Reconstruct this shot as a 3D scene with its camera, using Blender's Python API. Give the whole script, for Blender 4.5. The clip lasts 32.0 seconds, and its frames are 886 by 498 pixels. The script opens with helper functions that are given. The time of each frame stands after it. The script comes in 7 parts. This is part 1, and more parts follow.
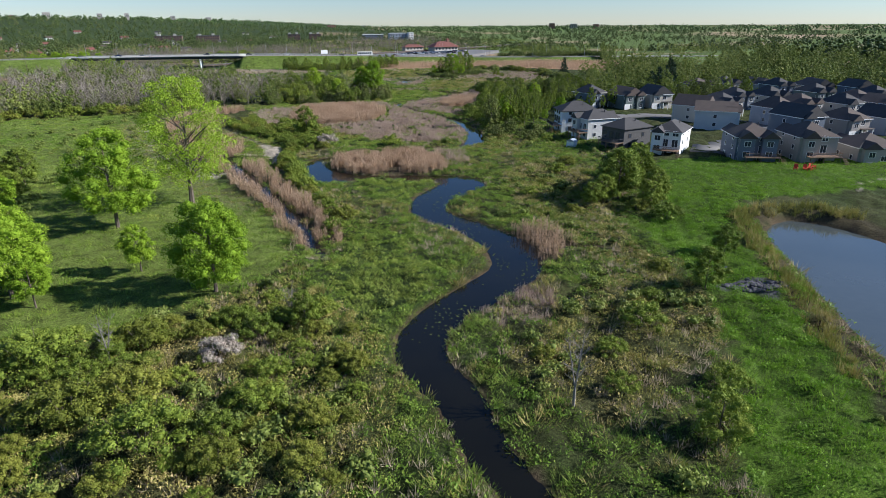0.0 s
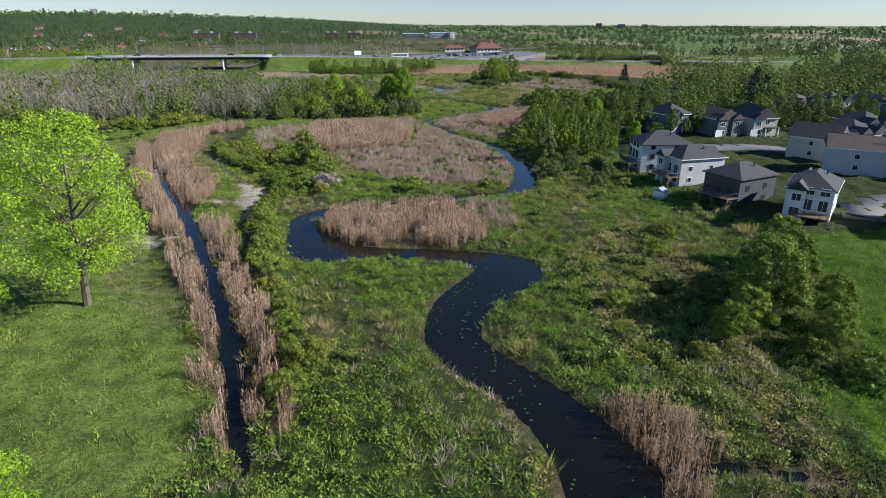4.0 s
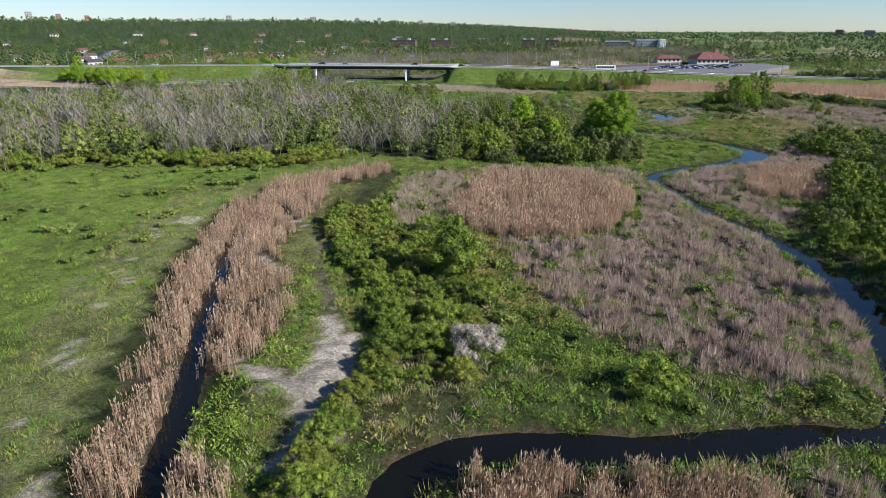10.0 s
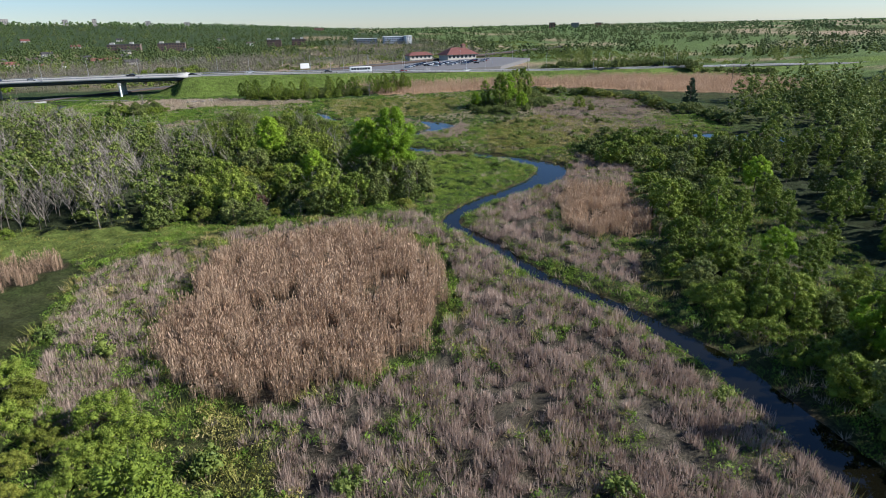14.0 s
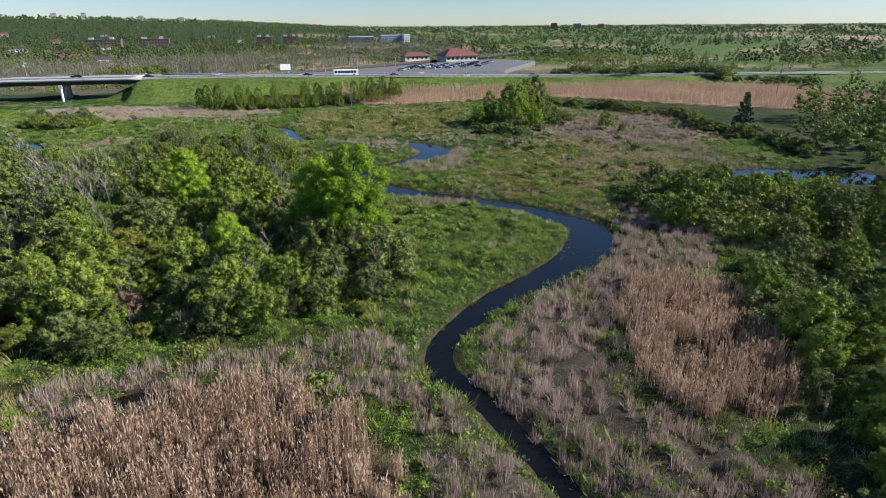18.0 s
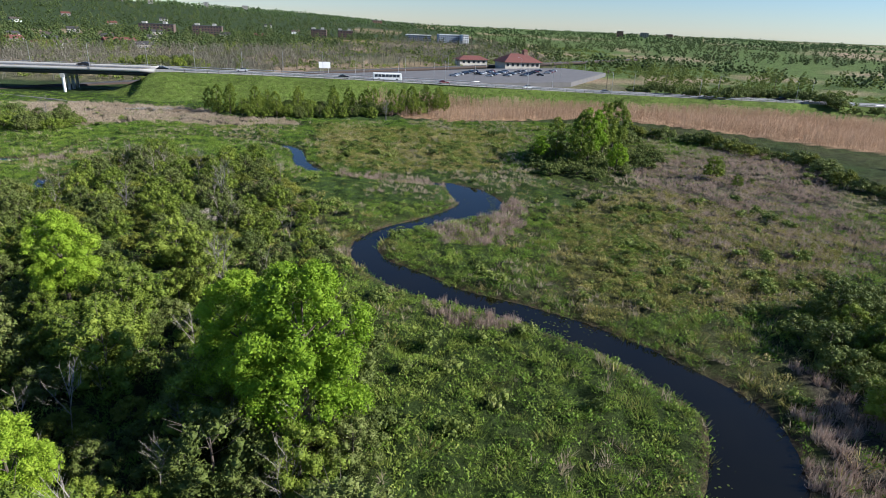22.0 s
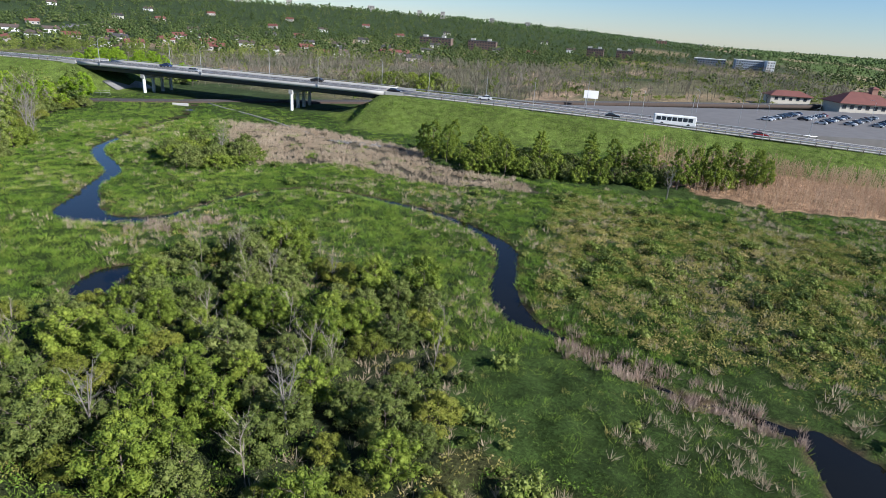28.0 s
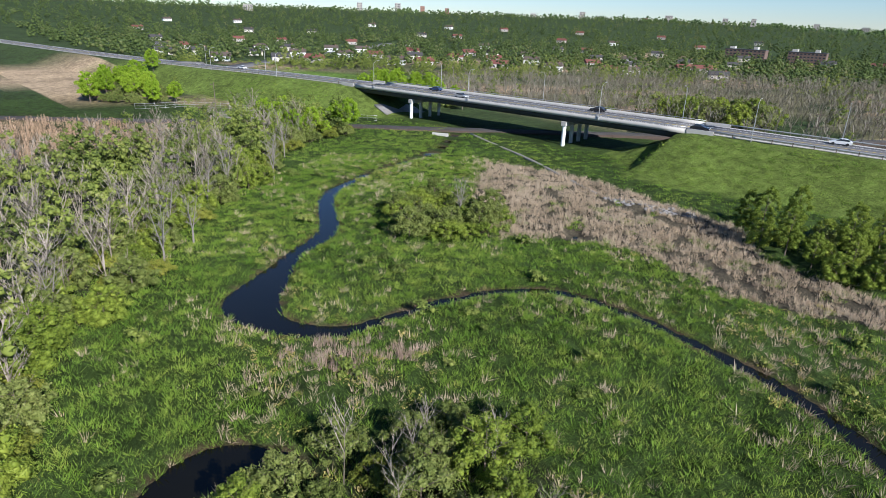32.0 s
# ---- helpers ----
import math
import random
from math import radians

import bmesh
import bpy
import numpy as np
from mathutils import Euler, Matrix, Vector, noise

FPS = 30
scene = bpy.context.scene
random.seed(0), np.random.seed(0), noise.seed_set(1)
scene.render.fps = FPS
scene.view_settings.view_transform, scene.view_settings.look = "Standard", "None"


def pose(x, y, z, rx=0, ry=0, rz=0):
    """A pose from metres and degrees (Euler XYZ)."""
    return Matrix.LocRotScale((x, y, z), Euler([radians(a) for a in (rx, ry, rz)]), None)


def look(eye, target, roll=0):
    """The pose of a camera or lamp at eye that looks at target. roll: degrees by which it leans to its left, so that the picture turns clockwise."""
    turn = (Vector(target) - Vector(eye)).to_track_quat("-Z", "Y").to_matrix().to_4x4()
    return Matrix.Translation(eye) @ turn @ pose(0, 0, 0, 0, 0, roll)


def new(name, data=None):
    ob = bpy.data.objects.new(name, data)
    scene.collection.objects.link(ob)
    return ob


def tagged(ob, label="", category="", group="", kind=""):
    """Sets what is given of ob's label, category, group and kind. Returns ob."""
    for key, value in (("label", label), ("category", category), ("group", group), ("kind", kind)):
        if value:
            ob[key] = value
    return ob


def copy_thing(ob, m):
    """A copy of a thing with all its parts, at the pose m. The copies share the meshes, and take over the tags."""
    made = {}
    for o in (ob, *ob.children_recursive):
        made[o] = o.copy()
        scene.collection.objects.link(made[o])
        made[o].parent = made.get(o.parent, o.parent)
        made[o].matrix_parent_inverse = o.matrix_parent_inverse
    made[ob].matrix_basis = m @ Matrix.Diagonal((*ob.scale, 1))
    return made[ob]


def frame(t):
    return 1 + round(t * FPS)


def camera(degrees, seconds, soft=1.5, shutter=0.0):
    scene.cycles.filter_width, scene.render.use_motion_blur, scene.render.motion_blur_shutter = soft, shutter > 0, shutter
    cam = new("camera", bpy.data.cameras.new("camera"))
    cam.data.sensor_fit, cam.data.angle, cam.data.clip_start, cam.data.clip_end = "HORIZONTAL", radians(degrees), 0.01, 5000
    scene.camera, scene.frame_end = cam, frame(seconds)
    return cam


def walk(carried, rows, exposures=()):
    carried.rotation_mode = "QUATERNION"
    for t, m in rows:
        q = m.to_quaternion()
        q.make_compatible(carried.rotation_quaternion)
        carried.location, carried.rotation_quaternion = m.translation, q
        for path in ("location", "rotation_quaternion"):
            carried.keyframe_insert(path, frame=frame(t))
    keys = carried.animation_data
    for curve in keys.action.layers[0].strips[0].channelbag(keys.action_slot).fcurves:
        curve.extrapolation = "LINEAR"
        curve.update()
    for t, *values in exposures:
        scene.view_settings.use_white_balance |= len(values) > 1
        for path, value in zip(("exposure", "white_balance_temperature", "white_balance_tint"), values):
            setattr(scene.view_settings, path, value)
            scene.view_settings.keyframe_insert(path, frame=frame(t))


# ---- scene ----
cam = camera(72.8, 32.0, soft=0.75)
PATH = [
    (0, (-1.916, 2.31, 30.835), (-1.687, 4.168, 30.13), -0.3),
    (1, (-0.382, 13.203, 31.129), (-0.155, 15.06, 30.423), -0.5),
    (2, (1.233, 24.446, 31.262), (1.441, 26.306, 30.555), 0.5),
    (3, (2.632, 35.292, 31.413), (2.784, 37.156, 30.706), 0.5),
    (3.5, (3.102, 40.685, 31.473), (3.232, 42.55, 30.765), 0.3),
    (5.5, (4.39, 62.853, 31.191), (4.398, 64.725, 30.488), 1.4),
    (6, (4.39, 68.11, 31.063), (4.343, 69.982, 30.361), 2.6),
    (7, (3.877, 78.88, 31.041), (3.683, 80.744, 30.341), 3.1),
    (8, (2.33, 89.841, 30.984), (1.988, 91.685, 30.289), 3.1),
    (9, (-0.258, 100.448, 30.777), (-0.716, 102.269, 30.09), 0.6),
    (10, (-2.833, 111.318, 30.935), (-3.298, 113.137, 30.245), -0.0),
    (11, (-5.311, 121.815, 31.0), (-5.761, 123.636, 30.306), -0.7),
    (11.5, (-6.225, 126.879, 31.037), (-6.615, 128.715, 30.348), -5.6),
    (12, (-6.744, 131.902, 31.294), (-7.004, 133.763, 30.608), -8.9),
    (12.5, (-6.94, 137.038, 31.278), (-7.032, 138.914, 30.59), -9.5),
    (13, (-6.633, 141.886, 31.313), (-6.556, 143.762, 30.624), -9.6),
    (13.5, (-6.087, 146.817, 31.301), (-5.876, 148.68, 30.603), -4.8),
    (14, (-4.907, 152.45, 31.402), (-4.656, 154.306, 30.699), -1.2),
    (14.5, (-4.084, 157.506, 31.511), (-3.83, 159.361, 30.807), -0.9),
    (16.5, (-0.205, 180.023, 30.777), (0.052, 181.878, 30.073), -0.7),
    (17, (0.823, 185.627, 30.705), (1.081, 187.482, 30.001), -0.6),
    (18, (2.815, 196.935, 30.773), (3.074, 198.788, 30.068), -0.4),
    (19, (4.609, 208.328, 30.816), (4.868, 210.18, 30.107), -0.3),
    (20, (6.226, 219.231, 30.959), (6.489, 221.082, 30.249), -0.4),
    (20.5, (7.113, 224.919, 30.924), (7.37, 226.772, 30.216), 0.2),
    (21, (7.949, 230.097, 30.887), (8.173, 231.954, 30.18), 2.2),
    (22, (9.204, 241.611, 30.915), (9.318, 243.478, 30.208), 2.6),
    (23, (9.674, 253.041, 31.194), (9.673, 254.912, 30.487), 2.5),
    (24, (9.195, 264.61, 31.119), (9.107, 266.478, 30.412), 1.9),
    (25, (8.341, 276.026, 31.14), (8.135, 277.885, 30.434), 3.9),
    (25.5, (7.53, 281.708, 31.19), (7.25, 283.559, 30.484), 4.3),
    (27.5, (3.23, 303.284, 30.787), (2.642, 305.062, 30.085), 4.1),
    (28, (1.579, 308.614, 30.856), (0.915, 310.365, 30.154), 4.1),
    (28.5, (-0.421, 313.864, 30.941), (-1.161, 315.585, 30.24), 4.9),
    (29, (-2.741, 318.974, 31.159), (-3.572, 320.653, 30.457), 6.4),
    (30, (-8.161, 328.654, 31.115), (-9.204, 330.208, 30.412), 7.5),
    (31, (-14.749, 336.717, 31.349), (-15.998, 338.11, 30.642), 8.2),
    (32, (-21.348, 343.635, 31.49), (-22.717, 344.908, 30.779), 2.1),
]
walk(cam, [(t, look(eye, target, roll)) for t, eye, target, roll in PATH], [(0, 0.55, 5300, 12), (32, 0.55, 5300, 12)])

# ---- light ----
SUN_AZ, SUN_EL = radians(98), radians(30)     # azimuth from +y towards +x
world = bpy.data.worlds.new("sky")
scene.world = world
world.use_nodes = True
wn = world.node_tree
sky = wn.nodes.new("ShaderNodeTexSky")
sky.sky_type = "NISHITA"
sky.sun_disc = False
sky.sun_elevation, sky.sun_rotation = SUN_EL, SUN_AZ
sky.altitude, sky.air_density, sky.dust_density, sky.ozone_density = 20, 1.0, 0.0, 4.2
back = wn.nodes["Background"]
back.inputs["Strength"].default_value = 0.07
wn.links.new(sky.outputs[0], back.inputs[0])
sun = new("sun", bpy.data.lights.new("sun", "SUN"))
sun.data.energy, sun.data.angle, sun.data.color = 6.3, radians(0.55), (1.0, 0.88, 0.70)
sun_from = Vector((math.sin(SUN_AZ) * math.cos(SUN_EL), math.cos(SUN_AZ) * math.cos(SUN_EL), math.sin(SUN_EL)))
sun.matrix_world = look(sun_from * 300, (0, 0, 0))

# ---- materials ----
def material(name):
    m = bpy.data.materials.new(name)
    m.use_nodes = True
    return m, m.node_tree.nodes, m.node_tree.links, m.node_tree.nodes["Principled BSDF"]


def ramp_of(nodes, colours):
    r = nodes.new("ShaderNodeValToRGB")
    while len(r.color_ramp.elements) < len(colours):
        r.color_ramp.elements.new(0.5)
    for i, c in enumerate(colours):
        r.color_ramp.elements[i].position = i / max(1, len(colours) - 1)
        r.color_ramp.elements[i].color = (*c, 1)
    return r


def plain(name, a, b=None, rough=0.7, scale=3.0, bump=0.0, metal=0.0, fine=14.0):
    """A surface of two close colours, mottled at two sizes, with fine relief."""
    m, n, l, p = material(name)
    b = b or tuple(c * 0.8 for c in a)
    where = n.new("ShaderNodeNewGeometry")
    big, small, mix = n.new("ShaderNodeTexNoise"), n.new("ShaderNodeTexNoise"), n.new("ShaderNodeMath")
    big.inputs["Scale"].default_value, small.inputs["Scale"].default_value = scale * 0.3, scale * fine * 0.3
    l.new(where.outputs["Position"], big.inputs["Vector"]), l.new(where.outputs["Position"], small.inputs["Vector"])
    mix.operation = "MULTIPLY_ADD"
    mix.inputs[1].default_value = 0.45
    l.new(small.outputs[0], mix.inputs[0])
    half = n.new("ShaderNodeMath")
    half.operation = "MULTIPLY_ADD"
    half.inputs[1].default_value, half.inputs[2].default_value = 1.3, -0.4
    l.new(big.outputs[0], half.inputs[0]), l.new(half.outputs[0], mix.inputs[2])
    r = ramp_of(n, [a, b])
    l.new(mix.outputs[0], r.inputs[0]), l.new(r.outputs[0], p.inputs["Base Color"])
    p.inputs["Roughness"].default_value, p.inputs["Metallic"].default_value = rough, metal
    if bump:
        bm = n.new("ShaderNodeBump")
        bm.inputs["Strength"].default_value, bm.inputs["Distance"].default_value = bump, 0.05
        l.new(small.outputs[0], bm.inputs["Height"]), l.new(bm.outputs[0], p.inputs["Normal"])
    return m


def foliage(name, colours, through_leaf=0.3, rough=0.55, spread=0.55, by_object=False):
    """Leaves, blades and stems: colour by leaf, by plant (tint) and, where asked, by object."""
    m, n, l, p = material(name)
    leaf, tint = n.new("ShaderNodeNewGeometry"), n.new("ShaderNodeAttribute")
    tint.attribute_name = "tint"
    mix = n.new("ShaderNodeMath")
    mix.operation = "MULTIPLY_ADD"
    mix.inputs[1].default_value = spread
    l.new(leaf.outputs["Random Per Island"], mix.inputs[0])
    rest = n.new("ShaderNodeMath")
    rest.operation = "MULTIPLY"
    rest.inputs[1].default_value = 1 - spread
    if by_object:
        info = n.new("ShaderNodeObjectInfo")
        l.new(info.outputs["Random"], rest.inputs[0])
    else:
        l.new(tint.outputs["Fac"], rest.inputs[0])
    l.new(rest.outputs[0], mix.inputs[2])
    r = ramp_of(n, colours)
    l.new(mix.outputs[0], r.inputs[0])
    l.new(r.outputs[0], p.inputs["Base Color"])
    p.inputs["Roughness"].default_value = rough
    p.inputs["Specular IOR Level"].default_value = 0.12
    if through_leaf:
        t, s = n.new("ShaderNodeBsdfTranslucent"), n.new("ShaderNodeMixShader")
        s.inputs[0].default_value = through_leaf
        l.new(r.outputs[0], t.inputs["Color"])
        l.new(p.outputs[0], s.inputs[1]), l.new(t.outputs[0], s.inputs[2])
        l.new(s.outputs[0], n["Material Output"].inputs["Surface"])
    return m


def ground_material():
    """Soil and sward: the kind of ground, and canopy shade put in beneath woods, come as a colour by place, broken up
    at three sizes.
    """
    m, n, l, p = material("ground")
    kind, where = n.new("ShaderNodeAttribute"), n.new("ShaderNodeNewGeometry")
    kind.attribute_name = "ground_colour"
    out = kind.outputs["Color"]
    for size, deep in ((0.06, 0.5), (0.5, 0.7), (3.5, 0.9), (11.0, 1.1)):
        noise_node, band, by = n.new("ShaderNodeTexNoise"), n.new("ShaderNodeMapRange"), n.new("ShaderNodeMix")
        noise_node.inputs["Scale"].default_value, noise_node.inputs["Detail"].default_value = size, 5
        l.new(where.outputs["Position"], noise_node.inputs["Vector"])
        band.inputs["From Min"].default_value, band.inputs["From Max"].default_value = 0.3, 0.7
        band.inputs["To Min"].default_value, band.inputs["To Max"].default_value = 1 - deep / 2, 1 + deep / 2
        l.new(noise_node.outputs[0], band.inputs["Value"])
        by.data_type, by.blend_type = "RGBA", "MULTIPLY"
        by.inputs["Factor"].default_value = 1.0
        l.new(out, by.inputs["A"]), l.new(band.outputs[0], by.inputs["B"])
        out = by.outputs["Result"]
    l.new(out, p.inputs["Base Color"])
    b = n.new("ShaderNodeBump")
    b.inputs["Strength"].default_value, b.inputs["Distance"].default_value = 0.9, 0.2
    l.new(noise_node.outputs[0], b.inputs["Height"]), l.new(b.outputs[0], p.inputs["Normal"])
    p.inputs["Roughness"].default_value = 0.95
    p.inputs["Specular IOR Level"].default_value = 0.1
    return m


def water_material():
    m, n, l, p = material("still_water")
    where, ripple, b = n.new("ShaderNodeNewGeometry"), n.new("ShaderNodeTexNoise"), n.new("ShaderNodeBump")
    murk = n.new("ShaderNodeTexNoise")
    murk.inputs["Scale"].default_value = 0.12
    ripple.inputs["Scale"].default_value, ripple.inputs["Detail"].default_value = 1.6, 3
    l.new(where.outputs["Position"], ripple.inputs["Vector"]), l.new(where.outputs["Position"], murk.inputs["Vector"])
    b.inputs["Strength"].default_value, b.inputs["Distance"].default_value = 0.05, 0.03
    l.new(ripple.outputs[0], b.inputs["Height"]), l.new(b.outputs[0], p.inputs["Normal"])
    r = ramp_of(n, [(0.003, 0.003, 0.002), (0.009, 0.008, 0.004)])
    l.new(murk.outputs[0], r.inputs[0]), l.new(r.outputs[0], p.inputs["Base Color"])
    p.inputs["Roughness"].default_value, p.inputs["IOR"].default_value = 0.03, 1.33
    return m


GROUND, WATER = ground_material(), water_material()
BARK = plain("bark", (0.16, 0.125, 0.095), (0.09, 0.07, 0.055), 0.9, 6, 0.6)
PALE_BARK = plain("pale_bark", (0.24, 0.215, 0.185), (0.15, 0.135, 0.12), 0.9, 6, 0.4)
LEAF_SPRING = foliage("spring_leaf", [(0.075, 0.11, 0.015), (0.16, 0.21, 0.025), (0.28, 0.325, 0.046)], 0.15, by_object=True)
LEAF_MAPLE = foliage("maple_leaf", [(0.14, 0.23, 0.014), (0.25, 0.37, 0.02), (0.38, 0.48, 0.042)], 0.3, by_object=True)
LEAF_DULL = foliage("willow_leaf", [(0.062, 0.085, 0.02), (0.13, 0.16, 0.035), (0.22, 0.24, 0.072)], 0.13, by_object=True)
LEAF_OLIVE = foliage("olive_leaf", [(0.08, 0.10, 0.015), (0.17, 0.19, 0.026), (0.30, 0.30, 0.052)], 0.15, by_object=True)
LEAF_DARK = foliage("needle", [(0.035, 0.06, 0.03), (0.06, 0.09, 0.045)], 0.0, by_object=True)
BLOSSOM = foliage("blossom", [(0.30, 0.27, 0.21), (0.44, 0.37, 0.32), (0.14, 0.17, 0.055)], 0.2)
PLUM = foliage("plum_leaf", [(0.15, 0.085, 0.06), (0.22, 0.15, 0.095)], 0.2)
WOOD_LEAF = foliage("wood_leaf", [(0.055, 0.075, 0.018), (0.115, 0.15, 0.032), (0.21, 0.25, 0.048), (0.29, 0.29, 0.11)], 0.2, spread=0.4)


def far_foliage(name, colours):
    """Crowns seen from afar: leafy speckle and relief over each lump."""
    m = foliage(name, colours, 0.0, 0.8, 0.3)
    n, l, p = m.node_tree.nodes, m.node_tree.links, m.node_tree.nodes["Principled BSDF"]
    where, t, band, by, b = n.new("ShaderNodeNewGeometry"), n.new("ShaderNodeTexNoise"), n.new("ShaderNodeMapRange"), n.new("ShaderNodeMix"), n.new("ShaderNodeBump")
    t.inputs["Scale"].default_value, t.inputs["Detail"].default_value = 0.9, 4
    l.new(where.outputs["Position"], t.inputs["Vector"]), l.new(t.outputs[0], band.inputs["Value"])
    band.inputs["From Min"].default_value, band.inputs["From Max"].default_value, band.inputs["To Min"].default_value, band.inputs["To Max"].default_value = 0.35, 0.65, 0.55, 1.4
    by.data_type, by.blend_type = "RGBA", "MULTIPLY"
    by.inputs["Factor"].default_value = 1.0
    l.new(p.inputs["Base Color"].links[0].from_socket, by.inputs["A"]), l.new(band.outputs[0], by.inputs["B"]), l.new(by.outputs["Result"], p.inputs["Base Color"])
    b.inputs["Strength"].default_value, b.inputs["Distance"].default_value = 0.5, 0.4
    l.new(t.outputs[0], b.inputs["Height"]), l.new(b.outputs[0], p.inputs["Normal"])
    return m


TOWN_LEAF = foliage("town_leaf", [(0.045, 0.065, 0.02), (0.065, 0.092, 0.027), (0.095, 0.13, 0.036), (0.16, 0.16, 0.07)], 0.15, spread=0.25)
FAR_LEAF = far_foliage("far_leaf", [(0.04, 0.065, 0.022), (0.065, 0.10, 0.032), (0.09, 0.13, 0.042), (0.11, 0.135, 0.055)])
FAR_TWIGS = foliage("far_twigs", [(0.13, 0.125, 0.08), (0.20, 0.18, 0.135), (0.29, 0.26, 0.22)], 0.0, 0.9, spread=0.5)
TWIGS = foliage("bare_twigs", [(0.18, 0.155, 0.125), (0.33, 0.285, 0.235)], 0.0, 0.9)
GRASS = foliage("grass_blade", [(0.055, 0.105, 0.013), (0.12, 0.205, 0.022), (0.205, 0.295, 0.036), (0.33, 0.355, 0.072)], 0.24, spread=0.3)
LUSH_GRASS = foliage("lush_grass_blade", [(0.07, 0.145, 0.010), (0.14, 0.255, 0.016), (0.24, 0.37, 0.03)], 0.26, spread=0.3)
HERB = foliage("herb_leaf", [(0.11, 0.125, 0.024), (0.22, 0.225, 0.045), (0.36, 0.305, 0.095), (0.52, 0.41, 0.21)], 0.14, spread=0.4)
REED = foliage("dry_reed", [(0.24, 0.16, 0.10), (0.42, 0.295, 0.19), (0.59, 0.445, 0.31)], 0.3, 0.8)
CATTAIL = foliage("dry_cattail", [(0.18, 0.13, 0.10), (0.385, 0.29, 0.225), (0.60, 0.48, 0.385)], 0.22, 0.8)
PALE_REED = foliage("pale_dead_reed", [(0.30, 0.235, 0.16), (0.46, 0.37, 0.26), (0.60, 0.50, 0.37)], 0.3, 0.8)
PAD = foliage("lily_pad", [(0.03, 0.045, 0.012), (0.07, 0.085, 0.022)], 0.0, 0.95)
ASPHALT = plain("asphalt", (0.16, 0.15, 0.145), (0.11, 0.105, 0.10), 0.9, 0.8, 0.15)
CONCRETE = plain("concrete", (0.46, 0.44, 0.41), (0.36, 0.345, 0.32), 0.85, 0.8, 0.2)
STEEL_DARK = plain("dark_steel", (0.05, 0.05, 0.052), (0.035, 0.035, 0.037), 0.6, 0.6)
GALVANISED = plain("galvanised_steel", (0.5, 0.5, 0.5), (0.38, 0.38, 0.38), 0.45, 2, 0.0, 0.7)
WHITE = plain("white_paint", (0.80, 0.79, 0.77), (0.72, 0.71, 0.69), 0.6, 1.0)
ROCK = plain("rock", (0.27, 0.255, 0.24), (0.16, 0.15, 0.14), 0.9, 3, 0.5)
RAIL_BALLAST = plain("ballast", (0.072, 0.05, 0.038), (0.045, 0.033, 0.026), 0.95, 4, 0.6)


# ---- mesh helpers ----
def mesh_of(name, verts, faces, mat, tint=None):
    """One mesh from arrays: verts (n, 3), faces (m, k)."""
    verts, faces = np.asarray(verts, np.float32), np.asarray(faces, np.int32)
    me = bpy.data.meshes.new(name)
    me.vertices.add(len(verts))
    me.vertices.foreach_set("co", verts.ravel())
    k = faces.shape[1]
    me.loops.add(faces.size)
    me.loops.foreach_set("vertex_index", faces.ravel())
    me.polygons.add(len(faces))
    me.polygons.foreach_set("loop_start", np.arange(len(faces), dtype=np.int32) * k)
    me.materials.append(mat)
    if tint is not None:
        me.attributes.new("tint", "FLOAT", "POINT").data.foreach_set("value", np.asarray(tint, np.float32))
    me.update(calc_edges=True)
    return me


def part(name, bm, mat, parent=None, label=""):
    me = bpy.data.meshes.new(name)
    bm.normal_update()
    bm.to_mesh(me)
    bm.free()
    me.materials.append(mat)
    ob = new(name, me)
    ob.parent = parent
    return tagged(ob, label)


def box(bm, x0, x1, y0, y1, z0, z1, bevel=0.0):
    v = [bm.verts.new(p) for p in ((x0, y0, z0), (x1, y0, z0), (x1, y1, z0), (x0, y1, z0), (x0, y0, z1), (x1, y0, z1), (x1, y1, z1), (x0, y1, z1))]
    fs = [bm.faces.new([v[i] for i in q]) for q in ((0, 3, 2, 1), (4, 5, 6, 7), (0, 1, 5, 4), (1, 2, 6, 5), (2, 3, 7, 6), (3, 0, 4, 7))]
    if bevel:
        bmesh.ops.bevel(bm, geom=list({e for f in fs for e in f.edges}), offset=bevel, segments=1, affect="EDGES")
    return bm


def tube(bm, a, b, ra, rb, sides=6):
    """A tapered round bar from a to b."""
    a, b = Vector(a), Vector(b)
    q = (b - a).to_track_quat("Z", "Y")
    rings = []
    for c, r in ((a, ra), (b, rb)):
        rings.append([bm.verts.new(c + q @ Vector((r * math.cos(i * math.tau / sides), r * math.sin(i * math.tau / sides), 0))) for i in range(sides)])
    for i in range(sides):
        j = (i + 1) % sides
        bm.faces.new((rings[0][i], rings[0][j], rings[1][j], rings[1][i]))
    bm.faces.new(rings[1]), bm.faces.new(rings[0][::-1])
    return bm


def spline(points, step=1.5):
    """A smooth line (Catmull-Rom) through rows of numbers, cut into even steps by its first two columns."""
    p = np.array(points, float)
    p = np.vstack([2 * p[0] - p[1], p, 2 * p[-1] - p[-2]])
    out = []
    for a, b, c, d in zip(p[:-3], p[1:-2], p[2:-1], p[3:]):
        n = max(2, int(np.hypot(*(c - b)[:2]) / step))
        t = np.linspace(0, 1, n, endpoint=False)[:, None]
        out.append(0.5 * (2 * b + (c - a) * t + (2 * a - 5 * b + 4 * c - d) * t**2 + (3 * b - a - 3 * c + d) * t**3))
    return np.vstack(out + [p[-2:-1]])


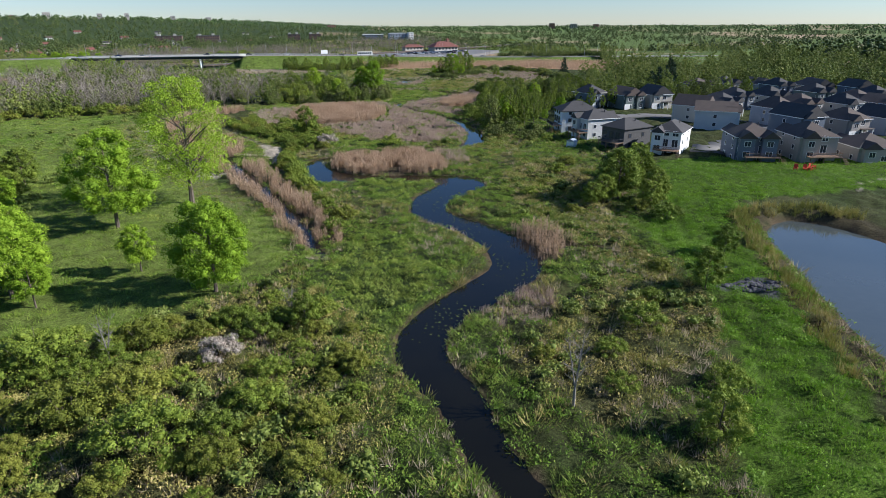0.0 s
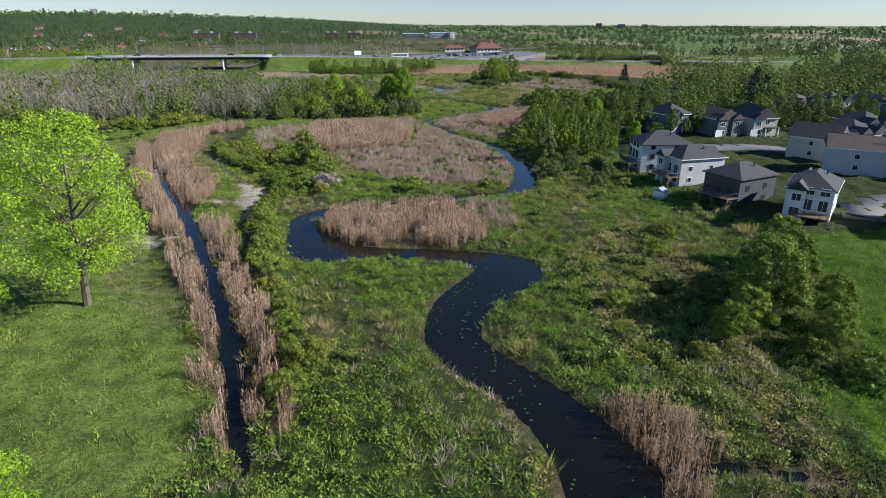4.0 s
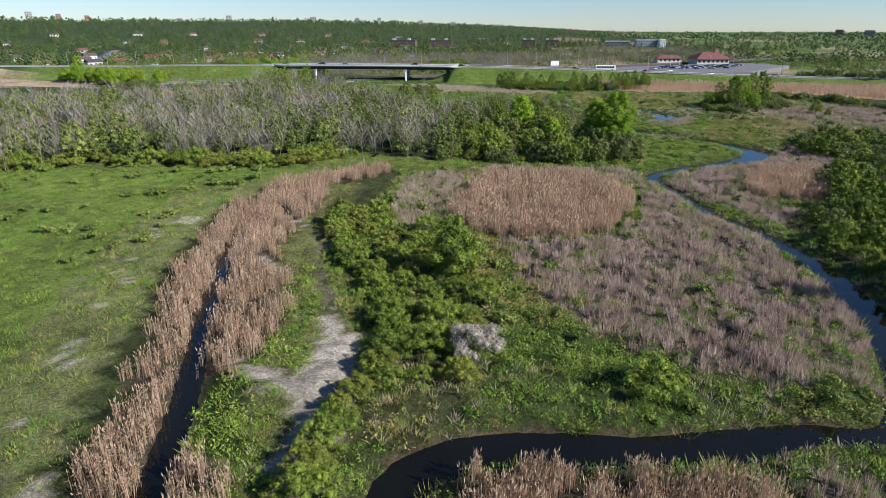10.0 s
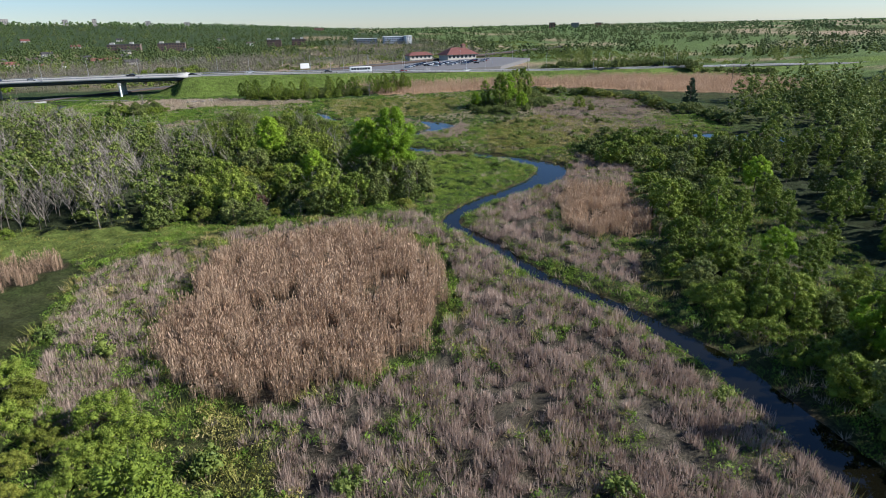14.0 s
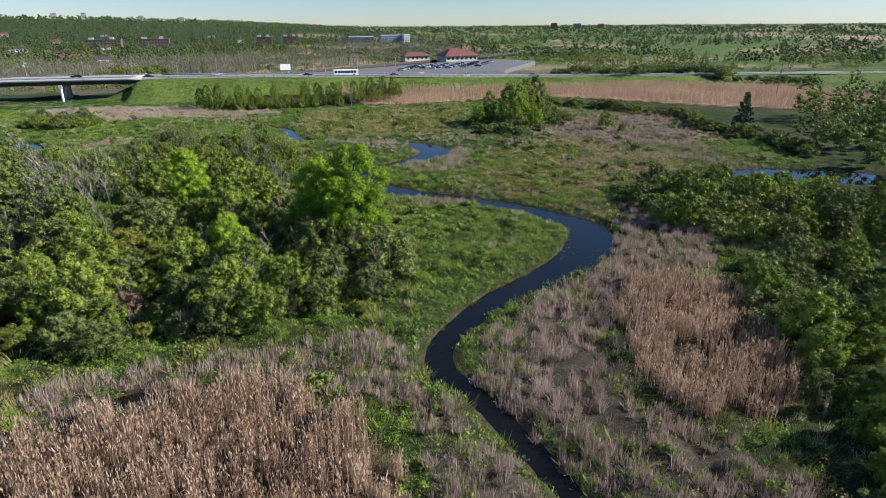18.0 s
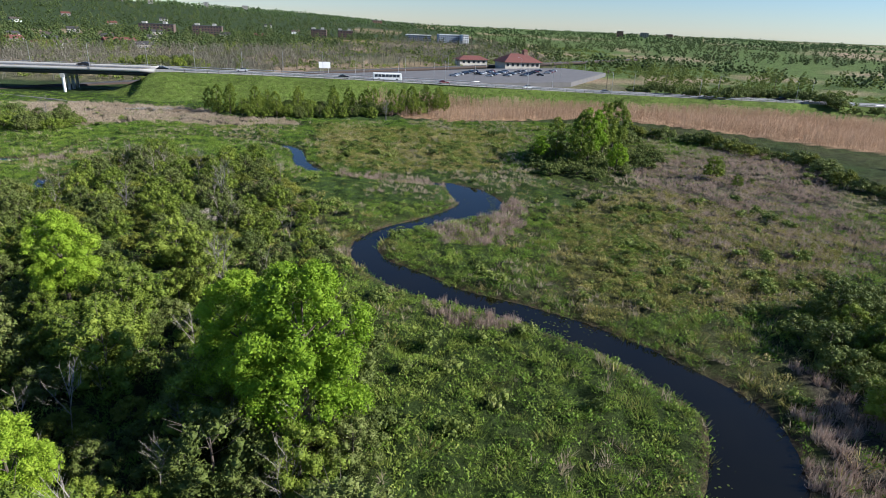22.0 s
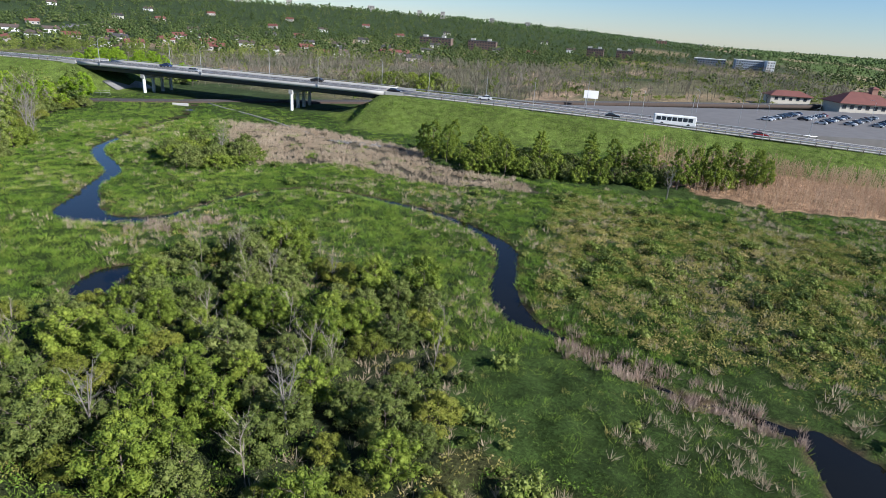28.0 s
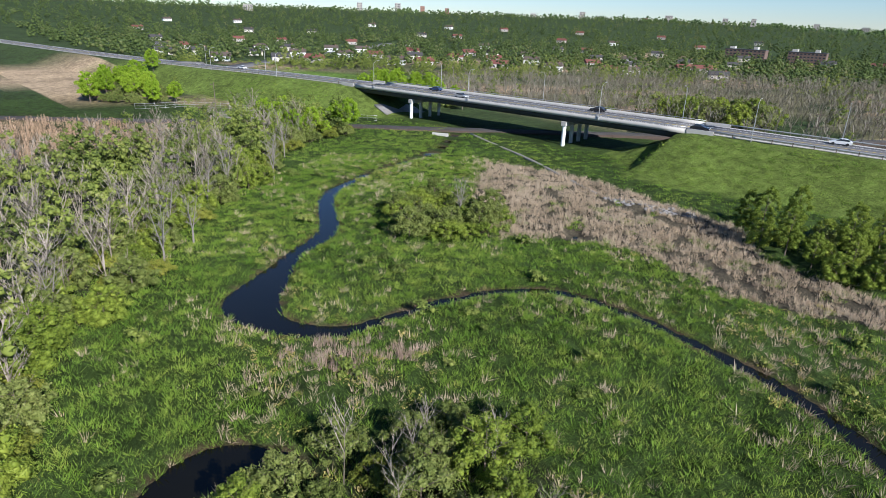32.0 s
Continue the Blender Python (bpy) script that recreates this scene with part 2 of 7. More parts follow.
def off_line(line, x, y):
    """How far places lie from a line, less its half width (third column), and the row of the nearest point."""
    if x.size < 400:
        d = np.hypot(x[..., None] - line[:, 0], y[..., None] - line[:, 1]) - line[:, 2]
        return d.min(-1), d.argmin(-1)
    best, who = np.full(x.shape, 1e9), np.zeros(x.shape, int)
    for i, row in enumerate(line):
        d = np.hypot(x - row[0], y - row[1]) - row[2]
        near = d < best
        best[near], who[near] = d[near], i
    return best, who


def inside(poly, x, y):
    """Whether places lie in a polygon."""
    p = np.array(poly, float)
    hit = np.zeros(np.shape(x), bool)
    for (x0, y0), (x1, y1) in zip(p, np.roll(p, -1, 0)):
        cross = (y0 > y) != (y1 > y)
        with np.errstate(divide="ignore", invalid="ignore"):
            hit ^= cross & (x < (x1 - x0) * (y - y0) / (y1 - y0 + 1e-12) + x0)
    return hit


def ripple2(x, y, size, seed=0):
    """A cheap smooth wobble between about -1 and 1."""
    r = np.random.RandomState(seed)
    out = np.zeros(np.shape(x))
    for k in range(5):
        a, f, ph = r.uniform(0, math.tau), r.uniform(0.6, 1.7) / size, r.uniform(0, math.tau)
        out += np.sin((x * math.cos(a) + y * math.sin(a)) * f * math.tau / 2 + ph + 1.3 * np.sin((x * math.sin(a) - y * math.cos(a)) * f * 1.7 + k))
    return out / 3.2


def smooth(a, b, v):
    t = np.clip((v - a) / (b - a), 0, 1)
    return t * t * (3 - 2 * t)


# ---- plan: water lines (x, y, half width) ----
RIVER = spline([(16, 0, 2), (12, 20, 2), (7.5, 35, 1.6), (5.8, 40, 1.7), (5, 46, 2), (2.5, 52, 2.4), (2.6, 57, 2.5), (5.5, 62.5, 2.6), (10.5, 67.5, 2.9), (16.5, 74, 3.2),
                (17.8, 82, 3.5), (14.5, 91, 2.7), (9, 99, 2.9), (8, 104, 3.0), (10, 111, 3.3), (14, 116, 4.0), (17, 121, 4.3), (13, 125, 2.7)], 1.2)
RIVER_BEND = spline([(13, 125, 2.5), (6, 127, 2.2), (-3, 128, 2.4), (-9, 129, 4.2), (-12.5, 134, 2.8), (-14, 140, 2), (-14, 145, 2), (-10, 149, 1.9), (-4, 151, 1.9),
                     (3, 152.5, 1.7), (10, 155, 1.9), (16, 158, 1.2), (22, 159, 1.3), (26, 163, 2.6), (28.3, 170, 2.7), (29.5, 180, 2.1), (29, 190, 1.9), (28, 200, 1.5),
                     (24, 211, 1.1), (18, 222, 1.0), (15, 232, 1.0), (12, 241, 1.2)], 1.2)
RIVER_UPPER = spline([(12, 241, 1.2), (9.5, 245, 1.3), (10, 250, 1.3), (13.5, 255, 1.5), (18, 260, 1.7), (24, 264.5, 2.0), (31, 270, 2.8), (36, 277, 3.3), (38, 284, 3.0), (35, 290, 2.6),
                      (29.5, 297, 2.4), (22, 303, 2.2), (15, 307, 2.1), (9, 312, 2.7), (4, 318, 2.0), (3, 325, 1.8), (6.5, 331, 1.6), (12, 335.5, 1.9), (18, 340.5, 2.8),
                      (22, 346, 4.0), (20.5, 354, 3.6), (17, 360, 1.4)], 1.2)
CREEK = spline([(17, 360, 0.8), (4, 362, 0.35), (-6, 367, 0.5), (-11, 369, 1.4), (-15, 375, 1.7), (-17.5, 384, 1.4), (-20, 391, 1.3), (-27, 397, 0.9), (-36, 401, 0.8), (-45, 402.5, 0.7),
                (-54, 403, 0.7), (-62, 401, 0.65), (-67, 394.5, 0.65), (-69, 386, 0.7), (-69.5, 378, 0.8), (-71, 373, 1.4), (-76, 369.8, 1.7), (-82, 370, 3.1), (-86, 374, 2.4),
                (-93, 382, 1.1), (-99, 391, 1.5), (-115, 401, 1.4), (-122, 411, 1.0), (-128, 424, 0.9), (-135, 446, 0.9), (-150, 466, 1.0), (-170, 492, 1.2)], 1.2)
DITCH = spline([(-9, 83, 0.6), (-12, 91, 1.0), (-14.5, 100, 1.1), (-19, 111, 1.15), (-23, 121, 1.15), (-29, 134.5, 1.2), (-36, 149, 1.1), (-43.5, 163, 1.0), (-52.5, 181, 0.8),
                (-60, 199, 0.5), (-66, 215, 0.3)], 1.2)
SIDE_WATER = spline([(20, 81, 0.8), (27, 81.3, 0.7), (35, 79.5, 0.5)], 1.2)
POOL = spline([(-53, 349, 1.2), (-56.5, 351, 2.0), (-58.5, 356, 2.2), (-56, 360, 1.0)], 1.0)
POOL_WEST = spline([(-22, 242, 0.8), (-18, 245, 0.9), (-10, 244.5, 0.6)], 1.0)
POOL_EAST = spline([(76, 314, 1.2), (84, 313, 3.5), (94, 311, 5.5), (104, 306, 6), (112, 300, 4)], 1.5)
POOL_RAIL = spline([(-190, 376, 1.0), (-196, 384, 2.2), (-203, 391, 1.2)], 1)
POND = spline([(66, 87, 1.5), (65, 80, 7), (64, 68, 10), (62, 56, 12), (60, 40, 14), (60, 10, 16)], 2.0)
WATER_LINES = [RIVER, RIVER_BEND, RIVER_UPPER, CREEK, DITCH, SIDE_WATER, POOL, POOL_WEST, POOL_EAST, POOL_RAIL, POND]
# road: x, y, half width, height
ROAD = spline([(-700, 395, 8, 7), (-480, 428, 8, 7), (-330, 455, 8, 7.5), (-260, 468, 8, 8.3), (-205, 476, 8, 8.8), (-140, 484, 8, 9.0), (-84, 493, 8, 8.6), (-30, 504, 8, 7.4),
               (30, 512, 8, 5.8), (100, 517, 8, 4.2), (200, 515, 8, 3.5), (340, 500, 8, 3.5), (700, 450, 8, 4)], 6)
SPAN = (-206, -90)             # the bridge, in x

# ---- plan: areas ----
MEADOW = [(-150, 40), (-60, 45), (-28, 62), (-14, 78), (-15, 92), (-21, 106), (-33, 128), (-46, 150), (-60, 180), (-68, 205), (-60, 236), (-76, 234), (-116, 222), (-150, 204)]
MOWN = [(22, 25), (25, 37), (33, 51), (38, 64), (39, 77), (40, 88), (48, 97), (62, 128), (80, 128), (130, 118), (130, 100), (80, 98), (62, 95), (51, 66), (44, 50), (37, 36), (35, 20)]
CLUMP = [(-10.5, 138), (-9, 134), (-3, 131), (4, 130), (11, 129), (15, 131), (15, 140), (12, 148), (7, 150), (-2, 147.5), (-9, 146)]
REED_FIELD = [(-28, 213), (-26, 238), (-18, 243), (-8, 246), (3, 236), (5, 224), (2, 212), (-1, 205), (-8, 200), (-15, 198), (-24, 204)]
REED_WEST = [(-40, 146), (-44, 154), (-52, 168), (-57, 180), (-64, 200), (-66, 222), (-52, 240), (-46, 238), (-54, 226), (-61, 204), (-53, 181), (-45, 164), (-37, 149), (-32, 138), (-34, 135)]
REED_MID = [(-35, 152), (-42, 162), (-50, 178), (-61, 203), (-62, 224), (-52, 216), (-50, 200), (-47, 186), (-36, 168), (-33, 158)]
REED_DITCH_E = [(-8, 86), (-10, 92), (-12.5, 100), (-17, 111), (-21, 121), (-27, 134), (-31, 142), (-28, 143), (-24, 134), (-18, 121), (-14, 110), (-10, 100), (-6.5, 90)]
REED_DITCH_W = [(-11, 84), (-15, 93), (-17.5, 101), (-22, 112), (-29, 124), (-32, 133), (-31, 136), (-26, 127), (-22.5, 119), (-18.5, 109), (-15.5, 99), (-12, 90)]
REED_EAST = [(34, 262), (43, 262), (47, 255), (45, 246), (40, 236), (33, 233), (26, 238), (29, 250)]
REED_FAR = [(86, 455), (100, 490), (140, 500), (200, 470), (215, 420), (170, 395), (130, 418), (112, 438)]
REED_FAR_W = [(-12, 455), (-8, 488), (55, 494), (101, 491), (87, 455), (60, 452), (20, 440)]
REED_POINT = [(18, 76), (20, 82), (19, 88), (24, 90), (27, 83), (23, 77)]
CAT_FIELD = [(-16, 196), (-8, 178), (-2, 171), (6, 166), (15, 164), (24, 166), (27, 178), (26.5, 190), (25.5, 200), (21, 211), (15, 223), (10, 240), (6, 243), (7, 228), (6, 214), (0, 203), (-7, 199)]
CAT_WEST = [(-39, 212), (-43, 235), (-29, 240), (-10, 247), (6, 240), (8, 246), (4, 253), (-9, 251), (-26, 247), (-27, 238), (-29, 214), (-26, 200), (-30, 193)]
CAT_EAST = [(11.5, 243), (17, 253), (24, 261), (30, 264), (37, 272), (43, 281), (47, 292), (56, 280), (49, 264), (34, 262), (28, 250), (25, 238), (32, 226), (28, 214), (21, 225), (16, 233)]
CAT_ISLAND = [(10, 304), (13, 299.5), (17, 297.5), (22, 298.5), (22.5, 300.5), (17, 303.5), (12, 306)]
CAT_LOOP = [(12, 331), (13, 325), (22, 323), (27, 331), (30, 345), (27, 351), (26, 340), (19, 335)]
CAT_FAR = [(57, 371), (91, 409), (110, 404), (112, 385), (93, 350), (87, 323), (62, 312), (50, 329), (58, 350)]
CAT_TAN = [(-118, 446), (-100, 453), (-80, 450), (-60, 447), (-48, 432), (-30, 431), (-20, 424), (-47, 417), (-62, 421), (-70, 419), (-84, 406), (-100, 425)]
CAT_CLUMP = [(15, 131), (20, 136), (22, 150), (17, 155), (12, 149), (15, 140)]
CAT_DITCH = [(-8, 364), (6, 359.5), (17, 357.5), (18, 361), (5, 364.5), (-8, 369.5)]
CAT_INLET = [(-70, 368), (-66.5, 376), (-62, 379), (-60, 372), (-66, 365)]
CAT_SOUTH = [(9, 62), (14, 66), (18, 68), (19, 63), (15, 58), (11, 58)]
TRACK = spline([(-11, 96, 0.5), (-17, 118, 0.6), (-21, 135, 0.8), (-23, 145, 1.2), (-26, 158, 1.8), (-31, 169, 1.0), (-37, 179, 0.6), (-42, 189, 0.5), (-48, 197, 0.5), (-55, 205, 0.4)], 1.5)
TRACKSIDE = [(-20, 128), (-30, 148), (-36, 164), (-46, 180), (-54, 196), (-60, 214), (-52, 228), (-45, 212), (-41, 194), (-31, 176), (-23, 162), (-18, 142)]
WOODSIDE = [(-150, 200), (-116, 218), (-76, 230), (-66, 234), (-54, 240), (-44, 240), (-28, 250), (-42, 258), (-64, 258), (-84, 244), (-120, 230), (-150, 212)]
SAND = [spline([(-30, 166.5, 0.8), (-28, 163, 2.0), (-25.5, 158, 2.6), (-24, 152, 2.3), (-23, 146, 1.5), (-22.5, 141, 0.6)], 1), spline([(-34, 155, 0.7), (-30, 154, 1.3), (-26, 153, 1.6)], 1),
        spline([(-40, 135.5, 0.8), (-36.5, 134, 1.9), (-34, 132, 1.2)], 1), spline([(-47, 181.5, 0.8), (-42, 178.5, 1.3)], 1), spline([(-55, 202, 0.5), (-48, 196, 0.6)], 1),
        spline([(-46, 144, 0.35), (-49.6, 149.7, 0.5), (-55.7, 160, 0.45), (-62, 174, 0.4), (-68, 185, 0.3), (-74, 195, 0.45)], 1.5), spline([(-67, 196, 0.7), (-70, 190, 0.5)], 1),
        spline([(84, 98, 0.5), (92, 103, 0.5), (104, 106, 0.5)], 1.5)]
WOOD_WEST = [(-190, 190), (-134, 206), (-118, 226), (-78, 239), (-61, 256), (-43, 254), (-24, 253), (-5, 256), (6, 260), (6, 290), (0, 306), (-4, 328), (-10, 342), (-15, 358), (-23, 371),
             (-48, 375), (-55, 364), (-50, 350), (-57, 341), (-72, 346), (-92, 358), (-114, 374), (-132, 396), (-146, 404), (-158, 420), (-166, 440), (-182, 438), (-192, 424), (-178, 398), (-166, 380), (-168, 355), (-195, 335), (-230, 300), (-270, 290), (-270, 190)]
WOOD_EAST = [(40, 170), (39, 188), (38, 202), (37, 214), (40, 226), (46, 236), (55, 246), (62, 262), (70, 274), (90, 285), (150, 290), (180, 240), (130, 212), (85, 210), (62, 200), (50, 190)]
WOOD_NE = [(60, 292), (72, 296), (70, 308), (62, 304), (50, 296)]


LAWN = [(-345, 480), (-268, 476), (-240, 500), (-262, 545), (-310, 575), (-350, 540)]
TAN_FIELD = [(-430, 392), (-317, 376), (-290, 400), (-310, 425), (-361, 436), (-420, 430)]
REED_RAIL = [(-228, 358), (-222, 380), (-198, 404), (-178, 394), (-168, 360), (-190, 345)]
LUSH = [[(9, 257), (20, 265), (33, 282), (26, 295), (10, 303), (6, 290)], [(-20, 376), (-60, 380), (-85, 376), (-108, 396), (-128, 440), (-90, 420), (-60, 405), (-24, 396)], [(-4, 60), (2, 66), (12, 78), (10, 92), (2, 100), (-5, 92), (-8, 75)],
        [(-110, 350), (-60, 342), (-62, 362), (-80, 366), (-115, 392), (-135, 420)], [(-6, 125), (8, 123), (10, 112), (0, 108)], [(-14, 165), (0, 160), (12, 158), (0, 168), (-12, 178)], [(0, 300), (10, 303), (3, 312), (-2, 322)]]
DRY = [[(-50, 30), (-6, 30), (1, 50), (-4, 62), (-12, 74), (-30, 60)], [(-14, 168), (-4, 170), (-8, 190), (-20, 200)], [(16, 40), (36, 55), (37, 90), (44, 115), (40, 140), (26, 125), (24, 100), (28, 70), (10, 50)], [(28, 300), (60, 305), (80, 330), (60, 360), (34, 340)], [(-10, 372), (10, 366), (30, 375), (40, 420), (-20, 425), (-14, 392)], [(12, 160), (34, 150), (48, 170), (36, 172)]]
DRY_BAND = [(-33, 126), (-44, 147), (-58, 176), (-68, 205), (-66, 233), (-80, 208), (-68, 172), (-56, 150), (-40, 126), (-24, 104), (-20, 106)]


def kind_noise(x, y):
    """Below zero lush green, above zero dry and brown."""
    k = ripple2(x, y, 22, 3) * 0.6 + ripple2(x, y, 7, 4) * 0.4
    for a in LUSH:
        k = np.where(inside(a, x, y), k - 0.7, k)
    for a in DRY:
        k = np.where(inside(a, x, y), k + 0.55, k)
    return k


def water_gap(x, y):
    best = np.full(np.shape(x), 1e9)
    for line in WATER_LINES:
        best = np.minimum(best, off_line(line, x, y)[0])
    return best


def hummocks(x, y):
    """Tussocky ground, smoother on the meadow, the lawns and the track."""
    h = 0.24 * ripple2(x, y, 4.2, 2) + 0.26 * ripple2(x, y, 2.2, 6)
    calm = inside(MEADOW, x, y) | (inside(MOWN, x, y) & (y > 85)) | (x < -130) | (x > 120) | (y > 480)
    return np.where(calm, 0.3 * h, h)


def height(x, y):
    """The lie of the land."""
    gap = water_gap(x, y)
    h = 0.5 + 0.16 * ripple2(x, y, 9, 1) + hummocks(x, y)
    h = h + 1.6 * smooth(46, 66, x - 0.12 * (y - 100)) * smooth(70, 105, y) * (1 - smooth(215, 260, y))
    h = h + 0.8 * smooth(-45, -90, x) * (1 - smooth(210, 250, y))
    dist = np.hypot(x, y - 200)
    h = h + 13 * smooth(190, 420, x) * (1 - smooth(380, 700, y))
    h = h + 44 * smooth(650, 1900, dist) * smooth(200, -900, x) + 3 * smooth(700, 1500, dist)
    h = np.where(gap < 2.5, np.interp(gap, [-3, -0.5, 0.0, 0.5, 2.5], [-1.2, -0.5, -0.05, 0.22, 1.0]) * np.maximum(h, 0.35), h)
    ends = ROAD[(ROAD[:, 0] < SPAN[0]) | (ROAD[:, 0] > SPAN[1])]
    off, who = off_line(ends, x, y)
    off = off + 6 * smooth(0, 5, np.minimum(x - SPAN[0], SPAN[1] - x))
    top = ends[who, 3] - 0.12
    h = np.maximum(h, top - np.maximum(off - 2.5, 0) / 2.4)
    return np.where(off < 1.0, top, h), gap, off


def land(x, y):
    return height(np.atleast_1d(np.asarray(x, float)), np.atleast_1d(np.asarray(y, float)))[0]


# ---- the ground ----
def axis_steps(a, b, fine, far):
    core = np.arange(a, b + fine, fine)
    out, d = [], fine
    while sum(out) < far:
        d *= 1.2
        out.append(d)
    grow = np.cumsum(out)
    return np.concatenate([a - grow[::-1], core, core[-1] + grow])


def build_ground():
    xs, ys = axis_steps(-118, 112, 1.0, 4300), axis_steps(22, 455, 1.1, 4300)
    gx, gy = np.meshgrid(xs, ys)
    x, y = gx.ravel(), gy.ravel()
    h, gap, road_gap = height(x, y)
    nx, ny = len(xs), len(ys)
    idx = np.arange(nx * ny).reshape(ny, nx)
    faces = np.stack([idx[:-1, :-1].ravel(), idx[:-1, 1:].ravel(), idx[1:, 1:].ravel(), idx[1:, :-1].ravel()], 1)
    me = mesh_of("ground", np.stack([x, y, h], 1), faces, GROUND)
    col = np.tile(np.array([0.030, 0.046, 0.010]), (len(x), 1))
    w = np.clip(0.5 + 0.6 * kind_noise(x, y), 0, 1)[:, None]
    col = col * (1 - 0.5 * w) + np.array([0.075, 0.062, 0.03]) * 0.5 * w
    def lay(mask, c):
        col[mask] = c
    jx, jy = x + 1.2 * ripple2(x, y, 3, 7), y + 1.2 * ripple2(x, y, 3, 8)
    far = (np.hypot(x, y - 200) > 330)
    # canopy shadow put into the far ground's colour, seen between the crowns
    lay(far, (0.04, 0.058, 0.02))
    lay(far & (ripple2(x, y, 160, 11) > 0.3) & ((x > -120) | (np.hypot(x, y - 200) < 480)), (0.24, 0.18, 0.105))
    lay((np.abs(x + 130) < 290) & (y > 512) & (y < 1050) & (ripple2(x, y, 40, 12) > -0.35), (0.125, 0.115, 0.06))
    lay((np.abs(x + 130) < 290) & (y > 512) & (y < 1050) & (ripple2(x, y, 70, 13) > 0.5), (0.30, 0.22, 0.14))
    lay(far & (x > 130) & (y > 300), (0.085, 0.12, 0.03))
    lay(far & (x > 130) & (y > 300) & (ripple2(x, y, 90, 15) > 0.45), (0.26, 0.20, 0.12))
    lay(~far & (y > 345) & (x < 40), (0.034, 0.054, 0.012))
    lay(inside(MEADOW, jx, jy), (0.11, 0.14, 0.028))
    lay(inside(WOODSIDE, jx, jy), (0.10, 0.125, 0.026))
    lay(inside(TRACKSIDE, jx, jy), (0.095, 0.098, 0.034))
    lay(inside(DRY_BAND, jx, jy), (0.125, 0.13, 0.048))
    lay(inside(MOWN, jx, jy), (0.06, 0.10, 0.010))
    pond_off = off_line(POND, jx, jy)[0]
    lay((pond_off > 0) & (pond_off < 5) & (y < 90), (0.06, 0.05, 0.026))
    for poly in (CLUMP, REED_FIELD, REED_WEST, REED_MID, REED_DITCH_E, REED_DITCH_W, REED_EAST, REED_POINT):
        lay(inside(poly, jx, jy), (0.07, 0.055, 0.032))
    for poly in (REED_FAR, REED_FAR_W):
        lay(inside(poly, jx, jy), (0.34, 0.22, 0.13))
    for poly in (CAT_FIELD, CAT_WEST, CAT_EAST, CAT_ISLAND, CAT_LOOP, CAT_FAR, CAT_TAN, CAT_CLUMP, CAT_SOUTH):
        lay(inside(poly, jx, jy), (0.075, 0.064, 0.044))
    # a similar dark tone laid under the nearer woods
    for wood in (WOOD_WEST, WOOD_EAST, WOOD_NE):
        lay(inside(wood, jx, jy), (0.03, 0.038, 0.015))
    lay((off_line(TRACK, jx, jy)[0] < 0) & (ripple2(x, y, 5, 9) > -0.9), (0.11, 0.095, 0.066))
    for s in SAND:
        lay(off_line(s, jx, jy)[0] < 0, (0.30, 0.26, 0.20))
    lay(inside(LAWN, jx, jy), (0.10, 0.16, 0.026))
    lay(inside(TAN_FIELD, jx, jy), (0.36, 0.27, 0.17))
    lay(inside(REED_RAIL, jx, jy), (0.11, 0.085, 0.05))
    lay((road_gap < 24) & (y < 530) & (x > -370), (0.10, 0.135, 0.026))
    lay(inside([(-214, 415), (-200, 424), (-190, 436), (-198, 440), (-212, 428)], jx, jy), (0.34, 0.31, 0.27))
    lay(np.hypot((jx - 44) / 4.2, (jy - 64.2) / 2.0) < 1, (0.11, 0.105, 0.115))
    lay(gap < 0.5, (0.07, 0.052, 0.03))
    me.attributes.new("ground_colour", "FLOAT_COLOR", "POINT").data.foreach_set("color", np.hstack([col, np.ones((len(x), 1))]).astype(np.float32).ravel())
    for p in me.polygons:
        p.use_smooth = True
    return tagged(new("ground", me), "marshy grassland of green herbs, dry thatch, sand and mud", "ground", kind="structure")


build_ground()
me = mesh_of("water", [(-230, 0, 0), (140, 0, 0), (140, 520, 0), (-230, 520, 0)], [(0, 1, 2, 3)], WATER)
tagged(new("water", me), "still dark brown stream water reflecting the sky", "water", kind="structure")
# murk, with the sky's reflection put into the blue-grey base colour
POND_WATER = plain("murky_sky_toned_pond_water", (0.075, 0.085, 0.085), (0.05, 0.06, 0.06), 0.05, 0.25)
me = mesh_of("pond", [(44, 0, 0.02), (90, 0, 0.02), (90, 93, 0.02), (44, 93, 0.02)], [(0, 1, 2, 3)], POND_WATER)
tagged(new("pond", me), "milky pond water, sky reflection put into its blue-grey colour, with floating scum", "pond", kind="structure")

# ---- the bridge and the road ----
def ribbon(name, line, left, right, lift, thick, mat, parent=None, label=""):
    """A slab along the road between two offsets from its centre."""
    p = line[:, [0, 1, 3]]
    d = np.gradient(p[:, :2], axis=0)
    d /= np.linalg.norm(d, axis=1)[:, None]
    nrm = np.stack([-d[:, 1], d[:, 0]], 1)
    rows = []
    for off, z in ((left, lift), (right, lift), (right, lift - thick), (left, lift - thick)):
        rows.append(np.hstack([p[:, :2] + nrm * off, p[:, 2:] + z]))
    v = np.stack(rows, 1).reshape(-1, 3)
    n = len(p)
    f = []
    for i in range(n - 1):
        for j in range(4):
            k = (j + 1) % 4
            f.append((4 * i + j, 4 * i + k, 4 * i + 4 + k, 4 * i + 4 + j))
    f += [(3, 2, 1, 0), (4 * n - 4, 4 * n - 3, 4 * n - 2, 4 * n - 1)]
    ob = new(name, mesh_of(name, v, f, mat))
    ob.parent = parent
    return tagged(ob, label)


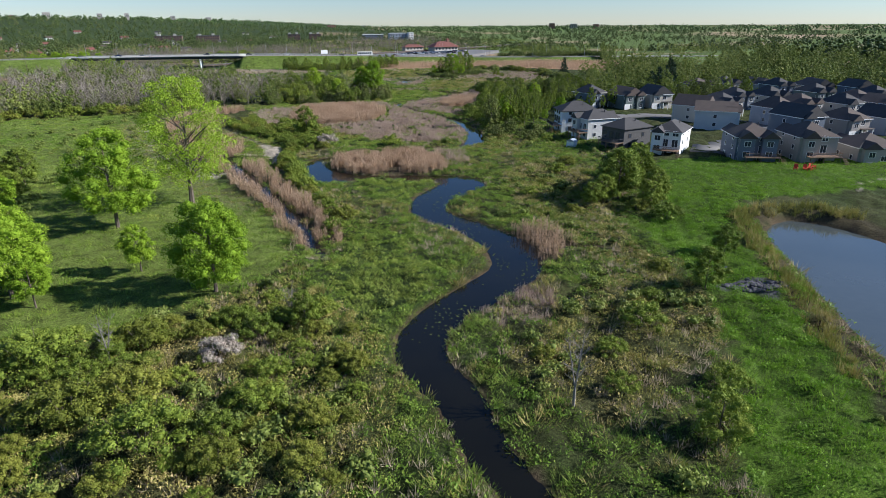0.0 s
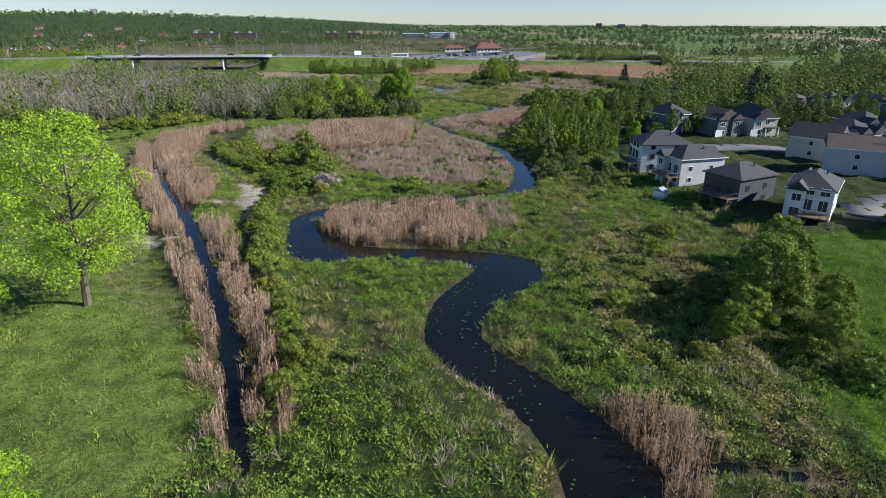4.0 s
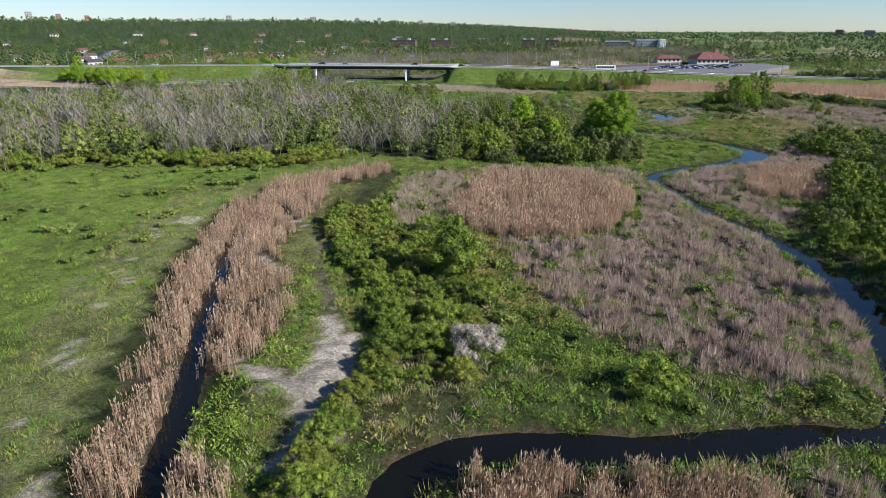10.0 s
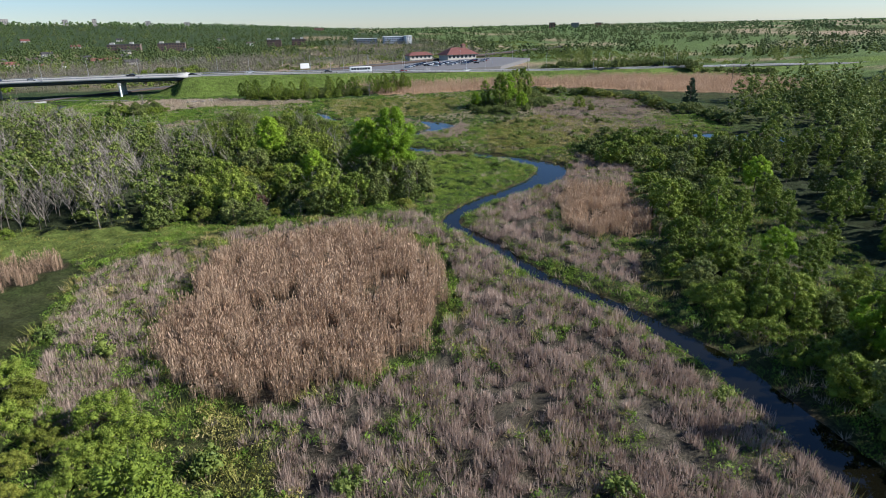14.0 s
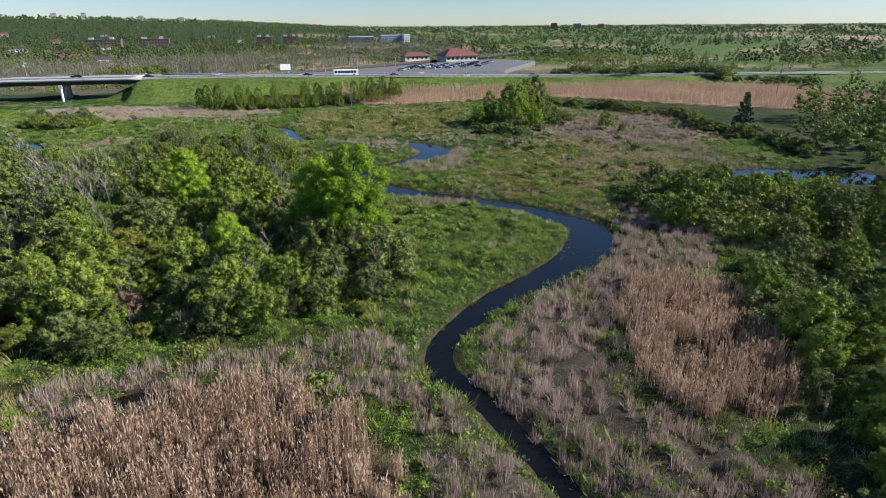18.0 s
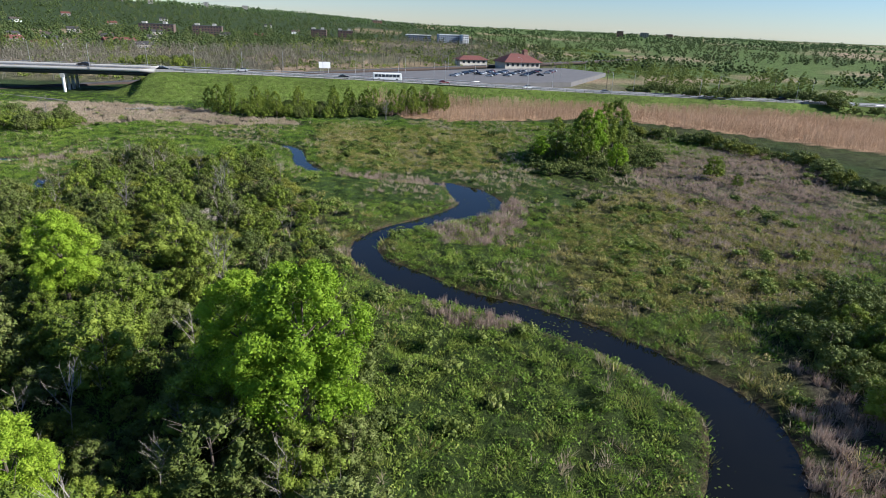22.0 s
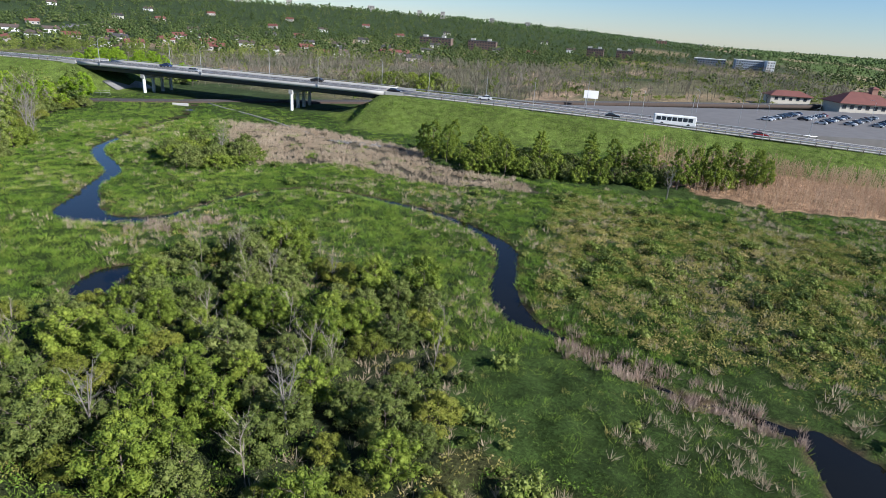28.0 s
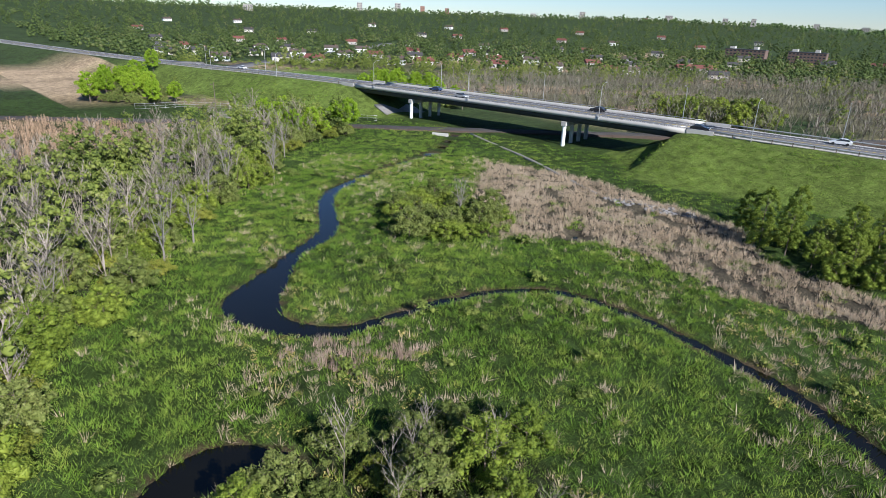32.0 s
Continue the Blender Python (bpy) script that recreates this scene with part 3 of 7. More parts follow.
def road_at(x, off=0.0):
    """A place on the road: x along it, off to its left; with its height and the turn of the road there in degrees."""
    i = int(np.argmin(np.abs(ROAD[:, 0] - x)))
    i = min(max(i, 1), len(ROAD) - 2)
    d = ROAD[i + 1, :2] - ROAD[i - 1, :2]
    d /= np.linalg.norm(d)
    t = (x - ROAD[i, 0]) / d[0]
    p = ROAD[i, :2] + d * t
    return p[0] - d[1] * off, p[1] + d[0] * off, float(np.interp(x, ROAD[:, 0], ROAD[:, 3])), math.degrees(math.atan2(d[1], d[0]))


def build_bridge():
    s = ROAD[(ROAD[:, 0] > SPAN[0] - 3) & (ROAD[:, 0] < SPAN[1] + 3)]
    b = new("road_bridge")
    ribbon("deck", s, -8, 8, 0.0, 0.35, CONCRETE, b)
    ribbon("roadway", s, -6.6, 6.6, 0.06, 0.05, ASPHALT, b)
    for o in (-6.7, -2.2, 2.2, 6.7):
        ribbon("girder", s, o - 0.3, o + 0.3, -0.35, 1.65, STEEL_DARK, b)
    for o in (-8.06, 7.76):
        ribbon("parapet", s, o, o + 0.3, 0.62, 1.15, CONCRETE, b)
        rail = ribbon("hand_rail", s, o + 0.1, o + 0.22, 1.05, 0.12, GALVANISED, b, "galvanised steel rail")
        post = bmesh.new()
        box(post, -0.06, 0.06, -0.06, 0.06, 0.6, 1.0)
        me = bpy.data.meshes.new("rail_post")
        post.to_mesh(me), post.free()
        me.materials.append(GALVANISED)
        for i in range(38):
            x, y, z, turn = road_at(SPAN[0] + 3 + i * 3, o + 0.16)
            q = new("rail_post", me)
            q.parent, q.matrix_basis = rail, pose(x, y, z, 0, 0, turn)
    for px in (-178.5, -122):
        x, y, z, turn = road_at(px)
        pier = new("pier")
        pier.parent, pier.matrix_basis = b, pose(x, y, 0, 0, 0, turn)
        bm = bmesh.new()
        box(bm, -0.75, 0.75, -7.6, 7.6, z - 3.3, z - 2.0, 0.08)
        part("cap", bm, CONCRETE, pier)
        for o in (-6.9, -2.3, 2.3, 6.9):
            bm = bmesh.new()
            tube(bm, (0, o, -0.6), (0, o, z - 3.3), 0.55, 0.55, 12)
            # outer column is white to stand for sunlight on it, inner ones plain concrete
            part("column", bm, WHITE if o < -6 else CONCRETE, pier)
    for ex, side in ((SPAN[0] + 1, -1), (SPAN[1] - 1, 1)):
        x, y, z, turn = road_at(ex)
        bm = bmesh.new()
        box(bm, -0.6, 0.6, -8.0, 8.0, z - 5, z - 1.95)
        a = part("abutment", bm, CONCRETE, b)
        a.matrix_basis = pose(x + side * 1.6, y, 0, 0, 0, turn)
        for o in (-8.0, 7.6):
            bm = bmesh.new()
            v = [bm.verts.new(p) for p in ((0, o, z - 3.2), (0, o, z + 0.7), (side * 6.0, o, z + 0.7), (side * 6.0, o, z - 0.6), (0, o + 0.4, z - 3.2), (0, o + 0.4, z + 0.7), (side * 6.0, o + 0.4, z + 0.7), (side * 6.0, o + 0.4, z - 0.6))]
            for q in ((0, 1, 2, 3), (7, 6, 5, 4), (0, 4, 5, 1), (1, 5, 6, 2), (2, 6, 7, 3), (3, 7, 4, 0)):
                bm.faces.new([v[i] for i in q])
            bmesh.ops.recalc_face_normals(bm, faces=bm.faces)
            part("wing_wall", bm, CONCRETE, b).matrix_basis = pose(x + side * 1.2, y, 0, 0, 0, turn)
    tagged(b, "long concrete road bridge on dark steel girders and pale piers", "bridge")
    return b


build_bridge()
slope = ROAD[(ROAD[:, 0] > -212) & (ROAD[:, 0] < -184)]
slope = spline([tuple(r) for r in slope], 2)
slope = np.array([(x, y, 1, float(land(x, y)[0])) for x, y in slope[:, :2] if -196 < x < -180])
tagged(ribbon("slope_paving", slope, -8.5, 8, 0.1, 0.5, ROCK), "grey stone paving on the slope under the bridge", "slope paving", kind="structure")
for line in (ROAD[ROAD[:, 0] < SPAN[0] + 2], ROAD[ROAD[:, 0] > SPAN[1] - 2]):
    tagged(ribbon("road", line, -6.6, 6.6, 0.06, 0.3, ASPHALT), "grey asphalt road on a grassy embankment", "road", kind="structure")
    for o in (-6.9, 6.6):
        tagged(ribbon("kerb", line, o, o + 0.3, 0.16, 0.4, CONCRETE), "pale concrete kerb along the road", "kerb", kind="structure")
for o, width, label in ((-0.12, 0.24, "yellow line"), (-3.4, 0.14, "white line"), (3.3, 0.14, "white line"), (-6.3, 0.15, "white line"), (6.15, 0.15, "white line")):
    paint = plain("line_paint", (0.6, 0.45, 0.08), None, 0.7) if "yellow" in label else WHITE
    tagged(ribbon("road_marking", ROAD, o, o + width, 0.072, 0.01, paint), "painted " + label + " on asphalt", "road marking", kind="structure")
SIDE_ROAD = spline([(-336, 455, 7, 0), (-400, 520, 6, 0), (-500, 640, 6, 0), (-620, 800, 6, 0)], 6)
SIDE_ROAD[:, 3] = land(SIDE_ROAD[:, 0], SIDE_ROAD[:, 1])
tagged(ribbon("road", SIDE_ROAD, -7, 7, 0.35, 1.2, ASPHALT), "wide grey side road climbing towards the town", "road", kind="structure")
PATHWAY = spline([(-147, 470, 1, 0.9), (-132, 464, 1, 0.9), (-116, 458, 1, 1.0), (-98, 450, 1, 1.1), (-85, 444, 1, 1.1)], 3)
PATHWAY[:, 3] = land(PATHWAY[:, 0], PATHWAY[:, 1])
PATHWAY[:, 3] = np.convolve(np.pad(PATHWAY[:, 3], 2, "edge"), np.ones(5) / 5, "valid")
tagged(ribbon("path", PATHWAY, -0.35, 0.35, 0.2, 0.6, ROCK), "narrow pale gravel path edged with stone", "path", kind="structure")


def guard_rail(x0, x1, off):
    g = new("guard_rail")
    n = int((x1 - x0) / 4)
    line = np.array([(*road_at(x0 + (x1 - x0) * i / n, off)[:2], 0.1, road_at(x0 + (x1 - x0) * i / n)[2]) for i in range(n + 1)])
    ribbon("rail", line, -0.05, 0.05, 0.85, 0.34, GALVANISED, g)
    bm = bmesh.new()
    box(bm, -0.09, 0.09, -0.12, 0.02, -0.5, 0.8)
    me = bpy.data.meshes.new("post")
    bm.to_mesh(me), bm.free()
    me.materials.append(BARK)
    for i in range(n + 1):
        q = new("post", me)
        q.parent, q.matrix_basis = g, pose(line[i, 0], line[i, 1], line[i, 3])
    return tagged(g, "galvanised guard rail on dark wooden posts beside the road", "guard rail")


for a, b in ((-360, -210), (-84, 60), (60, 220)):
    guard_rail(a, b, -7.6)
guard_rail(-84, 40, 7.6)


def street_lamp():
    o = new("street_lamp")
    bm = bmesh.new()
    tube(bm, (0, 0, 0), (0, 0, 8.6), 0.11, 0.06, 6)
    part("pole", bm, GALVANISED, o)
    bm = bmesh.new()
    tube(bm, (0, 0, 8.55), (0, 0.9, 9.3), 0.05, 0.05, 5), tube(bm, (0, 0.9, 9.3), (0, 2.0, 9.45), 0.05, 0.04, 5)
    part("arm", bm, GALVANISED, o)
    bm = bmesh.new()
    box(bm, -0.14, 0.14, 1.9, 2.6, 9.38, 9.52, 0.04)
    part("lamp_head", bm, GALVANISED, o)
    return tagged(o, "grey steel street lamp with a curved arm", "street lamp", "lamps along the road")


lamp = street_lamp()
x, y, z, turn = road_at(-250, -8.3)
lamp.matrix_basis = pose(x, y, z - 0.3, 0, 0, turn)
for i, lx in enumerate((-340, -295, -195, -154, -112, -76, -44, -12, 22, 58, 96, 136, 180)):
    x, y, z, turn = road_at(lx, -8.25)
    copy_thing(lamp, pose(x, y, z - 0.3, 0, 0, turn))
    x, y, z, turn = road_at(lx + 16, 8.25)
    copy_thing(lamp, pose(x, y, z - 0.3, 0, 0, turn + 180))
for lx, ly in ((-20, 560), (5, 585), (30, 612), (20, 560), (50, 590), (75, 620), (95, 600), (120, 640)):
    copy_thing(lamp, pose(lx, ly, 3.0, 0, 0, 60))

# ---- houses ----
GLASS = plain("window_glass", (0.045, 0.055, 0.07), (0.025, 0.03, 0.04), 0.08, 0.5)
ROOF_DARK = plain("dark_shingles", (0.06, 0.056, 0.056), (0.04, 0.038, 0.038), 0.9, 2.0, 0.4)
ROOF_BROWN = plain("brown_shingles", (0.10, 0.075, 0.062), (0.065, 0.05, 0.042), 0.9, 2.0, 0.4)
ROOF_RED = plain("red_roof", (0.17, 0.06, 0.045), (0.12, 0.045, 0.035), 0.8, 1.0, 0.2)
DECK = plain("deck_wood", (0.26, 0.16, 0.10), (0.17, 0.11, 0.07), 0.8, 3, 0.2)
BRICK = plain("brick", (0.30, 0.16, 0.11), (0.21, 0.12, 0.09), 0.9, 3, 0.2)


def siding(name, c):
    """Lapped boards: fine level shadow lines from relief, mottled paint."""
    m, n, l, p = material(name)
    where, sep, wave = n.new("ShaderNodeNewGeometry"), n.new("ShaderNodeSeparateXYZ"), n.new("ShaderNodeMath")
    l.new(where.outputs["Position"], sep.inputs[0])
    wave.operation = "FRACT"
    times = n.new("ShaderNodeMath")
    times.operation = "MULTIPLY"
    times.inputs[1].default_value = 5.0
    l.new(sep.outputs["Z"], times.inputs[0]), l.new(times.outputs[0], wave.inputs[0])
    b = n.new("ShaderNodeBump")
    b.inputs["Strength"].default_value, b.inputs["Distance"].default_value = 0.6, 0.03
    l.new(wave.outputs[0], b.inputs["Height"]), l.new(b.outputs[0], p.inputs["Normal"])
    t = n.new("ShaderNodeTexNoise")
    t.inputs["Scale"].default_value = 1.2
    l.new(where.outputs["Position"], t.inputs["Vector"])
    r = ramp_of(n, [tuple(v * 0.88 for v in c), c])
    l.new(t.outputs[0], r.inputs[0]), l.new(r.outputs[0], p.inputs["Base Color"])
    p.inputs["Roughness"].default_value = 0.65
    return m


SIDINGS = {"white": siding("white_siding", (0.76, 0.76, 0.75)), "pale": siding("pale_grey_siding", (0.55, 0.55, 0.54)), "black": siding("charcoal_siding", (0.07, 0.068, 0.07)),
           "navy": siding("slate_blue_siding", (0.13, 0.155, 0.20)), "tan": siding("taupe_siding", (0.34, 0.31, 0.28)), "green": siding("grey_green_siding", (0.12, 0.15, 0.14)),
           "cream": siding("cream_siding", (0.52, 0.48, 0.41)), "blue": siding("blue_grey_siding", (0.30, 0.34, 0.40))}
MESHES = {}


def cached(key, make, mat):
    if key not in MESHES:
        bm = make()
        me = bpy.data.meshes.new(key[0])
        bm.to_mesh(me), bm.free()
        me.materials.append(mat)
        MESHES[key] = me
    return MESHES[key]


def frame_bm(w, h, bars=1):
    bm = bmesh.new()
    t = 0.09
    box(bm, -w / 2 - t, w / 2 + t, -0.06, 0.03, -t, 0), box(bm, -w / 2 - t, w / 2 + t, -0.06, 0.03, h, h + t)
    box(bm, -w / 2 - t, -w / 2, -0.06, 0.03, 0, h), box(bm, w / 2, w / 2 + t, -0.06, 0.03, 0, h)
    for i in range(bars):
        x = -w / 2 + w * (i + 1) / (bars + 1)
        box(bm, x - 0.03, x + 0.03, -0.05, 0.02, 0, h)
    return bm


def window(parent, x, y, z, turn, w, h, bars=1, dark=False):
    f = new("window", cached(("window", w, h, bars, dark), lambda: frame_bm(w, h, bars), STEEL_DARK if dark else WHITE))
    f.parent, f.matrix_basis = parent, pose(x, y, z, 0, 0, turn)
    p = new("pane", cached(("pane", w, h), lambda: box(bmesh.new(), -w / 2, w / 2, -0.01, 0.015, 0, h), GLASS))
    p.parent = f
    return f


def roof_bm(w, d, rise, kind, over=0.45, thick=0.22):
    """A hipped or gabled roof with eaves over a w by d plan, its ridge along the longer side."""
    bm = bmesh.new()
    a, b = w / 2 + over, d / 2 + over
    if kind == "hip":
        r = max(0.0, b - a) if d >= w else 0
        q = max(0.0, a - b) if w > d else 0
        top = [(q, r, rise), (-q, -r, rise)] if d >= w else [(q, 0, rise), (-q, 0, rise)]
    else:
        top = [(0, b, rise), (0, -b, rise)]
    base = [(-a, -b, 0), (a, -b, 0), (a, b, 0), (-a, b, 0)]
    low = [bm.verts.new((x, y, z - thick)) for x, y, z in base]
    rim = [bm.verts.new(p) for p in base]
    t = [bm.verts.new(p) for p in top]
    for i in range(4):
        j = (i + 1) % 4
        bm.faces.new((low[i], low[j], rim[j], rim[i]))
    bm.faces.new(low[::-1])
    if kind == "hip" and w > d:
        faces = ((rim[0], rim[1], t[0], t[1]), (rim[1], rim[2], t[0]), (rim[2], rim[3], t[1], t[0]), (rim[3], rim[0], t[1]))
    else:
        faces = ((rim[1], rim[2], t[0], t[1]), (rim[2], rim[3], t[0]), (rim[3], rim[0], t[1], t[0]), (rim[0], rim[1], t[1]))
    for f in faces:
        bm.faces.new(f)
    return bm


def house(x, y, turn, w, d, eave, rise, wall, roof, kind="hip", deck=False, label="", gables=1, porch=False, garage=False, floors=(0.5, 3.2, 5.7), dark_trim=False, base=None, near=True):
    z = float(land(x, y)[0]) if base is None else base
    o = new("house")
    o.matrix_basis = pose(x, y, z, 0, 0, turn) @ Matrix.Scale(0.83, 4)
    body = SIDINGS[wall]
    bm = bmesh.new()
    box(bm, -w / 2, w / 2, -d / 2, d / 2, -1.5, eave)
    part("wall", bm, body, o)
    if kind == "gable":
        bm = bmesh.new()
        for e in (-d / 2, d / 2 - 0.2):
            v = [bm.verts.new(p) for p in ((-w / 2, e, eave), (w / 2, e, eave), (0, e, eave + rise * 0.93), (-w / 2, e + 0.2, eave), (w / 2, e + 0.2, eave), (0, e + 0.2, eave + rise * 0.93))]
            for q in ((0, 1, 2), (5, 4, 3), (0, 3, 4, 1), (1, 4, 5, 2), (2, 5, 3, 0)):
                bm.faces.new([v[i] for i in q])
        part("gable", bm, body, o)
    r = part("roof", roof_bm(w, d, rise, kind), roof, o)
    r.location = (0, 0, eave + 0.2)
    bm = bmesh.new()
    for x0, x1, y0, y1 in ((-w / 2 - 0.47, w / 2 + 0.47, -d / 2 - 0.49, -d / 2 - 0.46), (-w / 2 - 0.47, w / 2 + 0.47, d / 2 + 0.46, d / 2 + 0.49), (-w / 2 - 0.49, -w / 2 - 0.46, -d / 2 - 0.47, d / 2 + 0.47), (w / 2 + 0.46, w / 2 + 0.49, -d / 2 - 0.47, d / 2 + 0.47)):
        box(bm, x0, x1, y0, y1, eave - 0.02, eave + 0.18)
    part("fascia", bm, STEEL_DARK if dark_trim else WHITE, o)
    for i in range(gables):
        gw, gd = w * 0.36, 1.3
        gx = (-0.27 + 0.54 * i) * w if gables > 1 else -0.25 * w
        for side in ((-1, 1) if near else (-1,)):
            bm = bmesh.new()
            box(bm, gx - gw / 2, gx + gw / 2, min(side * d / 2, side * (d / 2 + gd)), max(side * d / 2, side * (d / 2 + gd)), eave - 2.7 if side > 0 else -1.0, eave)
            bay = part("bay", bm, body, o)
            rr = part("bay_roof", roof_bm(gw, gd + 3, rise * 0.55, "gable", 0.3), roof, o)
            rr.location = (gx, side * (d / 2 + gd / 2 - 1.3), eave + 0.2)
            bm = bmesh.new()
            e = side * (d / 2 + gd)
            v = [bm.verts.new(p) for p in ((gx - gw / 2, e, eave), (gx + gw / 2, e, eave), (gx, e, eave + rise * 0.5))]
            bm.faces.new(v)
            ext = bmesh.ops.extrude_face_region(bm, geom=bm.faces[:])
            bmesh.ops.translate(bm, verts=[q for q in ext["geom"] if isinstance(q, bmesh.types.BMVert)], vec=(0, -side * 0.15, 0))
            bmesh.ops.recalc_face_normals(bm, faces=bm.faces)
            part("bay_gable", bm, body, o)
            wt = 0 if side < 0 else 180
            window(o, gx, side * (d / 2 + gd + 0.02), eave - 2.1, wt, 1.5, 1.3, 1, dark_trim)
            if side < 0:
                window(o, gx, side * (d / 2 + gd + 0.02), eave - 4.9, wt, 1.6, 1.4, 1, dark_trim)
                window(o, gx, side * (d / 2 + gd + 0.02), eave - 7.3, wt, 1.6, 1.2, 1, dark_trim)
    step = max(2.6, w / 4)
    for k, zf in enumerate(floors):
        if zf > eave - 1.3:
            continue
        for j in range(int(w / step)):
            xx = -w / 2 + step * (j + 0.5)
            if gables and abs(xx + 0.25 * w) < w * 0.2 and gables == 1:
                continue
            tall = 2.0 if (deck and k == 1) else 1.3
            window(o, xx, -d / 2 - 0.02, zf + (0.1 if tall > 1.5 else 0.6), 0, 1.5, tall, 1, dark_trim)
            if k > 0 and near:
                window(o, xx, d / 2 + 0.02, zf + 0.6, 180, 1.4, 1.2, 1, dark_trim)
        for sx, t in ((-1, -90), (1, 90)):
            for yy in ((-d * 0.28, d * 0.2) if near else (0.0,)):
                window(o, sx * (w / 2 + 0.02), yy, zf + 0.7, t, 1.0, 1.1, 0, dark_trim)
    if deck:
        zd = 2.7
        dk = new("deck")
        dk.parent = o
        bm = bmesh.new()
        box(bm, -w * 0.32, w * 0.5, -d / 2 - 3.2, -d / 2 - 0.02, zd - 0.2, zd)
        part("platform", bm, DECK, dk)
        for px in (-w * 0.3, 0.05 * w, w * 0.48):
            bm = bmesh.new()
            box(bm, px - 0.09, px + 0.09, -d / 2 - 3.1, -d / 2 - 2.92, -1.2, zd - 0.2)
            part("post", bm, DECK, dk)
        bm = bmesh.new()
        for a0, a1, b0, b1 in ((-w * 0.32, w * 0.5, -d / 2 - 3.2, -d / 2 - 3.12), (-w * 0.32, -w * 0.32 + 0.08, -d / 2 - 3.2, -d / 2), (w * 0.5 - 0.08, w * 0.5, -d / 2 - 3.2, -d / 2)):
            box(bm, a0, a1, b0, b1, zd + 0.95, zd + 1.05)
            box(bm, a0, a1, b0, b1, zd + 0.1, zd + 0.16)
        for i in range(40):
            px = -w * 0.32 + (w * 0.82) * i / 39
            box(bm, px - 0.02, px + 0.02, -d / 2 - 3.18, -d / 2 - 3.14, zd + 0.1, zd + 0.95)
        part("railing", bm, DECK if not dark_trim else STEEL_DARK, dk)
        stair = part("stair", box(bmesh.new(), w * 0.5, w * 0.5 + 0.05, -d / 2 - 6.4, -d / 2 - 3.0, 0.0, 0.15), DECK, dk)
        tread = cached(("tread",), lambda: box(bmesh.new(), 0.02, 1.1, -0.26, 0.0, -0.05, 0.0), DECK)
        for i in range(13):
            q = new("tread", tread)
            q.parent, q.location = stair, (w * 0.5, -d / 2 - 3.0 - 0.26 * i, zd - 0.2 * (i + 1))
    if garage:
        bm = bmesh.new()
        box(bm, -w / 2 - 0.05, -w / 2 + 2.6, -d / 2 - 1.36, -d / 2 - 1.32, 0.0, 2.3)
        for k in range(1, 4):
            box(bm, -w / 2, -w / 2 + 2.5, -d / 2 - 1.38, -d / 2 - 1.36, k * 0.57, k * 0.57 + 0.05)
        part("garage_door", bm, WHITE, o)
    if porch:
        bm = bmesh.new()
        box(bm, -0.05 * w, w * 0.5, -d / 2 - 2.0, -d / 2 - 0.02, 2.6, 2.85)
        part("porch_roof", bm, roof, o)
        for px in (0.0, 0.22 * w, w * 0.46):
            bm = bmesh.new()
            box(bm, px - 0.14, px + 0.14, -d / 2 - 1.9, -d / 2 - 1.62, -0.5, 2.6)
            part("porch_post", bm, WHITE, o)
    bm = bmesh.new()
    tube(bm, (w * 0.2, d * 0.12, eave), (w * 0.2, d * 0.12, eave + rise * 0.9 + 0.3), 0.14, 0.14, 6)
    part("vent_pipe", bm, STEEL_DARK, o)
    return tagged(o, label, "house")


H2 = "two-storey house, hipped dark roof"
house(59.3, 176, -92, 10, 13, 7.4, 2.9, "white", ROOF_DARK, "hip", True, "white sided " + H2 + " and a raised deck", 0, dark_trim=True, base=0.6)
house(61.2, 164.0, -78, 8.4, 12, 6.7, 2.6, "pale", ROOF_DARK, "hip", True, "pale grey " + H2 + ", wooden deck and stairs", 1, base=0.6)
house(63.6, 149.6, -66, 9, 11.5, 6.4, 2.5, "black", ROOF_DARK, "hip", True, "charcoal " + H2 +  " and covered deck", 0, dark_trim=True, base=0.6)
house(70, 138.5, -40, 8, 12, 7.2, 2.6, "white", ROOF_DARK, "hip", True, "white house with dark roofs and a balcony over a patio", 1, base=0.8)
house(83.5, 128.5, -14, 10.5, 12, 7.3, 3.0, "navy", ROOF_BROWN, "hip", True, "slate blue two-storey house with white trim and outside stairs", 2, base=1.0)
house(95.5, 126, -8, 10, 12, 7.2, 3.2, "tan", ROOF_BROWN, "hip", True, "taupe two-storey house with stacked rear balconies", 1, base=1.2)
house(108, 123, -8, 11, 12, 4.4, 3.0, "tan", ROOF_BROWN, "hip", False, "taupe bungalow with a broad hipped roof", 1, base=1.4)
house(121, 121, -5, 11, 12, 4.6, 3.0, "tan", ROOF_DARK, "gable", False, "taupe bungalow with a gabled roof", 1, base=1.5)
STREET = [(79, 219, "navy", 20), (90, 213, "green", 12), (101, 213, "cream", 6), (97, 166, "pale", 60), (98, 180, "cream", 40), (112, 190, "tan", 20), (126, 204, "navy", 10), (138, 203, "cream", 8),
          (134, 182, "tan", 15), (146, 178, "cream", 10), (144, 262, "navy", 10), (157, 262, "tan", 10), (170, 258, "blue", 10), (167, 240, "navy", 5), (159, 208, "green", 10), (163, 193, "navy", 10),
          (160, 178, "tan", 10), (176, 200, "blue", 5), (190, 250, "tan", 10), (112, 152, "navy", 10), (124, 150, "tan", 10), (137, 152, "blue", 10), (150, 156, "navy", 10), (118, 170, "blue", 15),
          (164, 160, "cream", 10), (178, 170, "navy", 10), (133, 128, "tan", 0), (148, 134, "navy", 0), (163, 140, "blue", 0), (180, 146, "tan", 0), (186, 220, "navy", 0), (178, 232, "tan", 0)]
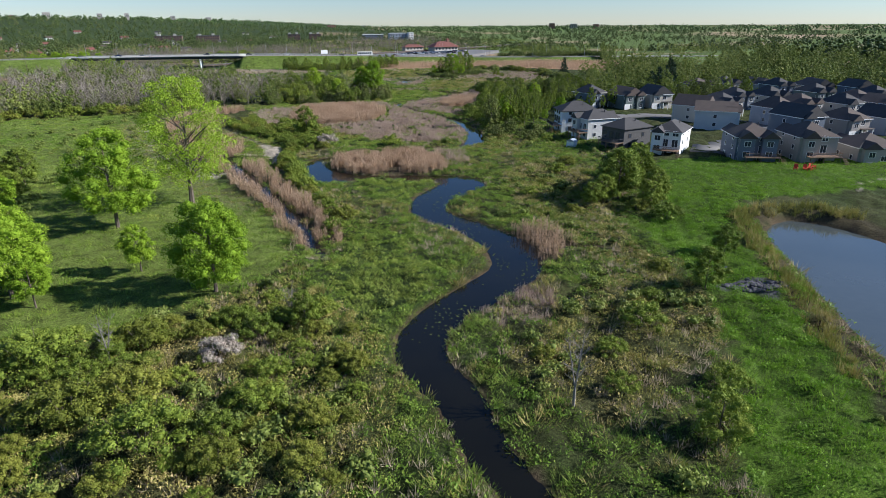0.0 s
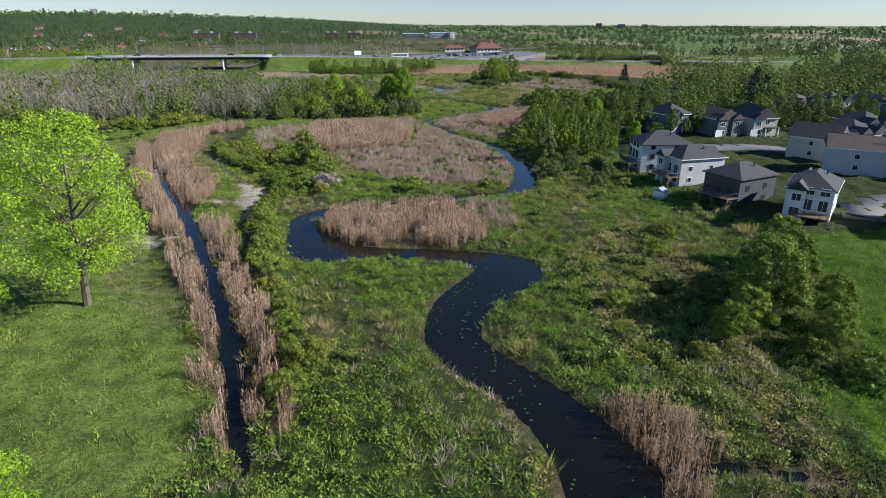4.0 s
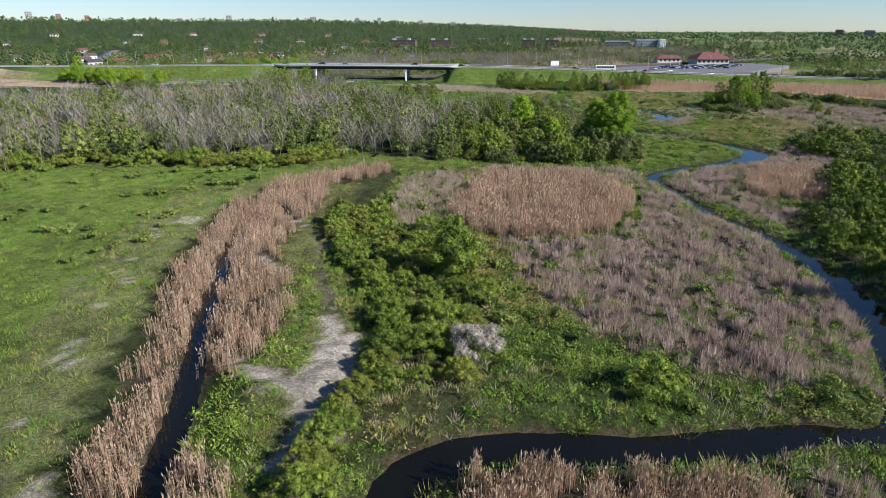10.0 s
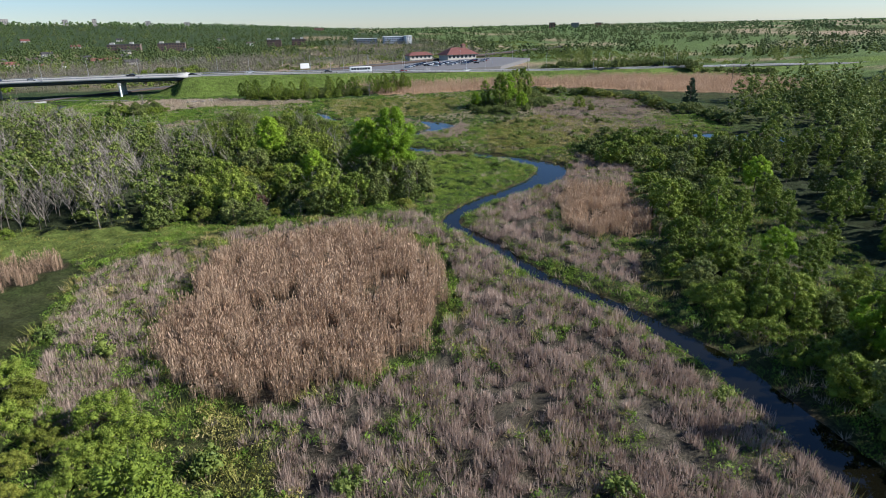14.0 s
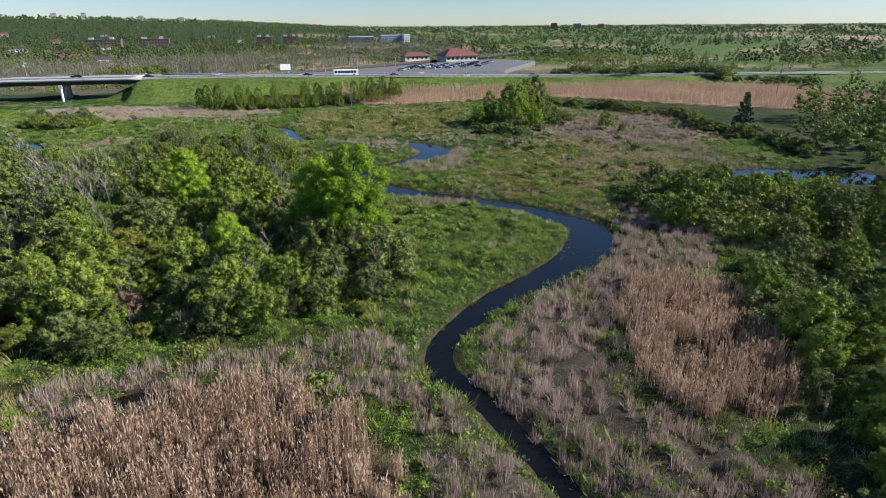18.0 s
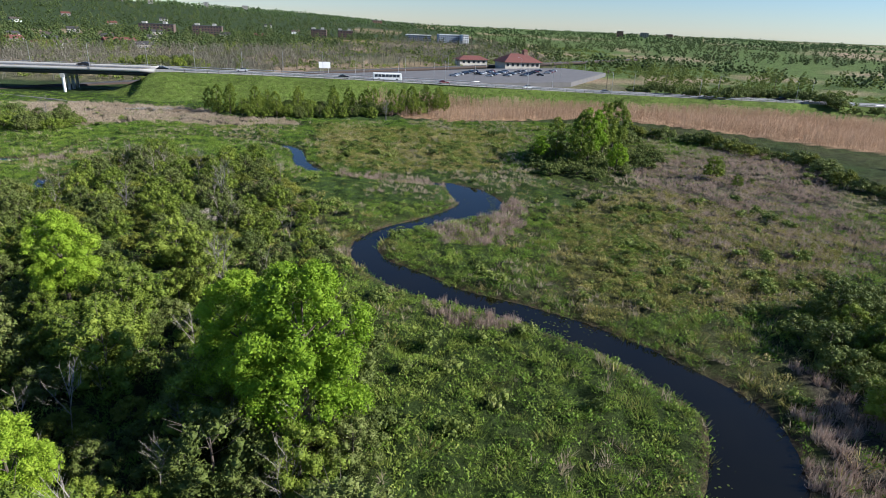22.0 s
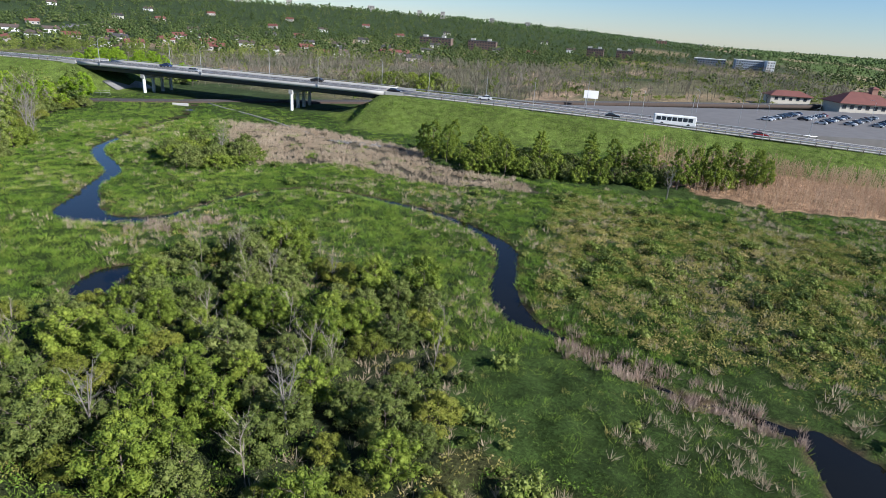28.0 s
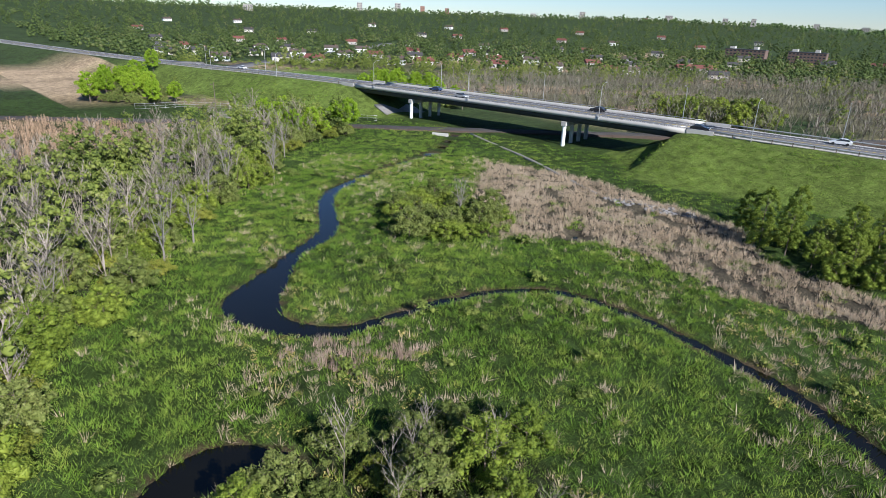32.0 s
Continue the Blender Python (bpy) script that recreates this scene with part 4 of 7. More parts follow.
COLOUR = {"navy": "slate blue", "green": "grey-green", "cream": "cream", "pale": "pale grey", "tan": "taupe", "blue": "blue-grey"}
rh = random.Random(4)
for hx, hy, c, t in STREET:
    house(hx, hy, t, rh.uniform(9, 10.5), rh.uniform(11, 13), rh.choice((5.6, 5.9, 5.4)), rh.uniform(2.8, 3.6), c, rh.choice((ROOF_DARK, ROOF_DARK, ROOF_BROWN)), rh.choice(("hip", "gable", "hip")), False,
          COLOUR[c] + " suburban house with a dark shingle roof and front gable", rh.choice((1, 2)), porch=rh.random() < 0.5, garage=True, floors=(0.4, 3.1), base=None, near=False)
STREET_LINE = spline([(60, 188, 3.5, 0), (76, 192, 3.5, 0), (92, 190, 3.5, 0), (106, 178, 3.5, 0), (112, 160, 3.5, 0), (104, 146, 3.5, 0), (84, 142, 3.5, 0), (76, 132, 1, 0)], 4)
STREET_LINE[:, 3] = land(STREET_LINE[:, 0], STREET_LINE[:, 1]) + 0.16
tagged(ribbon("road", STREET_LINE, -3.8, 3.8, 0.02, 0.4, ASPHALT), "smooth grey residential street", "road", kind="structure")


def garden_chair(x, y, turn):
    o = new("garden_chair")
    red = bpy.data.materials.get("red_paint") or plain("red_paint", (0.5, 0.06, 0.03), None, 0.5)
    for nm, b in (("seat", (-0.3, 0.3, -0.3, 0.3, 0.34, 0.4)), ("backrest", (-0.32, 0.32, 0.28, 0.36, 0.36, 1.15)), ("leg", (-0.3, -0.22, -0.3, -0.22, 0, 0.5)), ("leg", (0.22, 0.3, -0.3, -0.22, 0, 0.5)),
                  ("leg", (-0.3, -0.22, 0.2, 0.28, 0, 0.4)), ("leg", (0.22, 0.3, 0.2, 0.28, 0, 0.4)), ("armrest", (-0.4, -0.24, -0.32, 0.34, 0.55, 0.6)), ("armrest", (0.24, 0.4, -0.32, 0.34, 0.55, 0.6))):
        part(nm, box(bmesh.new(), *b), red, o)
    o.matrix_basis = pose(x, y, float(land(x, y)[0]), 0, 0, turn) @ Matrix.Scale(1.15, 4)
    return tagged(o, "red wooden garden armchair on the lawn", "chair", "chairs on the lawn")


for i, (cx, cy) in enumerate(((84.6, 113.4), (86.2, 112.6), (87.6, 112.9), (89.0, 113.8))):
    garden_chair(cx, cy, -40 + 30 * i)


def shed(x, y):
    o = new("garden_shed")
    part("wall", box(bmesh.new(), -1.1, 1.1, -0.8, 0.8, -0.2, 1.5), SIDINGS["white"], o)
    part("roof", roof_bm(2.2, 1.6, 0.6, "gable", 0.15, 0.08), SIDINGS["blue"], o).location = (0, 0, 1.55)
    part("door", box(bmesh.new(), -0.4, 0.4, -0.84, -0.8, 0, 1.4), WHITE, o)
    o.matrix_basis = pose(x, y, float(land(x, y)[0]), 0, 0, -50)
    return tagged(o, "small white garden shed with a pale blue roof", "shed")


shed(50.6, 153)


def fence_run(a, b):
    o = new("chain_fence")
    a, b = Vector(a), Vector(b)
    n = max(2, int((b - a).length / 2.4))
    for i in range(n + 1):
        p = a.lerp(b, i / n)
        z = float(land(p.x, p.y)[0])
        part("post", tube(bmesh.new(), (p.x, p.y, z - 0.2), (p.x, p.y, z + 1.25), 0.035, 0.035, 5), STEEL_DARK, o)
        if i < n:
            q = a.lerp(b, (i + 1) / n)
            z2 = float(land(q.x, q.y)[0])
            bm = bmesh.new()
            for h in (0.15, 0.7, 1.2):
                tube(bm, (p.x, p.y, z + h), (q.x, q.y, z2 + h), 0.015, 0.015, 3)
            part("wire", bm, STEEL_DARK, o)
    return tagged(o, "black wire garden fence on thin posts", "fence")


fence_run((46, 182), (52, 186)), fence_run((46, 182), (46, 172)), fence_run((46, 172), (52, 170))

# ---- vehicles ----
TYRE = plain("tyre", (0.02, 0.02, 0.02), None, 0.9)


def car(name, paint, label):
    o = new(name)
    prof = [(-2.2, 0.35), (-2.25, 0.75), (-2.0, 0.95), (-1.75, 1.0), (1.0, 0.98), (1.9, 0.85), (2.2, 0.65), (2.2, 0.35)]
    top = [(-1.75, 0.99), (-1.3, 1.42), (0.1, 1.45), (1.0, 0.97)]
    for nm, pts, half, mat in (("body", prof, 0.88, paint), ("cabin", top, 0.74, GLASS)):
        bm = bmesh.new()
        l, r = [bm.verts.new((x, -half, z)) for x, z in pts], [bm.verts.new((x, half, z)) for x, z in pts]
        bm.faces.new(l), bm.faces.new(r[::-1])
        for i in range(len(pts)):
            j = (i + 1) % len(pts)
            bm.faces.new((l[j], l[i], r[i], r[j]))
        bmesh.ops.recalc_face_normals(bm, faces=bm.faces)
        part(nm, bm, mat, o)
    part("roof", box(bmesh.new(), -1.25, 0.1, -0.7, 0.7, 1.42, 1.47, 0.02), paint, o)
    for wx in (-1.4, 1.4):
        for wy in (-0.86, 0.86):
            w = part("wheel", tube(bmesh.new(), (wx, wy - 0.1, 0.33), (wx, wy + 0.1, 0.33), 0.33, 0.33, 10), TYRE, o)
    for wy in (-0.6, 0.6):
        part("headlight", box(bmesh.new(), 2.15, 2.22, wy - 0.18, wy + 0.18, 0.6, 0.74), WHITE, o)
    return tagged(o, label, "car")


PAINTS = [("white", (0.7, 0.7, 0.7)), ("silver grey", (0.35, 0.36, 0.37)), ("black", (0.02, 0.02, 0.022)), ("dark red", (0.25, 0.02, 0.02)), ("dark blue", (0.03, 0.05, 0.12))]
CARS = [car("car", plain(c.replace(" ", "_") + "_car_paint", v, None, 0.25), c + " passenger car parked on asphalt") for c, v in PAINTS]
for (cx, off, k, back), ob in zip(((-160, -3.8, 0, 0), (60, -3.6, 0, 0), (22, -4.6, 3, 0), (-118, 4.2, 2, 1), (-178, 4.4, 1, 1)), (CARS[1], CARS[0], CARS[3], CARS[2], CARS[4])):
    x, y, z, turn = road_at(cx, off)
    ob.matrix_basis = pose(x, y, z + 0.06, 0, 0, turn + 180 * back)
    tagged(ob, ob["label"].replace("parked on asphalt", "on the road"))
for cx, off, k, back in ((-20, -4, 2, 0), (95, -4, 1, 0), (140, 4, 0, 1), (-88, -4, 2, 0), (-290, 4, 0, 1), (-60, 4, 0, 1), (180, 4, 2, 1)):
    x, y, z, turn = road_at(cx, off)
    copy_thing(CARS[k], pose(x, y, z + 0.06, 0, 0, turn + 180 * back))


def bus():
    o = new("city_bus")
    part("body", box(bmesh.new(), -6, 6, -1.27, 1.27, 0.35, 3.1, 0.15), WHITE, o)
    for s in (-1, 1):
        for i in range(7):
            part("window", box(bmesh.new(), -5.4 + i * 1.52, -4.1 + i * 1.52, min(s * 1.26, s * 1.29), max(s * 1.26, s * 1.29), 1.5, 2.6), GLASS, o)
        for wx in (-3.6, 3.9):
            part("wheel", tube(bmesh.new(), (wx, s * 1.0, 0.48), (wx, s * 1.3, 0.48), 0.48, 0.48, 10), TYRE, o)
    part("windscreen", box(bmesh.new(), 5.98, 6.02, -1.1, 1.1, 1.2, 2.7), GLASS, o)
    x, y, z, turn = road_at(-2, -4)
    o.matrix_basis = pose(x, y, z + 0.06, 0, 0, turn)
    return tagged(o, "white city bus with dark windows on the road", "bus")


bus()

# ---- car park, station and railway ----
LOT_Z = 3.1
LOT = [(-58, 548), (20, 540), (95, 575), (140, 660), (118, 690), (60, 655), (10, 610)]
bm = bmesh.new()
low = [bm.verts.new((x, y, LOT_Z - 3)) for x, y in LOT]
high = [bm.verts.new((x, y, LOT_Z)) for x, y in LOT]
bm.faces.new(high)
for i in range(len(LOT)):
    j = (i + 1) % len(LOT)
    bm.faces.new((low[i], low[j], high[j], high[i]))
bmesh.ops.recalc_face_normals(bm, faces=bm.faces)
tagged(part("parking_lot", bm, ASPHALT), "wide grey asphalt car park", "parking lot", kind="structure")
rc = random.Random(8)
for row in range(6):
    for i in range(13):
        if rc.random() < 0.25:
            continue
        cx, cy = 30 + row * 11 + i * 1.4, 588 + i * 3.4 + row * 6 - 8
        if inside(LOT, np.array([cx]), np.array([cy]))[0] and inside(LOT, np.array([cx + 3]), np.array([cy + 3]))[0]:
            copy_thing(CARS[rc.choice((0, 0, 1, 2, 2, 3, 4))], pose(cx, cy, LOT_Z, 0, 0, -22 + 180 * rc.randint(0, 1)))


def station():
    o = new("station")
    o.matrix_basis = pose(84, 690, LOT_Z - 0.3, 0, 0, 20)
    part("wall", box(bmesh.new(), -14, 14, -8, 8, -3, 3.6), SIDINGS["cream"], o)
    part("roof", roof_bm(28, 16, 5.4, "hip", 1.6), ROOF_RED, o).location = (0, 0, 3.7)
    part("tower", box(bmesh.new(), 4, 7, -1.5, 1.5, 3.6, 11.2), BRICK, o)
    part("tower_roof", roof_bm(3, 3, 1.2, "hip", 0.4), ROOF_RED, o).location = (5.5, 0, 11.2)
    for i in range(7):
        window(o, -12 + i * 4, -8.03, 0.9, 0, 1.8, 1.8, 1, True)
    return tagged(o, "low station building with a red hipped roof and brick tower", "station")


def annex(x, y):
    o = new("pavilion")
    o.matrix_basis = pose(x, y, LOT_Z - 0.3, 0, 0, 20)
    part("wall", box(bmesh.new(), -11, 11, -4.5, 4.5, -3, 3.0), SIDINGS["cream"], o)
    part("roof", roof_bm(22, 9, 2.6, "hip", 1.2), ROOF_RED, o).location = (0, 0, 3.1)
    for i in range(5):
        window(o, -8 + i * 4, -4.53, 0.7, 0, 1.6, 1.5, 1, True)
    return tagged(o, "low cream pavilion with a red hipped roof", "pavilion")


station(), annex(52, 705)
TRACKS = spline([(-330, 250, 2, 0.8), (-250, 352, 2, 0.8), (-223, 386, 2, 0.8), (-195, 424, 2, 0.8), (-157, 466, 2, 0.8), (-131, 495, 2, 1.0), (-50, 574, 2, 2.6), (20, 646, 2, 3), (100, 730, 2, 3), (240, 880, 2, 3.5)], 5)
tagged(ribbon("railway_bed", TRACKS, -3.0, 3.0, 0.0, 1.6, RAIL_BALLAST), "rust brown ballast bed of a railway", "railway bed", kind="structure")
for o in (-2.2, -0.75, 0.75, 2.2):
    tagged(ribbon("rail", TRACKS, o - 0.05, o + 0.05, 0.14, 0.14, STEEL_DARK), "dark steel railway rail", "rail", kind="structure")
culvert = part("culvert", box(bmesh.new(), -2.4, 2.4, -0.4, 0.4, -0.6, 0.9, 0.05), CONCRETE)
culvert.matrix_basis = pose(-150, 460.5, 0.2, 0, 0, 30)
tagged(culvert, "small pale concrete culvert head over the creek", "culvert")


def sign_board():
    o = new("billboard")
    part("board", box(bmesh.new(), -3, 3, -0.15, 0.15, 3, 6.2), WHITE, o)
    for x in (-2, 2):
        part("post", box(bmesh.new(), x - 0.12, x + 0.12, -0.1, 0.1, -1, 3), GALVANISED, o)
    o.matrix_basis = pose(-37, 572, 2.5, 0, 0, 20)
    return tagged(o, "blank white board on two posts beside the car park", "sign")


sign_board()


BROWN_BRICK = plain("brown_brick", (0.15, 0.10, 0.078), (0.11, 0.075, 0.06), 0.9, 2)
# ---- buildings of the town ----
def block(name, x, y, turn, w, d, h, wall, roofmat, rows, cols, label, lift=0.0, boxes=()):
    o = new(name)
    z = float(land(x, y)[0])
    o.matrix_basis = pose(x, y, z + lift, 0, 0, turn)
    part("wall", box(bmesh.new(), -w / 2, w / 2, -d / 2, d / 2, -4, h), wall, o)
    part("roof", box(bmesh.new(), -w / 2 - 0.3, w / 2 + 0.3, -d / 2 - 0.3, d / 2 + 0.3, h, h + 0.7), roofmat, o)
    for bx, bw, bh in boxes:
        part("roof_house", box(bmesh.new(), bx - bw / 2, bx + bw / 2, -d / 4, d / 4, h + 0.7, h + bh * 0.8), CONCRETE, o)
    for r in range(rows):
        for c in range(cols):
            f = new("window", cached(("strip", round(w / cols * 0.55, 1), round(h / rows * 0.5, 1)), lambda: box(bmesh.new(), -w / cols * 0.275, w / cols * 0.275, -0.12, 0.02, 0, h / rows * 0.42), GLASS))
            f.parent, f.matrix_basis = o, pose(-w / 2 + w * (c + 0.5) / cols, -d / 2, h * (r + 0.3) / rows)
    return tagged(o, label, "building")


block("office_building", 62, 1190, 8, 34, 16, 11, SIDINGS["blue"], WHITE, 4, 12, "glazed office building with white end walls")
block("office_building", 84, 1176, 8, 9, 16, 12, WHITE, WHITE, 4, 3, "white end wing of an office building")
block("office_building", 16, 1215, 5, 38, 14, 8, SIDINGS["navy"], WHITE, 3, 12, "dark low office building with a pale roof")
for x, y, w, turn in ((-300, 1030, 46, 10), (-245, 1045, 40, 10), (-120, 1120, 24, 5), (-85, 1130, 24, 5)):
    block("apartment_block", x, y, turn, w * 0.85, 15, 11, BROWN_BRICK, STEEL_DARK, 4, 10, "brown brick apartment slab with white roof houses", boxes=((-w * 0.3, 5, 3.5), (w * 0.2, 4, 4)))
TOWERS = [(-34, 2300, 46, 30), (-29, 2200, 24, 24), (-52, 1900, 40, 22), (-49, 2000, 46, 26), (-47, 2050, 40, 20), (-45, 2100, 36, 20), (-38, 2300, 30, 30), (-23, 2000, 30, 22), (-21, 1900, 34, 18), (-17, 2300, 30, 26), (-14, 2400, 30, 30),
          (18, 2600, 42, 40), (20, 2600, 38, 50), (22, 2650, 36, 40), (-3, 2600, 24, 60), (0, 2800, 26, 30), (-27, 1900, 30, 30), (-60, 1500, 24, 30)]
for az, dist, h, w in TOWERS:
    a = radians(az)
    block("tower_block", dist * math.sin(a), 200 + dist * math.cos(a), -az, w * 0.62, 14, (h - 6) * 0.62, SIDINGS["tan"] if int(w) % 4 else BRICK, CONCRETE, 5, 4, "pale tower block on the wooded skyline")


def cottage(c, roof, label):
    o = new("town_house")
    part("wall", box(bmesh.new(), -6, 6, -4, 4, -2, 3.2), SIDINGS[c], o)
    part("roof", roof_bm(8, 12, 2.4, "gable", 0.5), roof, o).matrix_basis = pose(0, 0, 3.4, 0, 0, 90)
    for i in range(3):
        window(o, -4 + 4 * i, -4.03, 1.0, 0, 1.5, 1.2, 1)
    part("chimney", box(bmesh.new(), 3.6, 4.3, -0.4, 0.4, 3.2, 6.6), BRICK, o)
    return tagged(o, label, "house")


COTTAGES = [cottage("white", ROOF_BROWN, "small white bungalow under trees with a brown roof"), cottage("cream", ROOF_DARK, "small cream bungalow under trees with a dark roof"), cottage("tan", ROOF_RED, "small taupe bungalow under trees with a red roof")]
rt = random.Random(3)
k = 0
for ring, n in ((455, 11), (520, 14), (600, 14), (720, 12), (880, 10), (1050, 9)):
    for i in range(n):
        az = radians(-74 + (52 if ring < 650 else 66) * (i + rt.uniform(0.1, 0.8)) / n)
        x, y = -22 + ring * math.sin(az), 343 + ring * math.cos(az)
        if off_line(ROAD, np.array([x]), np.array([y]))[0][0] < 40 or off_line(TRACKS, np.array([x]), np.array([y]))[0][0] < 20:
            continue
        m = pose(x, y, float(land(x, y)[0]), 0, 0, -math.degrees(az) + rt.uniform(-25, 25))
        if k < 3:
            COTTAGES[k].matrix_basis = m
        else:
            copy_thing(COTTAGES[rt.randrange(3)], m)
        k += 1


def utility_pole():
    o = new("utility_pole")
    part("pole", tube(bmesh.new(), (0, 0, -1), (0, 0, 11), 0.16, 0.1, 6), BARK, o)
    part("crossarm", box(bmesh.new(), -1.2, 1.2, -0.06, 0.06, 10, 10.15), BARK, o)
    return tagged(o, "wooden utility pole with a crossarm", "utility pole", "poles behind the road")


def wire_fence(points):
    o = new("chain_link_fence")
    line = spline([(x, y, 0.1, 0) for x, y in points], 3)
    line[:, 3] = land(line[:, 0], line[:, 1])
    for z in (0.15, 0.95, 1.75):
        ribbon("wire", line, -0.03, 0.03, z + 0.05, 0.06, GALVANISED, o)
    bm = bmesh.new()
    tube(bm, (0, 0, -0.4), (0, 0, 1.9), 0.05, 0.05, 5)
    me = bpy.data.meshes.new("post")
    bm.to_mesh(me), bm.free()
    me.materials.append(GALVANISED)
    for x, y, _, z in line:
        q = new("post", me)
        q.parent, q.matrix_basis = o, pose(x, y, z)
    return tagged(o, "grey chain link fence beside the railway", "fence")


wire_fence([(-240, 405), (-233, 425), (-214, 438), (-196, 450), (-180, 460)])
up = utility_pole()
for i, (x, y) in enumerate(((-76, 536), (-45, 562), (-15, 590), (110, 560), (135, 545), (160, 540), (185, 535), (175, 430), (205, 470), (-210, 420))):
    m = pose(x, y, float(land(x, y)[0]), 0, 0, 30)
    if i:
        copy_thing(up, m)
    else:
        up.matrix_basis = m

# ---- stones ----
def stone_mesh(seed):
    bm = bmesh.new()
    bmesh.ops.create_icosphere(bm, subdivisions=1, radius=0.32)
    r = random.Random(seed)
    for v in bm.verts:
        v.co *= r.uniform(0.7, 1.25)
        v.co.z *= 0.7
    return bm


def rubble(x, y, dx, dy, n, name, label, mat, turn=0):
    o = new(name)
    meshes = [cached(("stone", i, mat.name), lambda: stone_mesh(i), mat) for i in range(4)]
    r = random.Random(n)
    for i in range(n):
        a, q = r.uniform(0, math.tau), math.sqrt(r.random())
        lx, ly = dx * q * math.cos(a), dy * q * math.sin(a)
        c, s = math.cos(radians(turn)), math.sin(radians(turn))
        px, py = x + lx * c - ly * s, y + lx * s + ly * c
        k = new("stone", meshes[i % 4])
        k.parent = o
        k.matrix_basis = pose(px, py, float(land(px, py)[0]) + 0.08, 0, 0, r.uniform(0, 360)) @ Matrix.Scale(r.uniform(0.6, 1.5), 4)
    return tagged(o, label, "rubble")


rubble(-74, 444, 9, 2.4, 170, "rubble_heap", "heap of broken pale grey stone at the embankment foot", ROCK, 5)
GREY_STONE = plain("grey_stone", (0.075, 0.07, 0.082), (0.05, 0.047, 0.054), 0.9, 3, 0.5)
rubble(44, 64.2, 3.6, 1.6, 190, "gravel_heap", "low heap of purplish grey gravel in mown grass", GREY_STONE, -10)

# ---- vegetation ----
RNG = np.random.RandomState(5)


def blades(n, tall, wide, lean, rng, spread=0.25):
    """A tuft: n pointed blades, each a narrow triangle that leans outward."""
    v, f = [], []
    for i in range(n):
        a, r = rng.uniform(0, math.tau), spread * math.sqrt(rng.uniform())
        bx, by = r * math.cos(a), r * math.sin(a)
        h, l, t = tall * rng.uniform(0.6, 1.1), lean * rng.uniform(0.3, 1.2), rng.uniform(0, math.tau)
        wx, wy = wide * math.cos(t) / 2, wide * math.sin(t) / 2
        v += [(bx - wx, by - wy, -0.05), (bx + wx, by + wy, -0.05), (bx + l * math.cos(a), by + l * math.sin(a), h)]
        f.append((3 * i, 3 * i + 1, 3 * i + 2))
    return np.array(v), np.array(f)


def leaf_ball(n, size, leaf, rng, flat=0.8, low=-0.6):
    """n small pointed leaf sprays through a rounded mass of the given radius."""
    d = rng.normal(size=(n, 3))
    d /= np.linalg.norm(d, axis=1)[:, None]
    d[:, 2] = np.where(d[:, 2] < low, -d[:, 2], d[:, 2])
    c = d * (size * rng.uniform(0.45, 1.0, n) ** 0.5)[:, None] * (1, 1, flat)
    a = rng.normal(size=(n, 3))
    a /= np.linalg.norm(a, axis=1)[:, None]
    b = np.cross(a, d + 0.5 * rng.normal(size=(n, 3)))
    b /= np.linalg.norm(b, axis=1)[:, None] + 1e-9
    s = (leaf * rng.uniform(0.6, 1.3, n))[:, None]
    v = np.stack([c - a * s * 0.45 - b * s * 0.42, c - a * s * 0.45 + b * s * 0.42, c + a * s * 0.75], 1).reshape(-1, 3)
    return v, np.arange(3 * n).reshape(n, 3)


OCTA = np.array([(1, 0, 0), (-1, 0, 0), (0, 1, 0), (0, -1, 0), (0, 0, 1), (0, 0, -1)], float)
OCTA_FACES = np.array([(0, 2, 4), (2, 1, 4), (1, 3, 4), (3, 0, 4), (2, 0, 5), (1, 2, 5), (3, 1, 5), (0, 3, 5)])


def lumps(rng, rows, swell, apart=0.0):
    """Uneven solid masses, one for each row of x, y, z, radius."""
    vs, fs = [], []
    for i, (x, y, z, r) in enumerate(rows):
        turn = np.linalg.qr(rng.normal(size=(3, 3)))[0]
        if np.linalg.det(turn) < 0:
            turn[:, 0] *= -1
        v = (OCTA * rng.uniform(0.75, 1.35, (6, 1)) * r * swell) @ turn
        vs.append(v * (1, 1, 0.85) + (x + rng.uniform(-apart, apart), y + rng.uniform(-apart, apart), z))
        fs.append(OCTA_FACES + 6 * i)
    return np.vstack(vs), np.vstack(fs)


def crown(puffs, leaves, leaf, rng, low=-0.6, heart=0.0):
    """A crown of several leafy masses: rows of x, y, z, radius; heart: how far a solid lump, added inside to block
    light, fills each mass.
    """
    vs, fs, k = [], [], 0
    total = sum(p[3] ** 2 for p in puffs)
    for p in puffs:
        v, f = leaf_ball(max(6, int(leaves * p[3] ** 2 / total)), p[3], leaf, rng, low=low)
        vs.append(v + p[:3])
        fs.append(f + k)
        k += len(v)
    # solid lumps added within the leaves to stop light and darken the inside
    if heart:
        v, f = lumps(rng, puffs, heart)
        vs.append(v)
        fs.append(f + k)
    return np.vstack(vs), np.vstack(fs)


